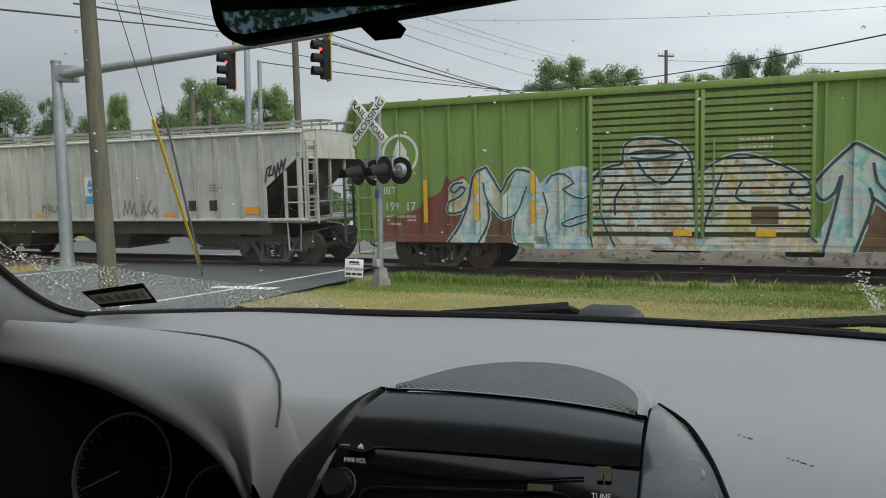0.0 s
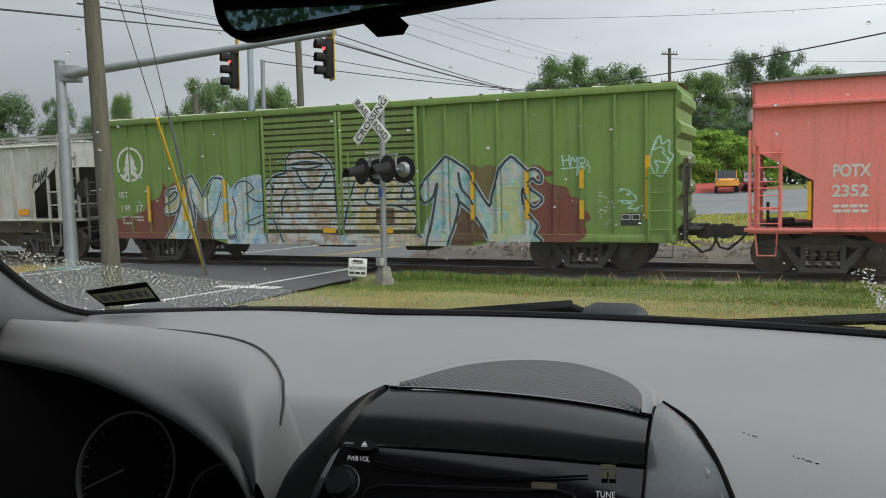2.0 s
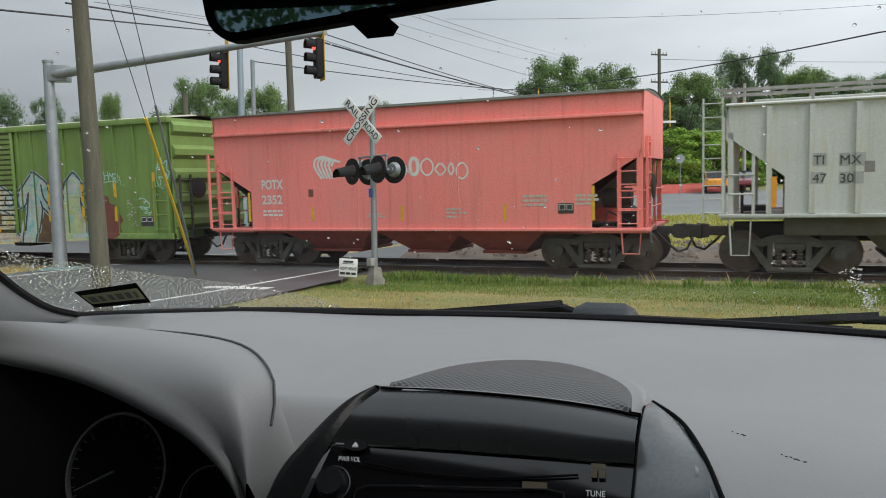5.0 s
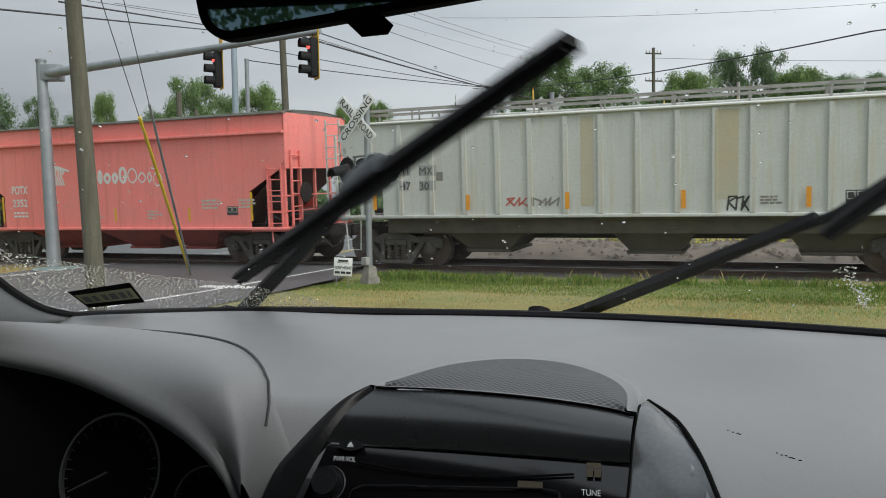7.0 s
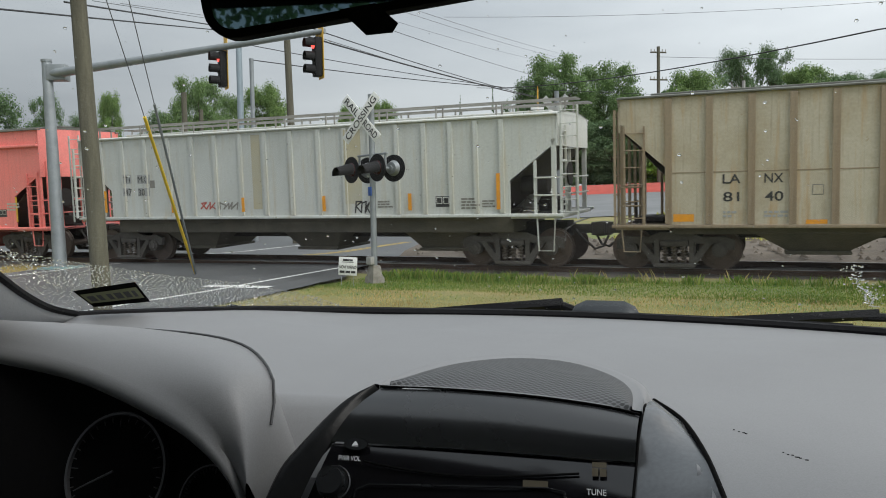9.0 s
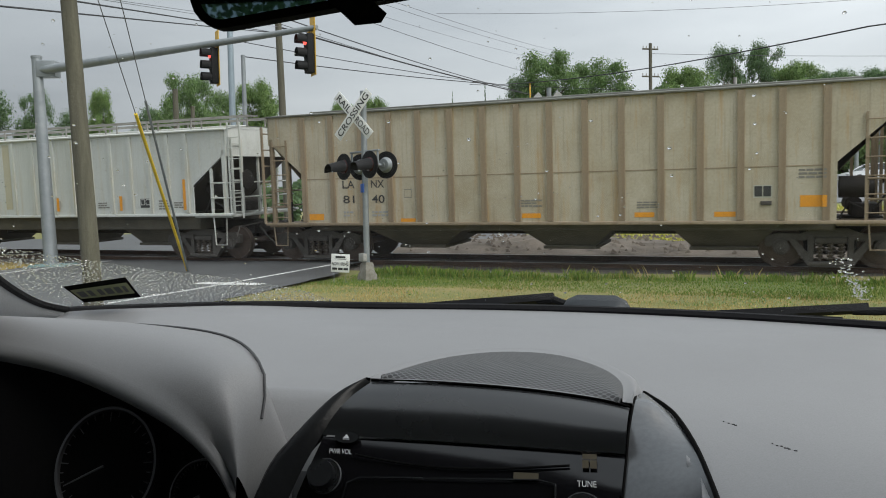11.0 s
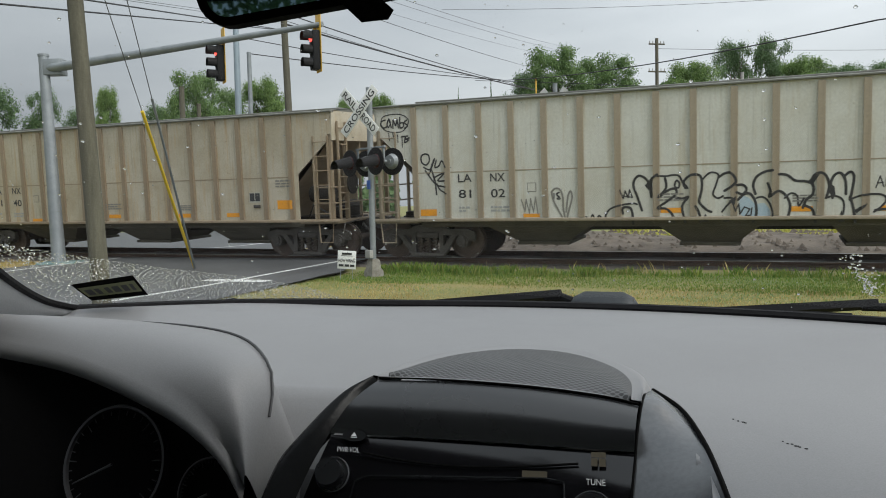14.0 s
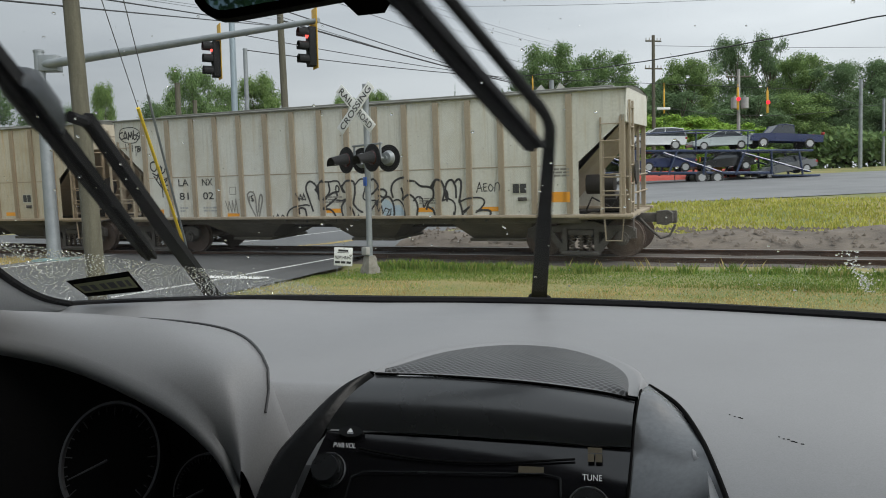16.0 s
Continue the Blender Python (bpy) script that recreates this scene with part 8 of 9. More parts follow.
def mirror_material():
    m = bpy.data.materials.new("mirror_silver")
    m.use_nodes = True
    b = m.node_tree.nodes["Principled BSDF"]
    b.inputs["Base Color"].default_value = (0.10, 0.16, 0.19, 1)
    b.inputs["Metallic"].default_value = 1.0
    b.inputs["Roughness"].default_value = 0.02
    return m


def pane_material():
    """Clear thin glass: it lets light through and mirrors a little by angle."""
    m = bpy.data.materials.new("windscreen_glass")
    m.use_nodes = True
    n, l = m.node_tree.nodes, m.node_tree.links
    n.remove(n["Principled BSDF"])
    t = n.new("ShaderNodeBsdfTransparent")
    t.inputs["Color"].default_value = (0.93, 0.95, 0.94, 1)
    g = n.new("ShaderNodeBsdfGlossy")
    g.inputs["Roughness"].default_value = 0.02
    f = n.new("ShaderNodeFresnel")
    f.inputs["IOR"].default_value = 1.12
    x = n.new("ShaderNodeMixShader")
    l.new(f.outputs["Fac"], x.inputs["Fac"])
    l.new(t.outputs["BSDF"], x.inputs[1])
    l.new(g.outputs["BSDF"], x.inputs[2])
    l.new(x.outputs["Shader"], n["Material Output"].inputs["Surface"])
    return m


def drop_material():
    m = bpy.data.materials.new("rain_water")
    m.use_nodes = True
    b = m.node_tree.nodes["Principled BSDF"]
    b.inputs["Base Color"].default_value = (1, 1, 1, 1)
    b.inputs["Roughness"].default_value = 0.03
    b.inputs["IOR"].default_value = 1.33
    b.inputs["Transmission Weight"].default_value = 1.0
    return m


def grille_material():
    """Black plastic with rows of round holes 4.6 mm apart."""
    m = material("speaker_grille", (0.085, 0.086, 0.088), 0.5, 0, (0.105, 0.106, 0.108), 6, 0.4, 200, 0.0)
    n, l = m.node_tree.nodes, m.node_tree.links
    b = n["Principled BSDF"]
    base = b.inputs["Base Color"].links[0].from_socket
    co = n["Texture Coordinate"]
    sep = n.new("ShaderNodeSeparateXYZ")
    l.new(co.outputs["Object"], sep.inputs["Vector"])

    def calc(op, a, v=None, c=None):
        q = n.new("ShaderNodeMath")
        q.operation = op
        l.new(a, q.inputs[0])
        if v is not None:
            q.inputs[1].default_value = v
        if c is not None:
            l.new(c, q.inputs[1])
        return q.outputs["Value"]
    u = calc("ADD", sep.outputs["X"], None, sep.outputs["Y"])
    v = calc("SUBTRACT", sep.outputs["X"], None, sep.outputs["Y"])
    k = 2 * math.pi / 0.0112
    s = calc("MULTIPLY", calc("SINE", calc("MULTIPLY", u, k / 1.414)), None, calc("SINE", calc("MULTIPLY", v, k / 1.414)))
    hole = n.new("ShaderNodeMapRange")
    hole.inputs["From Min"].default_value = 0.20
    hole.inputs["From Max"].default_value = 0.34
    l.new(calc("ABSOLUTE", s), hole.inputs["Value"])
    mx = n.new("ShaderNodeMix")
    mx.data_type = "RGBA"
    mx.inputs["B"].default_value = (0.003, 0.003, 0.003, 1)
    l.new(hole.outputs["Result"], mx.inputs["Factor"])
    l.new(base, mx.inputs["A"])
    l.new(mx.outputs["Result"], b.inputs["Base Color"])
    return m


M["mirror"], M["pane"], M["drop"], M["grille"] = mirror_material(), pane_material(), drop_material(), grille_material()


def rim_y(x):
    return 1.335 - 0.38 * (x + 0.13) ** 2


def on_glass(x, b, out=0.0):
    """A place on the windscreen: x across, b up its slope, out of the car by that much."""
    return Vector((x, rim_y(x) - b * math.cos(RAKE) + out * math.sin(RAKE), 1.398 + b * math.sin(RAKE) + out * math.cos(RAKE)))


def resample(curve, n):
    pts = [Vector(p) for p in curve]
    ln = [0.0]
    for a, b in zip(pts, pts[1:]):
        ln.append(ln[-1] + (b - a).length)
    out = []
    for k in range(n):
        t = ln[-1] * k / (n - 1)
        i = max(j for j in range(len(pts) - 1) if ln[j] <= t + 1e-9)
        out.append(pts[i].lerp(pts[i + 1], (t - ln[i]) / max(1e-9, ln[i + 1] - ln[i])))
    return out


def smooth_curve(pts, n=28):
    return resample(curvy(pts, False, 6), n)


def blend_rows(a, b, n, bulge=Vector((0, 0, 0))):
    """Rows between two curves, bulged in the middle."""
    return [[p.lerp(q, k / (n - 1)) + bulge * math.sin(math.pi * k / (n - 1)) for p, q in zip(a, b)] for k in range(n)]


# dashboard
dash = thing("dashboard", CAR, "grey vinyl car dashboard with speaker grille, radio panel and instrument hood", "dashboard")


def step(a, b, v):
    t = min(1, max(0, (v - a) / (b - a)))
    return t * t * (3 - 2 * t)


def dash_z(x, y):
    z = 1.350 + 0.046 * min(1, max(0, (y - 0.58) / 0.55))
    edge = float(np.interp(y, (0.46, 0.572, 0.632, 0.707, 0.786, 0.83), (0.188, 0.183, 0.178, 0.168, 0.150, 0.128)))
    fall = 2.3 * max(0.0, 0.80 - y) ** 1.2
    z -= fall * (1 - step(edge - 0.006, edge + 0.008, x)) if y < 0.80 else 0
    z += 0.012 * step(-0.30, -0.60, x)
    brow = float(np.interp(x, (-0.434, -0.323, -0.249, -0.235), (0.815, 0.785, 0.722, 0.69)))
    z -= 0.5 * (1 - step(brow - 0.04, brow, y)) * (1 - step(-0.268, -0.243, x))
    return z


bm = bmesh.new()
nx, ny = 200, 80
rows = []
for j in range(ny + 1):
    v = j / ny
    row = []
    for i in range(nx + 1):
        x = -1.05 + 2.0 * i / nx
        y0, y1 = 0.46, rim_y(x) + 0.012
        y = y0 + (y1 - y0) * v
        row.append(bm.verts.new((x, y, dash_z(x, y))))
    rows.append(row)
for a, b in zip(rows, rows[1:]):
    for i in range(nx):
        bm.faces.new((a[i], a[i + 1], b[i + 1], b[i]))
pad = part("top_pad", bm, M["vinyl"], dash, "grey grained vinyl top pad, valley shade coloured in below", 60)
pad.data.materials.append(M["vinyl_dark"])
# low faces turn dark vinyl: shade between hood and pod put into colour
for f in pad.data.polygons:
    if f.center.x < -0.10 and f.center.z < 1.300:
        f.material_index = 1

# instrument hood
back = smooth_curve([(-0.98, 0.80, 1.425), (-0.776, 0.833, 1.43), (-0.602, 0.859, 1.43), (-0.434, 0.845, 1.43), (-0.323, 0.806, 1.425), (-0.249, 0.739, 1.41), (-0.232, 0.716, 1.38), (-0.231, 0.694, 1.34), (-0.231, 0.674, 1.30)], 40)
lip = smooth_curve([(-0.95, 0.79, 1.418), (-0.748, 0.808, 1.42), (-0.67, 0.787, 1.418), (-0.492, 0.735, 1.412), (-0.337, 0.678, 1.39), (-0.276, 0.663, 1.365), (-0.252, 0.667, 1.335), (-0.239, 0.671, 1.30)], 40)
skirt = [p + Vector((0.022, 0.03, -0.11)) for p in back]
under = [p + Vector((-0.004, 0.012, -0.024)) for p in lip]
deep = [Vector((p.x - 0.012, q.y - 0.014, min(p.z, q.z) - 0.034)) for p, q in zip(lip, back)]
bm = bmesh.new()
loft(bm, [skirt] + blend_rows(back, lip, 11, Vector((0.006, -0.016, 0.020))) + [[p + Vector((0.001, -0.005, -0.006)) for p in lip], [p + Vector((0.001, -0.006, -0.014)) for p in lip], [p + Vector((0.0, -0.002, -0.022)) for p in lip], under])
part("instrument_hood", bm, M["vinyl"], dash, "grey vinyl hood over the instruments", 70)
bm = bmesh.new()
path(bm, [p + Vector((0.0012, 0.001, 0.0008)) for p in back[17:37]], 0.0016, 6)
part("hood_seam", bm, M["vinyl_dark"], dash)
# lining and panel near-black: shade of the hood's recess is in their colour
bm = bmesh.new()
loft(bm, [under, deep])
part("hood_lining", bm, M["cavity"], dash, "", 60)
# dark sheet added to fill the side of the recess with shade
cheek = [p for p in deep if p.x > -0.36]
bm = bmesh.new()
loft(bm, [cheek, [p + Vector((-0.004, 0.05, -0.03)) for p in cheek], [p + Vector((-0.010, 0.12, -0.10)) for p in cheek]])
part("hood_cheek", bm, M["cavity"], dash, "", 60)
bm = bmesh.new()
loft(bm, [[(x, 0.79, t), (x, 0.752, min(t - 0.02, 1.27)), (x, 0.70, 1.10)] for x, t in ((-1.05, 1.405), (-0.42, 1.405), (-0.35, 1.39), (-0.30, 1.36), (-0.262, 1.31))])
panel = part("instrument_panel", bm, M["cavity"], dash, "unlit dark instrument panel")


def dial(cx, cz, r, name, a0, a1):
    plane = pose(cx, 0.745 - (1.27 - cz) * 0.2, cz, -20)
    bm = bmesh.new()
    n = 40
    loft(bm, [[(q * math.cos(a0 + (a1 - a0) * k / n), d, q * math.sin(a0 + (a1 - a0) * k / n)) for k in range(n + 1)] for q, d in ((r, 0), (r * 0.985, -0.004), (r * 0.94, -0.004), (r * 0.92, 0))])
    d = part(name, bm, M["gauge_print"], panel, "round dial with a grey rim")
    d.matrix_basis = plane
    bm = bmesh.new()
    for k in range(25):
        a = a0 + (a1 - a0) * k / 24
        l = 0.82 if k % 4 else 0.74
        rod(bm, (r * l * math.cos(a), -0.003, r * l * math.sin(a)), (r * 0.9 * math.cos(a), -0.003, r * 0.9 * math.sin(a)), 0.0007, 4)
    part("dial_marks", bm, M["gauge_print"], d)
    bm = bmesh.new()
    rod(bm, (0, -0.006, 0), (r * 0.8 * math.cos(3.62), -0.006, r * 0.8 * math.sin(3.62)), 0.0016, 6, 0.0008)
    part("needle", bm, M["gauge_print"], d)


dial(-0.452, 1.284, 0.068, "speedometer", -0.6, 3.9)
dial(-0.325, 1.262, 0.040, "fuel_gauge", 0.6, 3.4)

# speaker grille on its raised pod
front = smooth_curve([(-0.119, 0.731, 1.402), (-0.055, 0.735, 1.402), (0.028, 0.741, 1.398), (0.097, 0.745, 1.391), (0.131, 0.741, 1.386)], 34)
arc = smooth_curve([(-0.121, 0.734, 1.402), (-0.112, 0.797, 1.402), (-0.081, 0.869, 1.402), (-0.027, 0.925, 1.40), (0.04, 0.932, 1.397), (0.097, 0.886, 1.393), (0.127, 0.821, 1.39), (0.133, 0.744, 1.387)], 34)
heart = Vector((0.008, 0.80, 1.396))
front_in = [p.lerp(heart, 0.07) + Vector((0, 0.001, 0.0005)) for p in front]
arc_in = [p.lerp(heart, 0.07) for p in arc]
bm = bmesh.new()
loft(bm, blend_rows(front_in, arc_in, 8, Vector((0, 0, 0.004))))
part("speaker_grille", bm, M["grille"], dash, "black perforated speaker grille", 60)


def taper(i):
    return max(0.1, min(1.0, i / 6, (33 - i) / 6))


outer = [p + (p - Vector((0.01, 0.80, 1.395))).normalized() * 0.010 * taper(i) + Vector((0, 0, -0.001)) for i, p in enumerate(arc)]
foot = [p + (p - Vector((0.01, 0.80, 1.395))).normalized() * 0.022 * taper(i) + Vector((0, 0, -0.022)) for i, p in enumerate(arc)]
bm = bmesh.new()
loft(bm, [front_in, front])
loft(bm, [arc_in, [p + Vector((0, 0, 0.0006)) for p in arc], [p.lerp(q, 0.5) + Vector((0, 0, 0.002)) for p, q in zip(arc, outer)], outer, foot])
part("grille_rim", bm, M["vinyl"], dash, "", 70)

# panel under the grille and the radio face
mid = smooth_curve([(-0.128, 0.682, 1.360), (-0.064, 0.689, 1.357), (0.010, 0.696, 1.355), (0.071, 0.699, 1.354), (0.129, 0.701, 1.353)], 34)
low = smooth_curve([(-0.140, 0.647, 1.283), (-0.052, 0.653, 1.290), (0.018, 0.659, 1.295), (0.076, 0.662, 1.300), (0.126, 0.662, 1.305)], 34)
face_top, face_low = mid, low
mid = smooth_curve([(-0.149, 0.676, 1.360), (-0.120, 0.684, 1.358), (-0.064, 0.689, 1.357), (0.010, 0.696, 1.355), (0.071, 0.699, 1.354), (0.129, 0.701, 1.353)], 34)
low = smooth_curve([(-0.172, 0.640, 1.283), (-0.130, 0.648, 1.285), (-0.052, 0.653, 1.290), (0.018, 0.659, 1.295), (0.076, 0.662, 1.300), (0.126, 0.662, 1.305)], 34)
bottom = [p + Vector((0, -0.05, -0.12)) for p in low]
bm = bmesh.new()
loft(bm, blend_rows([p + Vector((0, -0.001, -0.002)) for p in front], mid, 8, Vector((0, -0.010, 0.006))))
part("upper_panel", bm, M["satin_panel"], dash, "satin charcoal panel", 60)
bm = bmesh.new()
inset = [p + Vector((0, 0.003, -0.0025)) for p in mid]
loft(bm, [inset] + blend_rows([p + Vector((0, 0.001, -0.004)) for p in mid], low, 6, Vector((0, -0.004, 0.0))) + [bottom])
radio = part("radio_face", bm, M["piano"], dash, "glossy black radio face", 60)


def on_radio(u, v):
    """A place on the radio face: u from 0 to 1 to the right, v from 0 at its top to 1."""
    i = u * 33
    a, b = int(min(32, i)), i - int(min(32, i))
    t, w = face_top[a].lerp(face_top[a + 1], b), face_low[a].lerp(face_low[a + 1], b)
    return t.lerp(w, v) + Vector((0, -0.004 * math.sin(math.pi * v) - 0.0012, 0))


FACE = Euler((radians(-31), 0, radians(4))).to_matrix().to_4x4()


def radio_text(text, u, v, h, w):
    p = on_radio(u, v)
    flat_text("lettering", text, h, w, M["print"], radio, Matrix.Translation(p + Vector((0, -0.0012, 0))) @ FACE)


radio_text("PWR\u00b7VOL", 0.005, 0.17, 0.0045, 0.0215)
radio_text("TUNE", 0.885, 0.42, 0.0052, 0.0165)
for u, v, r in ((-0.025, 0.45, 0.0130), (0.885, 0.86, 0.0145)):
    p = on_radio(max(0.0, u), v) + Vector((-0.006 if u < 0 else 0, 0, 0))
    bm = bmesh.new()
    rod(bm, (0, 0.004, 0), (0, -0.006, 0), r * 1.12, 30)
    rod(bm, (0, -0.006, 0), (0, -0.018, 0), r, 30, r * 0.94)
    k = part("knob", bm, M["satin_panel"], radio, "round black knob")
    k.matrix_basis = Matrix.Translation(p) @ FACE
    bm = bmesh.new()
    bmesh.ops.create_circle(bm, cap_ends=False, segments=30, radius=r * 1.18)
    loft(bm, [[(q * r * math.cos(a), d, q * r * math.sin(a)) for a in [2 * math.pi * s / 30 for s in range(31)]] for q, d in ((1.14, -0.004), (1.2, -0.006), (1.26, -0.004))])
    part("knob_ring", bm, M["silver_trim"], k)
p = on_radio(0.012, 0.03)
bm = bmesh.new()
for k in range(1):
    ring = [(0.0115 * math.cos(a), 0.0055 * math.sin(a)) for a in [2 * math.pi * s / 24 for s in range(24)]]
    slab(bm, ring, -0.002, 0.004)
eject = part("eject_button", bm, M["satin_panel"], radio)
eject.matrix_basis = Matrix.Translation(p) @ FACE
bm = bmesh.new()
slab(bm, [(-0.003, -0.001), (0.003, -0.001), (0.0, 0.0028)], -0.0026, -0.0021)
slab(bm, [(-0.003, -0.0022), (0.003, -0.0022), (0.003, -0.0016), (-0.003, -0.0016)], -0.0026, -0.0021)
part("eject_mark", bm, M["print"], eject)
p = on_radio(0.885, 0.13)
M["amber_print"] = material("dim_amber_print", (0.055, 0.045, 0.025), 0.6, 0, (0.07, 0.055, 0.03), 8, 0.3, 100, 0.0)
bm = bmesh.new()
for a, b, c, d in ((-0.0062, 0.0016, 0.0062, 0.0062), (-0.0062, -0.0062, -0.0008, 0.0008), (0.0004, -0.0062, 0.0062, 0.0008)):
    slab(bm, [(a, b), (c, b), (c, d), (a, d)], -0.0018, -0.001)
lg = part("disc_mark", bm, M["amber_print"], radio, "dim square mark")
lg.matrix_basis = Matrix.Translation(p) @ FACE
bm = bmesh.new()
pts = [on_radio(0.06 + 0.76 * k / 14, 0.20 + 0.10 * math.sin(math.pi * k / 14)) + Vector((0, 0.0006, 0)) for k in range(15)]
path(bm, pts, 0.0011, 6)
part("disc_slot", bm, M["cavity"], radio)
bm = bmesh.new()
path(bm, [on_radio(u, v) for u, v in ((0.05, 0.98), (0.06, 0.50), (0.10, 0.44), (0.72, 0.40), (0.78, 0.44), (0.80, 0.98))], 0.0009, 6)
part("display_frame", bm, M["satin_panel"], radio)
bm = bmesh.new()
q = on_radio(0.68, 0.36)
box(bm, -0.011, 0.011, -0.001, 0.0, -0.003, 0.003)
o = part("display_mark", bm, M["amber_print"], radio)
o.matrix_basis = Matrix.Translation(q) @ FACE

# side trims of the pod
ta = smooth_curve([(-0.123, 0.741, 1.401), (-0.145, 0.722, 1.392), (-0.162, 0.702, 1.378), (-0.181, 0.674, 1.355), (-0.195, 0.650, 1.330), (-0.204, 0.600, 1.270)], 26)
tb = smooth_curve([(-0.122, 0.735, 1.398), (-0.134, 0.716, 1.389), (-0.145, 0.693, 1.373), (-0.153, 0.672, 1.352), (-0.163, 0.652, 1.326), (-0.178, 0.612, 1.270)], 26)
bm = bmesh.new()
loft(bm, [[p + Vector((-0.004, 0.05, -0.03)) for p in ta]] + blend_rows(ta, tb, 7, Vector((-0.004, -0.006, 0.004))))
part("side_trim", bm, M["trim_black"], dash, "black side trim", 60)
tc = smooth_curve([(0.135, 0.790, 1.384), (0.134, 0.751, 1.3855), (0.131, 0.728, 1.368), (0.130, 0.706, 1.351), (0.127, 0.662, 1.308), (0.125, 0.62, 1.24)], 26)
td = smooth_curve([(0.140, 0.815, 1.380), (0.167, 0.780, 1.371), (0.185, 0.707, 1.363), (0.195, 0.632, 1.357), (0.201, 0.572, 1.352)], 26)
bm = bmesh.new()
loft(bm, blend_rows(tc, td, 7, Vector((0.004, -0.006, 0.004))))
part("side_trim", bm, M["silver_trim"], dash, "silver-grey side trim", 60)
bm = bmesh.new()
path(bm, [p + Vector((0.0015, -0.001, 0.002)) for p in td], 0.0022, 6)
part("gap_line", bm, M["cavity"], dash)
bm = bmesh.new()
path(bm, [p + Vector((0, -0.001, 0.001)) for p in tc], 0.0012, 6)
part("gap_line", bm, M["cavity"], dash)
bm = bmesh.new()
path(bm, [p + Vector((0, -0.001, 0)) for p in front], 0.0010, 6)
part("gap_line", bm, M["cavity"], dash)
# scuffs on the pad
bm = bmesh.new()
g = random.Random(8)
for cx, cy, n in ((0.215, 0.775, 4), (0.252, 0.726, 6)):
    for k in range(n):
        x, y = cx + k * 0.003 + g.uniform(-0.001, 0.001), cy - k * 0.0025 + g.uniform(-0.001, 0.001)
        box(bm, x, x + g.uniform(0.001, 0.0035), y, y + 0.0012, dash_z(x, y) - 0.0005, dash_z(x, y) + 0.0006)
part("scuff", bm, M["cavity"], dash, "small dark scuffs")

# black edge strip along the foot of the windscreen
edge = thing("windscreen_seal", CAR, "black rubber seal along the foot of the windscreen", "seal")
bm = bmesh.new()
path(bm, [on_glass(x, 0.010 + 0.018 * step(-0.22, -0.60, x), -0.006) for x in [-0.98 + 0.04 * k for k in range(41)]], 0.009, 8)
part("strip", bm, M["rubber"], edge)

# windscreen
bm = bmesh.new()
loft(bm, [[on_glass(-1.0 + 1.75 * i / 40, b) for i in range(41)] for b in (-0.03, 0.2, 0.4, 0.6, 0.8, 1.0)])
screen = single("window_1", bm, M["pane"], "clear wet windscreen of the car", "windscreen", "", "structure", CAR, 60)
screen.visible_shadow = False
screen.data.flip_normals()


def droplets(name, spots, label):
    """Flat water drops on the outside of the glass."""
    vs, fs = [], []
    for x, b, r, k in spots:
        up = on_glass(x, b + 0.001) - on_glass(x, b)
        up.normalize()
        n = (on_glass(x, b, 0.01) - on_glass(x, b)).normalized()
        u = up.cross(n).normalized()
        c = on_glass(x, b, 0.0008)
        s = len(vs)
        for q, h in ((1.0, 0.0), (0.80, 0.50), (0.36, 0.76)):
            for a in range(8):
                t = a * math.pi / 4
                vs.append(c + u * r * q * math.cos(t) + up * r * k * q * math.sin(t) + n * r * h)
        for ring in range(2):
            for a in range(8):
                fs.append((s + ring * 8 + a, s + ring * 8 + (a + 1) % 8, s + ring * 8 + 8 + (a + 1) % 8, s + ring * 8 + 8 + a))
        fs.append(tuple(s + 16 + a for a in range(8)))
        fs.append(tuple(s + a for a in range(7, -1, -1)))
    me = bpy.data.meshes.new(name)
    me.from_pydata([tuple(v) for v in vs], [], fs)
    me.materials.append(M["drop"])
    me.polygons.foreach_set("use_smooth", [True] * len(fs))
    o = new(name, me)
    o.matrix_basis = CAR
    o.visible_shadow = False
    return tagged(o, label, "rain drops", "", "stuff")


g = random.Random(31)
spots = []
line = ((-0.95, 0.36), (-0.792, 0.293), (-0.718, 0.237), (-0.629, 0.181), (-0.521, 0.136), (-0.442, 0.083), (-0.385, 0.0))
cells = set()
for attempt in range(26000):
    if len(spots) >= 4300:
        break
    x = g.uniform(-0.86, -0.39)
    top = float(np.interp(x, [p[0] for p in line], [p[1] for p in line]))
    b = top * g.random() ** 0.8
    if g.random() > 0.22 + 0.9 * step(-0.86, -0.6, x) * (0.4 + 0.6 * (noise.noise((x * 14, b * 14, 0)) + 0.5)):
        continue
    cell = (int(x / 0.0047), int(b / 0.0047))
    if cell in cells:
        continue
    cells.add(cell)
    spots.append((x, b, 0.0010 + 0.0009 * g.random() ** 2, 0.9))
for k in range(130):
    t = g.random()
    spots.append((0.367 + 0.045 * t + g.gauss(0, 0.006), 0.223 - 0.13 * t, 0.0009 + 0.0010 * g.random(), 1.0))
droplets("rain_drops", spots, "dense rain drops on the unwiped corner of the windscreen")
spots = []
for k in range(420):
    x, b = g.uniform(-0.8, 0.45), g.uniform(0.02, 0.8)
    spots.append((x, b, 0.0006 + 0.0017 * g.random() ** 3, g.uniform(0.8, 1.3)))
for k in range(70):
    spots.append((-0.778 - 0.02 * k / 70 + g.gauss(0, 0.001), 0.315 - 0.18 * k / 70, 0.0012, 1.0))
droplets("rain_drops", spots, "scattered rain drops on the wiped windscreen")

# inspection sticker seen from behind
st = thing("windscreen_sticker", CAR, "olive and black inspection sticker on the inside of the windscreen", "sticker")


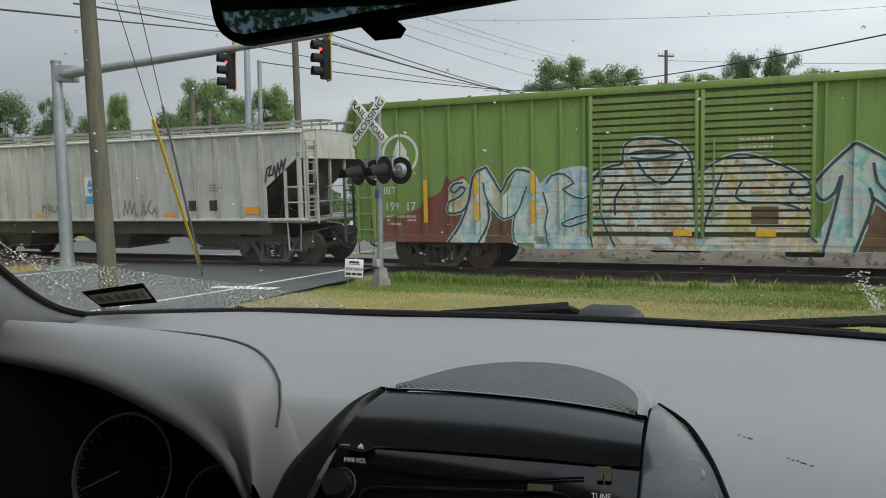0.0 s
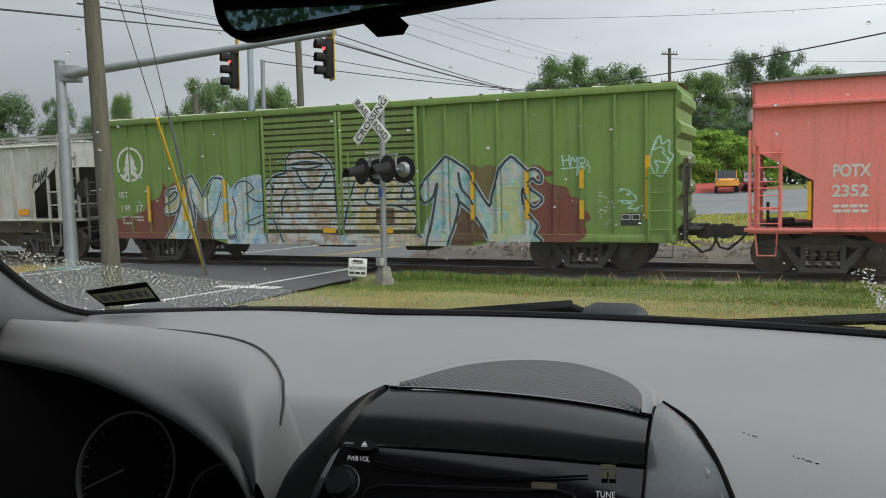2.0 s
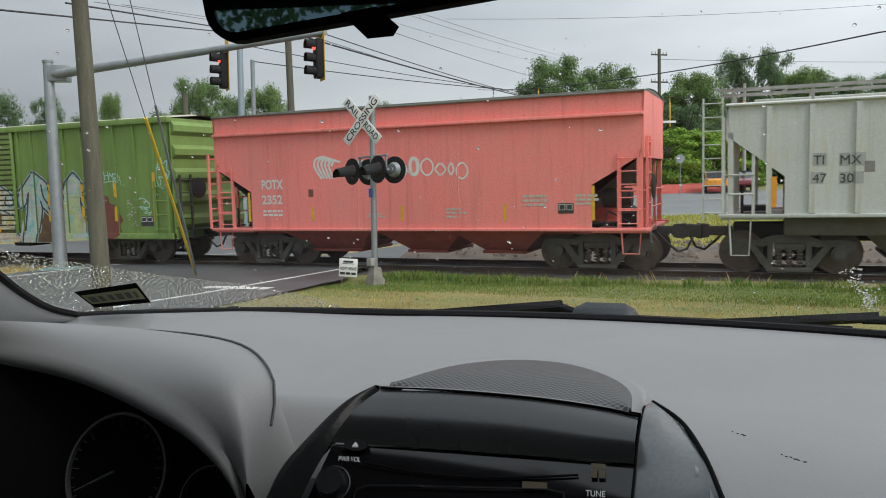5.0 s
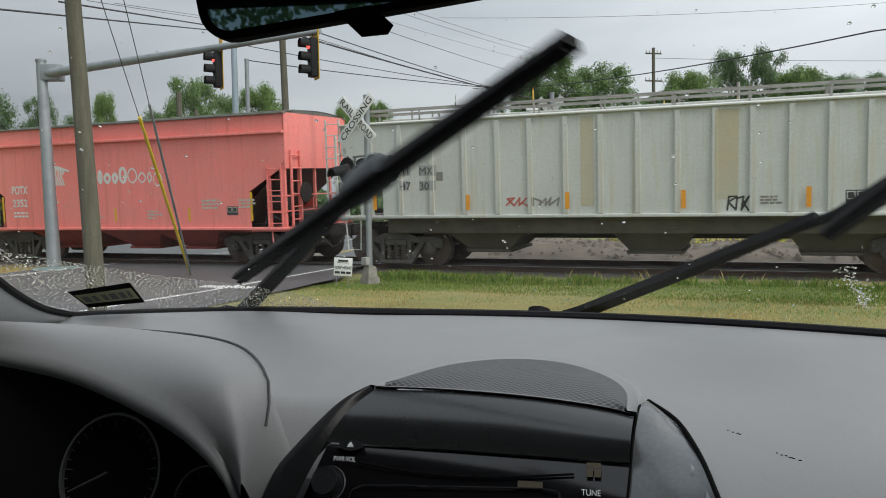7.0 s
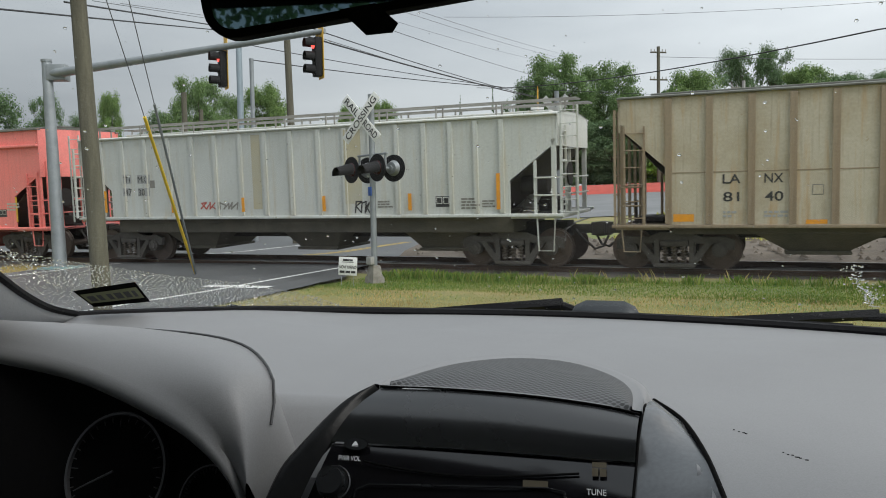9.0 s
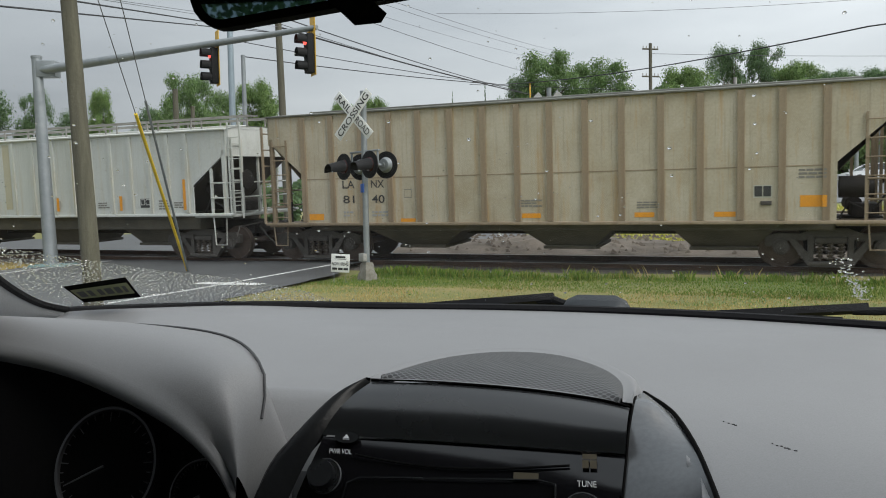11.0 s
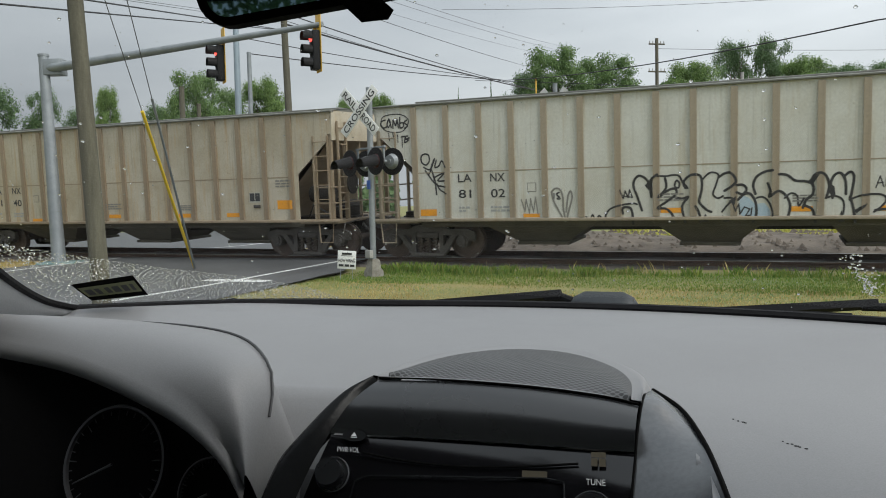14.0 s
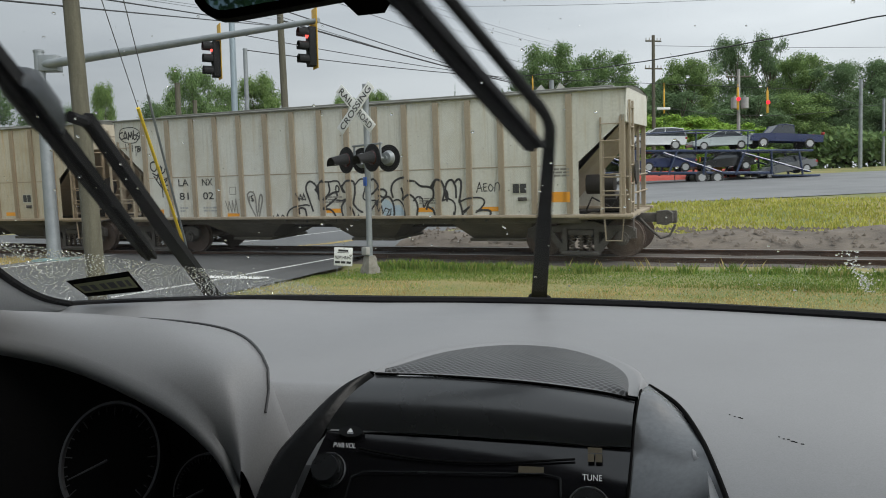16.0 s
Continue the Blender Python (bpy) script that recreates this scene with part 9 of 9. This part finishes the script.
def sticker_quad(name, u0, u1, v0, v1, mat, lift):
    c = ((-0.791, 0.057), (-0.699, 0.073), (-0.676, 0.160), (-0.781, 0.129))
    bm = bmesh.new()
    vs = []
    for u, v in ((u0, v0), (u1, v0), (u1, v1), (u0, v1)):
        x = (c[0][0] * (1 - u) + c[1][0] * u) * (1 - v) + (c[3][0] * (1 - u) + c[2][0] * u) * v
        b = (c[0][1] * (1 - u) + c[1][1] * u) * (1 - v) + (c[3][1] * (1 - u) + c[2][1] * u) * v
        vs.append(bm.verts.new(on_glass(x, b, -0.002 - lift)))
    bm.faces.new(vs)
    return part(name, bm, mat, st, "", 0)


sticker_quad("sheet", 0, 1, 0, 1, M["cavity"], 0.0)
sticker_quad("field", 0.04, 0.96, 0.24, 0.78, M["sticker_olive"], 0.0008)
for a, b in ((0.10, 0.22), (0.26, 0.34), (0.42, 0.50), (0.54, 0.66), (0.70, 0.80), (0.84, 0.90)):
    sticker_quad("printed_bar", a, b, 0.36, 0.66, M["vinyl_dark"], 0.0016)

# inside mirror
B = Vector((-0.095, 0.407, 1.674))
e1 = (Vector((0.07, 0.448, 1.697)) - B).normalized()
e3 = Vector((0.187, -0.971, -0.12)).normalized()
e1 = (e1 - e3 * e1.dot(e3)).normalized()
e2 = e3.cross(e1)
frame_m = Matrix((e1, e2, e3)).transposed().to_4x4()
rear = thing("rear_view_mirror", CAR @ Matrix.Translation(B) @ frame_m, "black rear-view mirror with a rain-spotted view behind", "mirror")


def rounded(w, h, r, z, shrink=0.0):
    pts = []
    for cx, cy, a0 in ((w - r, r, -90), (w - r, h - r, 0), (r, h - r, 90), (r, r, 180)):
        for k in range(6):
            a = radians(a0 + 18 * k)
            pts.append((cx + (r - shrink) * math.cos(a), cy + (r - shrink) * math.sin(a), z))
    return pts


bm = bmesh.new()
loft(bm, [rounded(0.25, 0.068, 0.018, 0.0, 0.006), rounded(0.25, 0.068, 0.018, 0.002, 0.001), rounded(0.25, 0.068, 0.018, -0.010, 0.0), rounded(0.25, 0.068, 0.018, -0.03, 0.008)], True, False)
bm.faces.new([bm.verts.new(p) for p in rounded(0.25, 0.068, 0.018, -0.03, 0.008)])
part("housing", bm, M["cavity"], rear)
bm = bmesh.new()
bm.faces.new([bm.verts.new(p) for p in rounded(0.25, 0.068, 0.018, 0.0005, 0.006)])
part("mirror_glass", bm, M["mirror"], rear, "silvered mirror glass")
bm = bmesh.new()
slab(bm, [(0.080, 0.006), (0.093, -0.0105), (0.108, -0.0115), (0.112, -0.007), (0.101, 0.006)], 0.0, 0.0, lambda x, y, z: (x, z, 0.004 - y))
bmesh.ops.solidify(bm, geom=bm.faces[:], thickness=0.008)
part("dimmer_tab", bm, M["rubber"], rear)
bm = bmesh.new()
rod(bm, (0.125, 0.04, -0.03), (0.125, 0.10, -0.12), 0.009, 10)
part("stem", bm, M["rubber"], rear)

# pillar trim at the driver's corner
pa = smooth_curve([(-0.52, 0.50, 1.64), (-0.576, 0.66, 1.551), (-0.624, 0.748, 1.511), (-0.703, 0.878, 1.465), (-0.780, 1.011, 1.428), (-0.835, 1.140, 1.400)], 22)
pb = smooth_curve([(-0.56, 0.50, 1.50), (-0.60, 0.656, 1.462), (-0.65, 0.745, 1.440), (-0.73, 0.876, 1.414), (-0.80, 1.01, 1.400), (-0.85, 1.150, 1.392)], 22)
pillar = thing("pillar_trim", CAR, "pale grey trim at the foot of the windscreen pillar", "trim")
bm = bmesh.new()
loft(bm, [[p + Vector((-0.10, 0.03, -0.02)) for p in pb]] + blend_rows(pb, pa, 5, Vector((0.012, -0.01, 0.0))) + [[p + Vector((-0.02, 0.02, 0.01)) for p in pa]])
part("cover", bm, M["pillar_trim"], pillar, "", 60)
bm = bmesh.new()
path(bm, [p + Vector((-0.004, 0.006, 0.004)) for p in pa], 0.006, 6)
part("seal", bm, M["rubber"], pillar)

# the rest of the cabin: roof, doors, rear wall with their window openings
def shell(name, boxes, mat, label, category):
    bm = bmesh.new()
    for b in boxes:
        box(bm, *b)
    single(name, bm, mat, label, category, "", "structure", CAR, 0)


shell("ceiling", [(-0.98, 0.88, -2.2, 0.44, 1.84, 1.88)], M["headliner"], "plain grey headliner of the car", "ceiling")
shell("wall_left", [(-1.08, -1.02, -2.2, 1.1, 0.2, 1.36), (-0.98, -0.90, -0.55, -0.40, 1.36, 1.84), (-0.98, -0.90, -2.2, -1.7, 1.36, 1.84)], M["vinyl_dark"], "plain dark door panels", "wall")
shell("wall_right", [(0.92, 0.98, -2.2, 1.1, 0.2, 1.36), (0.80, 0.88, -0.55, -0.40, 1.36, 1.84), (0.80, 0.88, -2.2, -1.7, 1.36, 1.84)], M["vinyl_dark"], "plain dark door panels", "wall")
shell("wall_back", [(-1.0, 0.9, -2.26, -2.2, 0.2, 1.40), (-1.0, 0.9, -2.26, -2.2, 1.74, 1.88)], M["vinyl_dark"], "plain rear wall under the back window", "wall")
shell("floor", [(-1.0, 0.9, -2.2, 1.2, 0.2, 0.25)], M["vinyl_dark"], "plain dark cabin floor", "floor")
shell("bulkhead", [(-1.0, 0.9, 0.90, 0.95, 0.25, 1.20)], M["cavity"], "plain dark bulkhead under the dashboard", "wall")

# ---- wipers: arm, elbow and blade, in the plane of the glass ----
def wiper(name, l1, l2, bend, off, b1, b2, label):
    """Local x along the arm, y to its left in the glass plane, z into the car."""
    w = thing(name, CAR, label, "wiper", "windscreen wipers")
    e = Vector((l1, 0, 0))
    d = Vector((math.cos(bend), math.sin(bend), 0))
    n = Vector((-d.y, d.x, 0))
    j = e + d * l2
    bm = bmesh.new()
    rod(bm, (0, 0, -0.02), (0, 0, 0.03), 0.022, 14)
    loft(bm, [[(x, y * k, z + up) for y, z in ((-0.012, -0.007), (-0.010, 0.007), (0.010, 0.007), (0.012, -0.007))] for x, k, up in ((0.0, 1.2, 0.0), (0.12, 1.15, 0.0), (l1 * 0.55, 0.95, 0.018), (l1 * 0.92, 0.66, 0.040))], True, True)
    part("arm", bm, M["rubber"], w, "black painted wiper arm")
    bm = bmesh.new()
    pts = [Vector((l1 * 0.88, 0, 0.034))]
    for k in range(7):
        a = bend * k / 6
        pts.append(Vector((l1 * 0.92, 0, 0.034)) + Vector((math.sin(max(a, 1e-3)) / max(abs(bend), 0.05) * l1 * 0.10, (1 - math.cos(a)) / max(abs(bend), 0.05) * l1 * 0.10, 0)))
    pts.append(j + Vector((0, 0, 0.022)))
    path(bm, pts, 0.0075, 8)
    part("arm_rod", bm, M["rubber"], w)
    c = j + n * off
    rot = Matrix.Translation(c) @ Matrix.Rotation(bend, 4, "Z")
    bm = bmesh.new()
    n_ = 9
    rings = []
    for k in range(n_):
        t = k / (n_ - 1)
        x = -b1 + (b1 + b2) * t
        h = 0.006 + 0.008 * math.sin(math.pi * t)
        rings.append([(x, y, z) for y, z in ((-0.013, -0.004), (-0.010, h), (0.010, h), (0.013, -0.004))])
    loft(bm, rings, True, True)
    bl = part("blade", bm, M["rubber"], w, "black wiper blade")
    bl.matrix_basis = rot
    bm = bmesh.new()
    box(bm, -b1 + 0.004, b2 - 0.004, -0.004, 0.004, -0.010, -0.003)
    part("rubber_lip", bm, M["rubber"], bl)
    bm = bmesh.new()
    loft(bm, [[(x, y * k, z) for y, z in ((-0.020, -0.002), (-0.020, 0.016 * h), (-0.010, 0.034 * h), (0.010, 0.034 * h), (0.020, 0.016 * h), (0.020, -0.002))] for x, k, h in ((-0.010, 0.55, 0.45), (-0.004, 0.8, 0.75), (0.014, 1, 1), (0.078, 1, 1), (0.096, 0.85, 0.75), (0.104, 0.55, 0.4))], True, True)
    part("joint_cover", bm, M["clip_grey"], bl, "dark grey clip over the joint")
    for o in w.children_recursive:
        for v in o.data.vertices:
            v.co.z = -v.co.z
        o.data.flip_normals()
    return w


def wiper_base(yb, psi, sig, a, b):
    r = Vector((math.cos(psi), math.sin(psi), 0))
    f = Vector((-math.sin(psi), math.cos(psi), 0))
    u = -math.cos(sig) * f + math.sin(sig) * Vector((0, 0, 1))
    m = Matrix((r, u, r.cross(u))).transposed().to_4x4()
    return CAR @ Matrix.Translation(Vector((0, yb, 1.40)) + a * r + b * u) @ m


WIPERS = [(wiper("wiper", 0.7365, -0.0276, -0.0806, 0.0191, 0.4214, 0.4286, "black wiper on the driver's side, sweeping the wet glass"), wiper_base(1.330, -0.0085, 0.465, -0.7092, -0.0975), 0),
          (wiper("wiper", 0.6292, 0.2672, 0.4812, 0.0265, 0.2827, 0.33, "black bent-arm wiper on the passenger's side, sweeping the glass"), wiper_base(1.420, -0.0541, 0.4938, -0.0891, -0.093), 1)]


def motions():
    """The train rolls to the left; the wheels turn with it."""
    run = ((0, -6.221), (0.5, -4.152), (1, -2.075), (1.5, 0.0), (2, 2.081), (2.5, 4.175), (3, 6.272), (3.5, 8.374), (4, 10.49), (5.2, 15.54), (6.5, 21.019), (7, 23.178), (7.5, 25.325),
           (8, 27.45), (8.5, 29.543), (9, 31.594), (10.2, 36.62), (11.5, 41.984), (12, 43.987), (12.5, 45.979), (13, 47.961), (13.5, 49.925), (14, 51.879), (14.5, 53.833), (15, 55.782), (15.5, 57.71), (16, 59.615))
    for car in CARS:
        walk(car, [(t, TRACK @ pose(car["centre"] - d, MID, RAIL)) for t, d in run])
    for w, dx in AXLES:
        rows = []
        for k in range(129):
            t = k / 8
            d = float(np.interp(t, [r[0] for r in run], [r[1] for r in run]))
            rows.append((t, Matrix.Translation((dx, 0, WHEEL)) @ Matrix.Rotation(-d / WHEEL, 4, "Y")))
        walk(w, rows)
    for v, t0, x0, y, speed in TRAFFIC:
        rows = []
        for k in range(33):
            t = k / 2
            x = x0 + speed * (t - t0)
            z = on_road(min(max(x, 2.0), 100.0), y)
            rows.append((t, pose(x, y, z, 0, 0, 0 if speed > 0 else 180)))
        walk(v, rows)
    for k in range(1):
        spots = [(t / 2, 37.0 - 20.0 * (t / 2 - 15.0)) for t in range(33)]
        walk(CARRIER, [(t, pose(x, 61.8, 2.55, 0, -0.9, 180)) for t, x in spots])
        for v, along, up, turn, tip in LOADED:
            walk(v, [(t, pose(x, 61.8, 2.55, 0, -0.9, 180) @ pose(along, 0, up, 0, tip, turn)) for t, x in spots])
    sweep = ((0, 3.2, -1), (6.6, 3.2, -1), (6.7, 7, 4), (6.8, 17.6, 9.6), (6.9, 30, 23), (7, 46.2, 37.9), (7.1, 60.6, 57.6), (7.2, 75, 79), (7.3, 84.5, 92), (7.4, 87.9, 97.3), (7.5, 86, 95.5), (7.6, 76.5, 79.5),
             (7.7, 67.8, 67.4), (7.8, 53, 47.5), (7.9, 36.5, 31.5), (8, 18, 10), (8.1, 6, 3), (8.2, 3.2, -1), (15, 3.2, -1), (15.1, 10, 5), (15.2, 18.5, 11), (15.3, 36.2, 31.4), (15.4, 53.5, 48), (15.5, 66.2, 65),
             (15.6, 77, 80), (15.7, 86, 94), (15.8, 87.9, 97), (15.9, 84, 90), (16, 76, 77.5))
    for w, base, k in WIPERS:
        walk(w, [(row[0], base @ Matrix.Rotation(radians(row[1 + k]), 4, "Z")) for row in sweep])


motions()
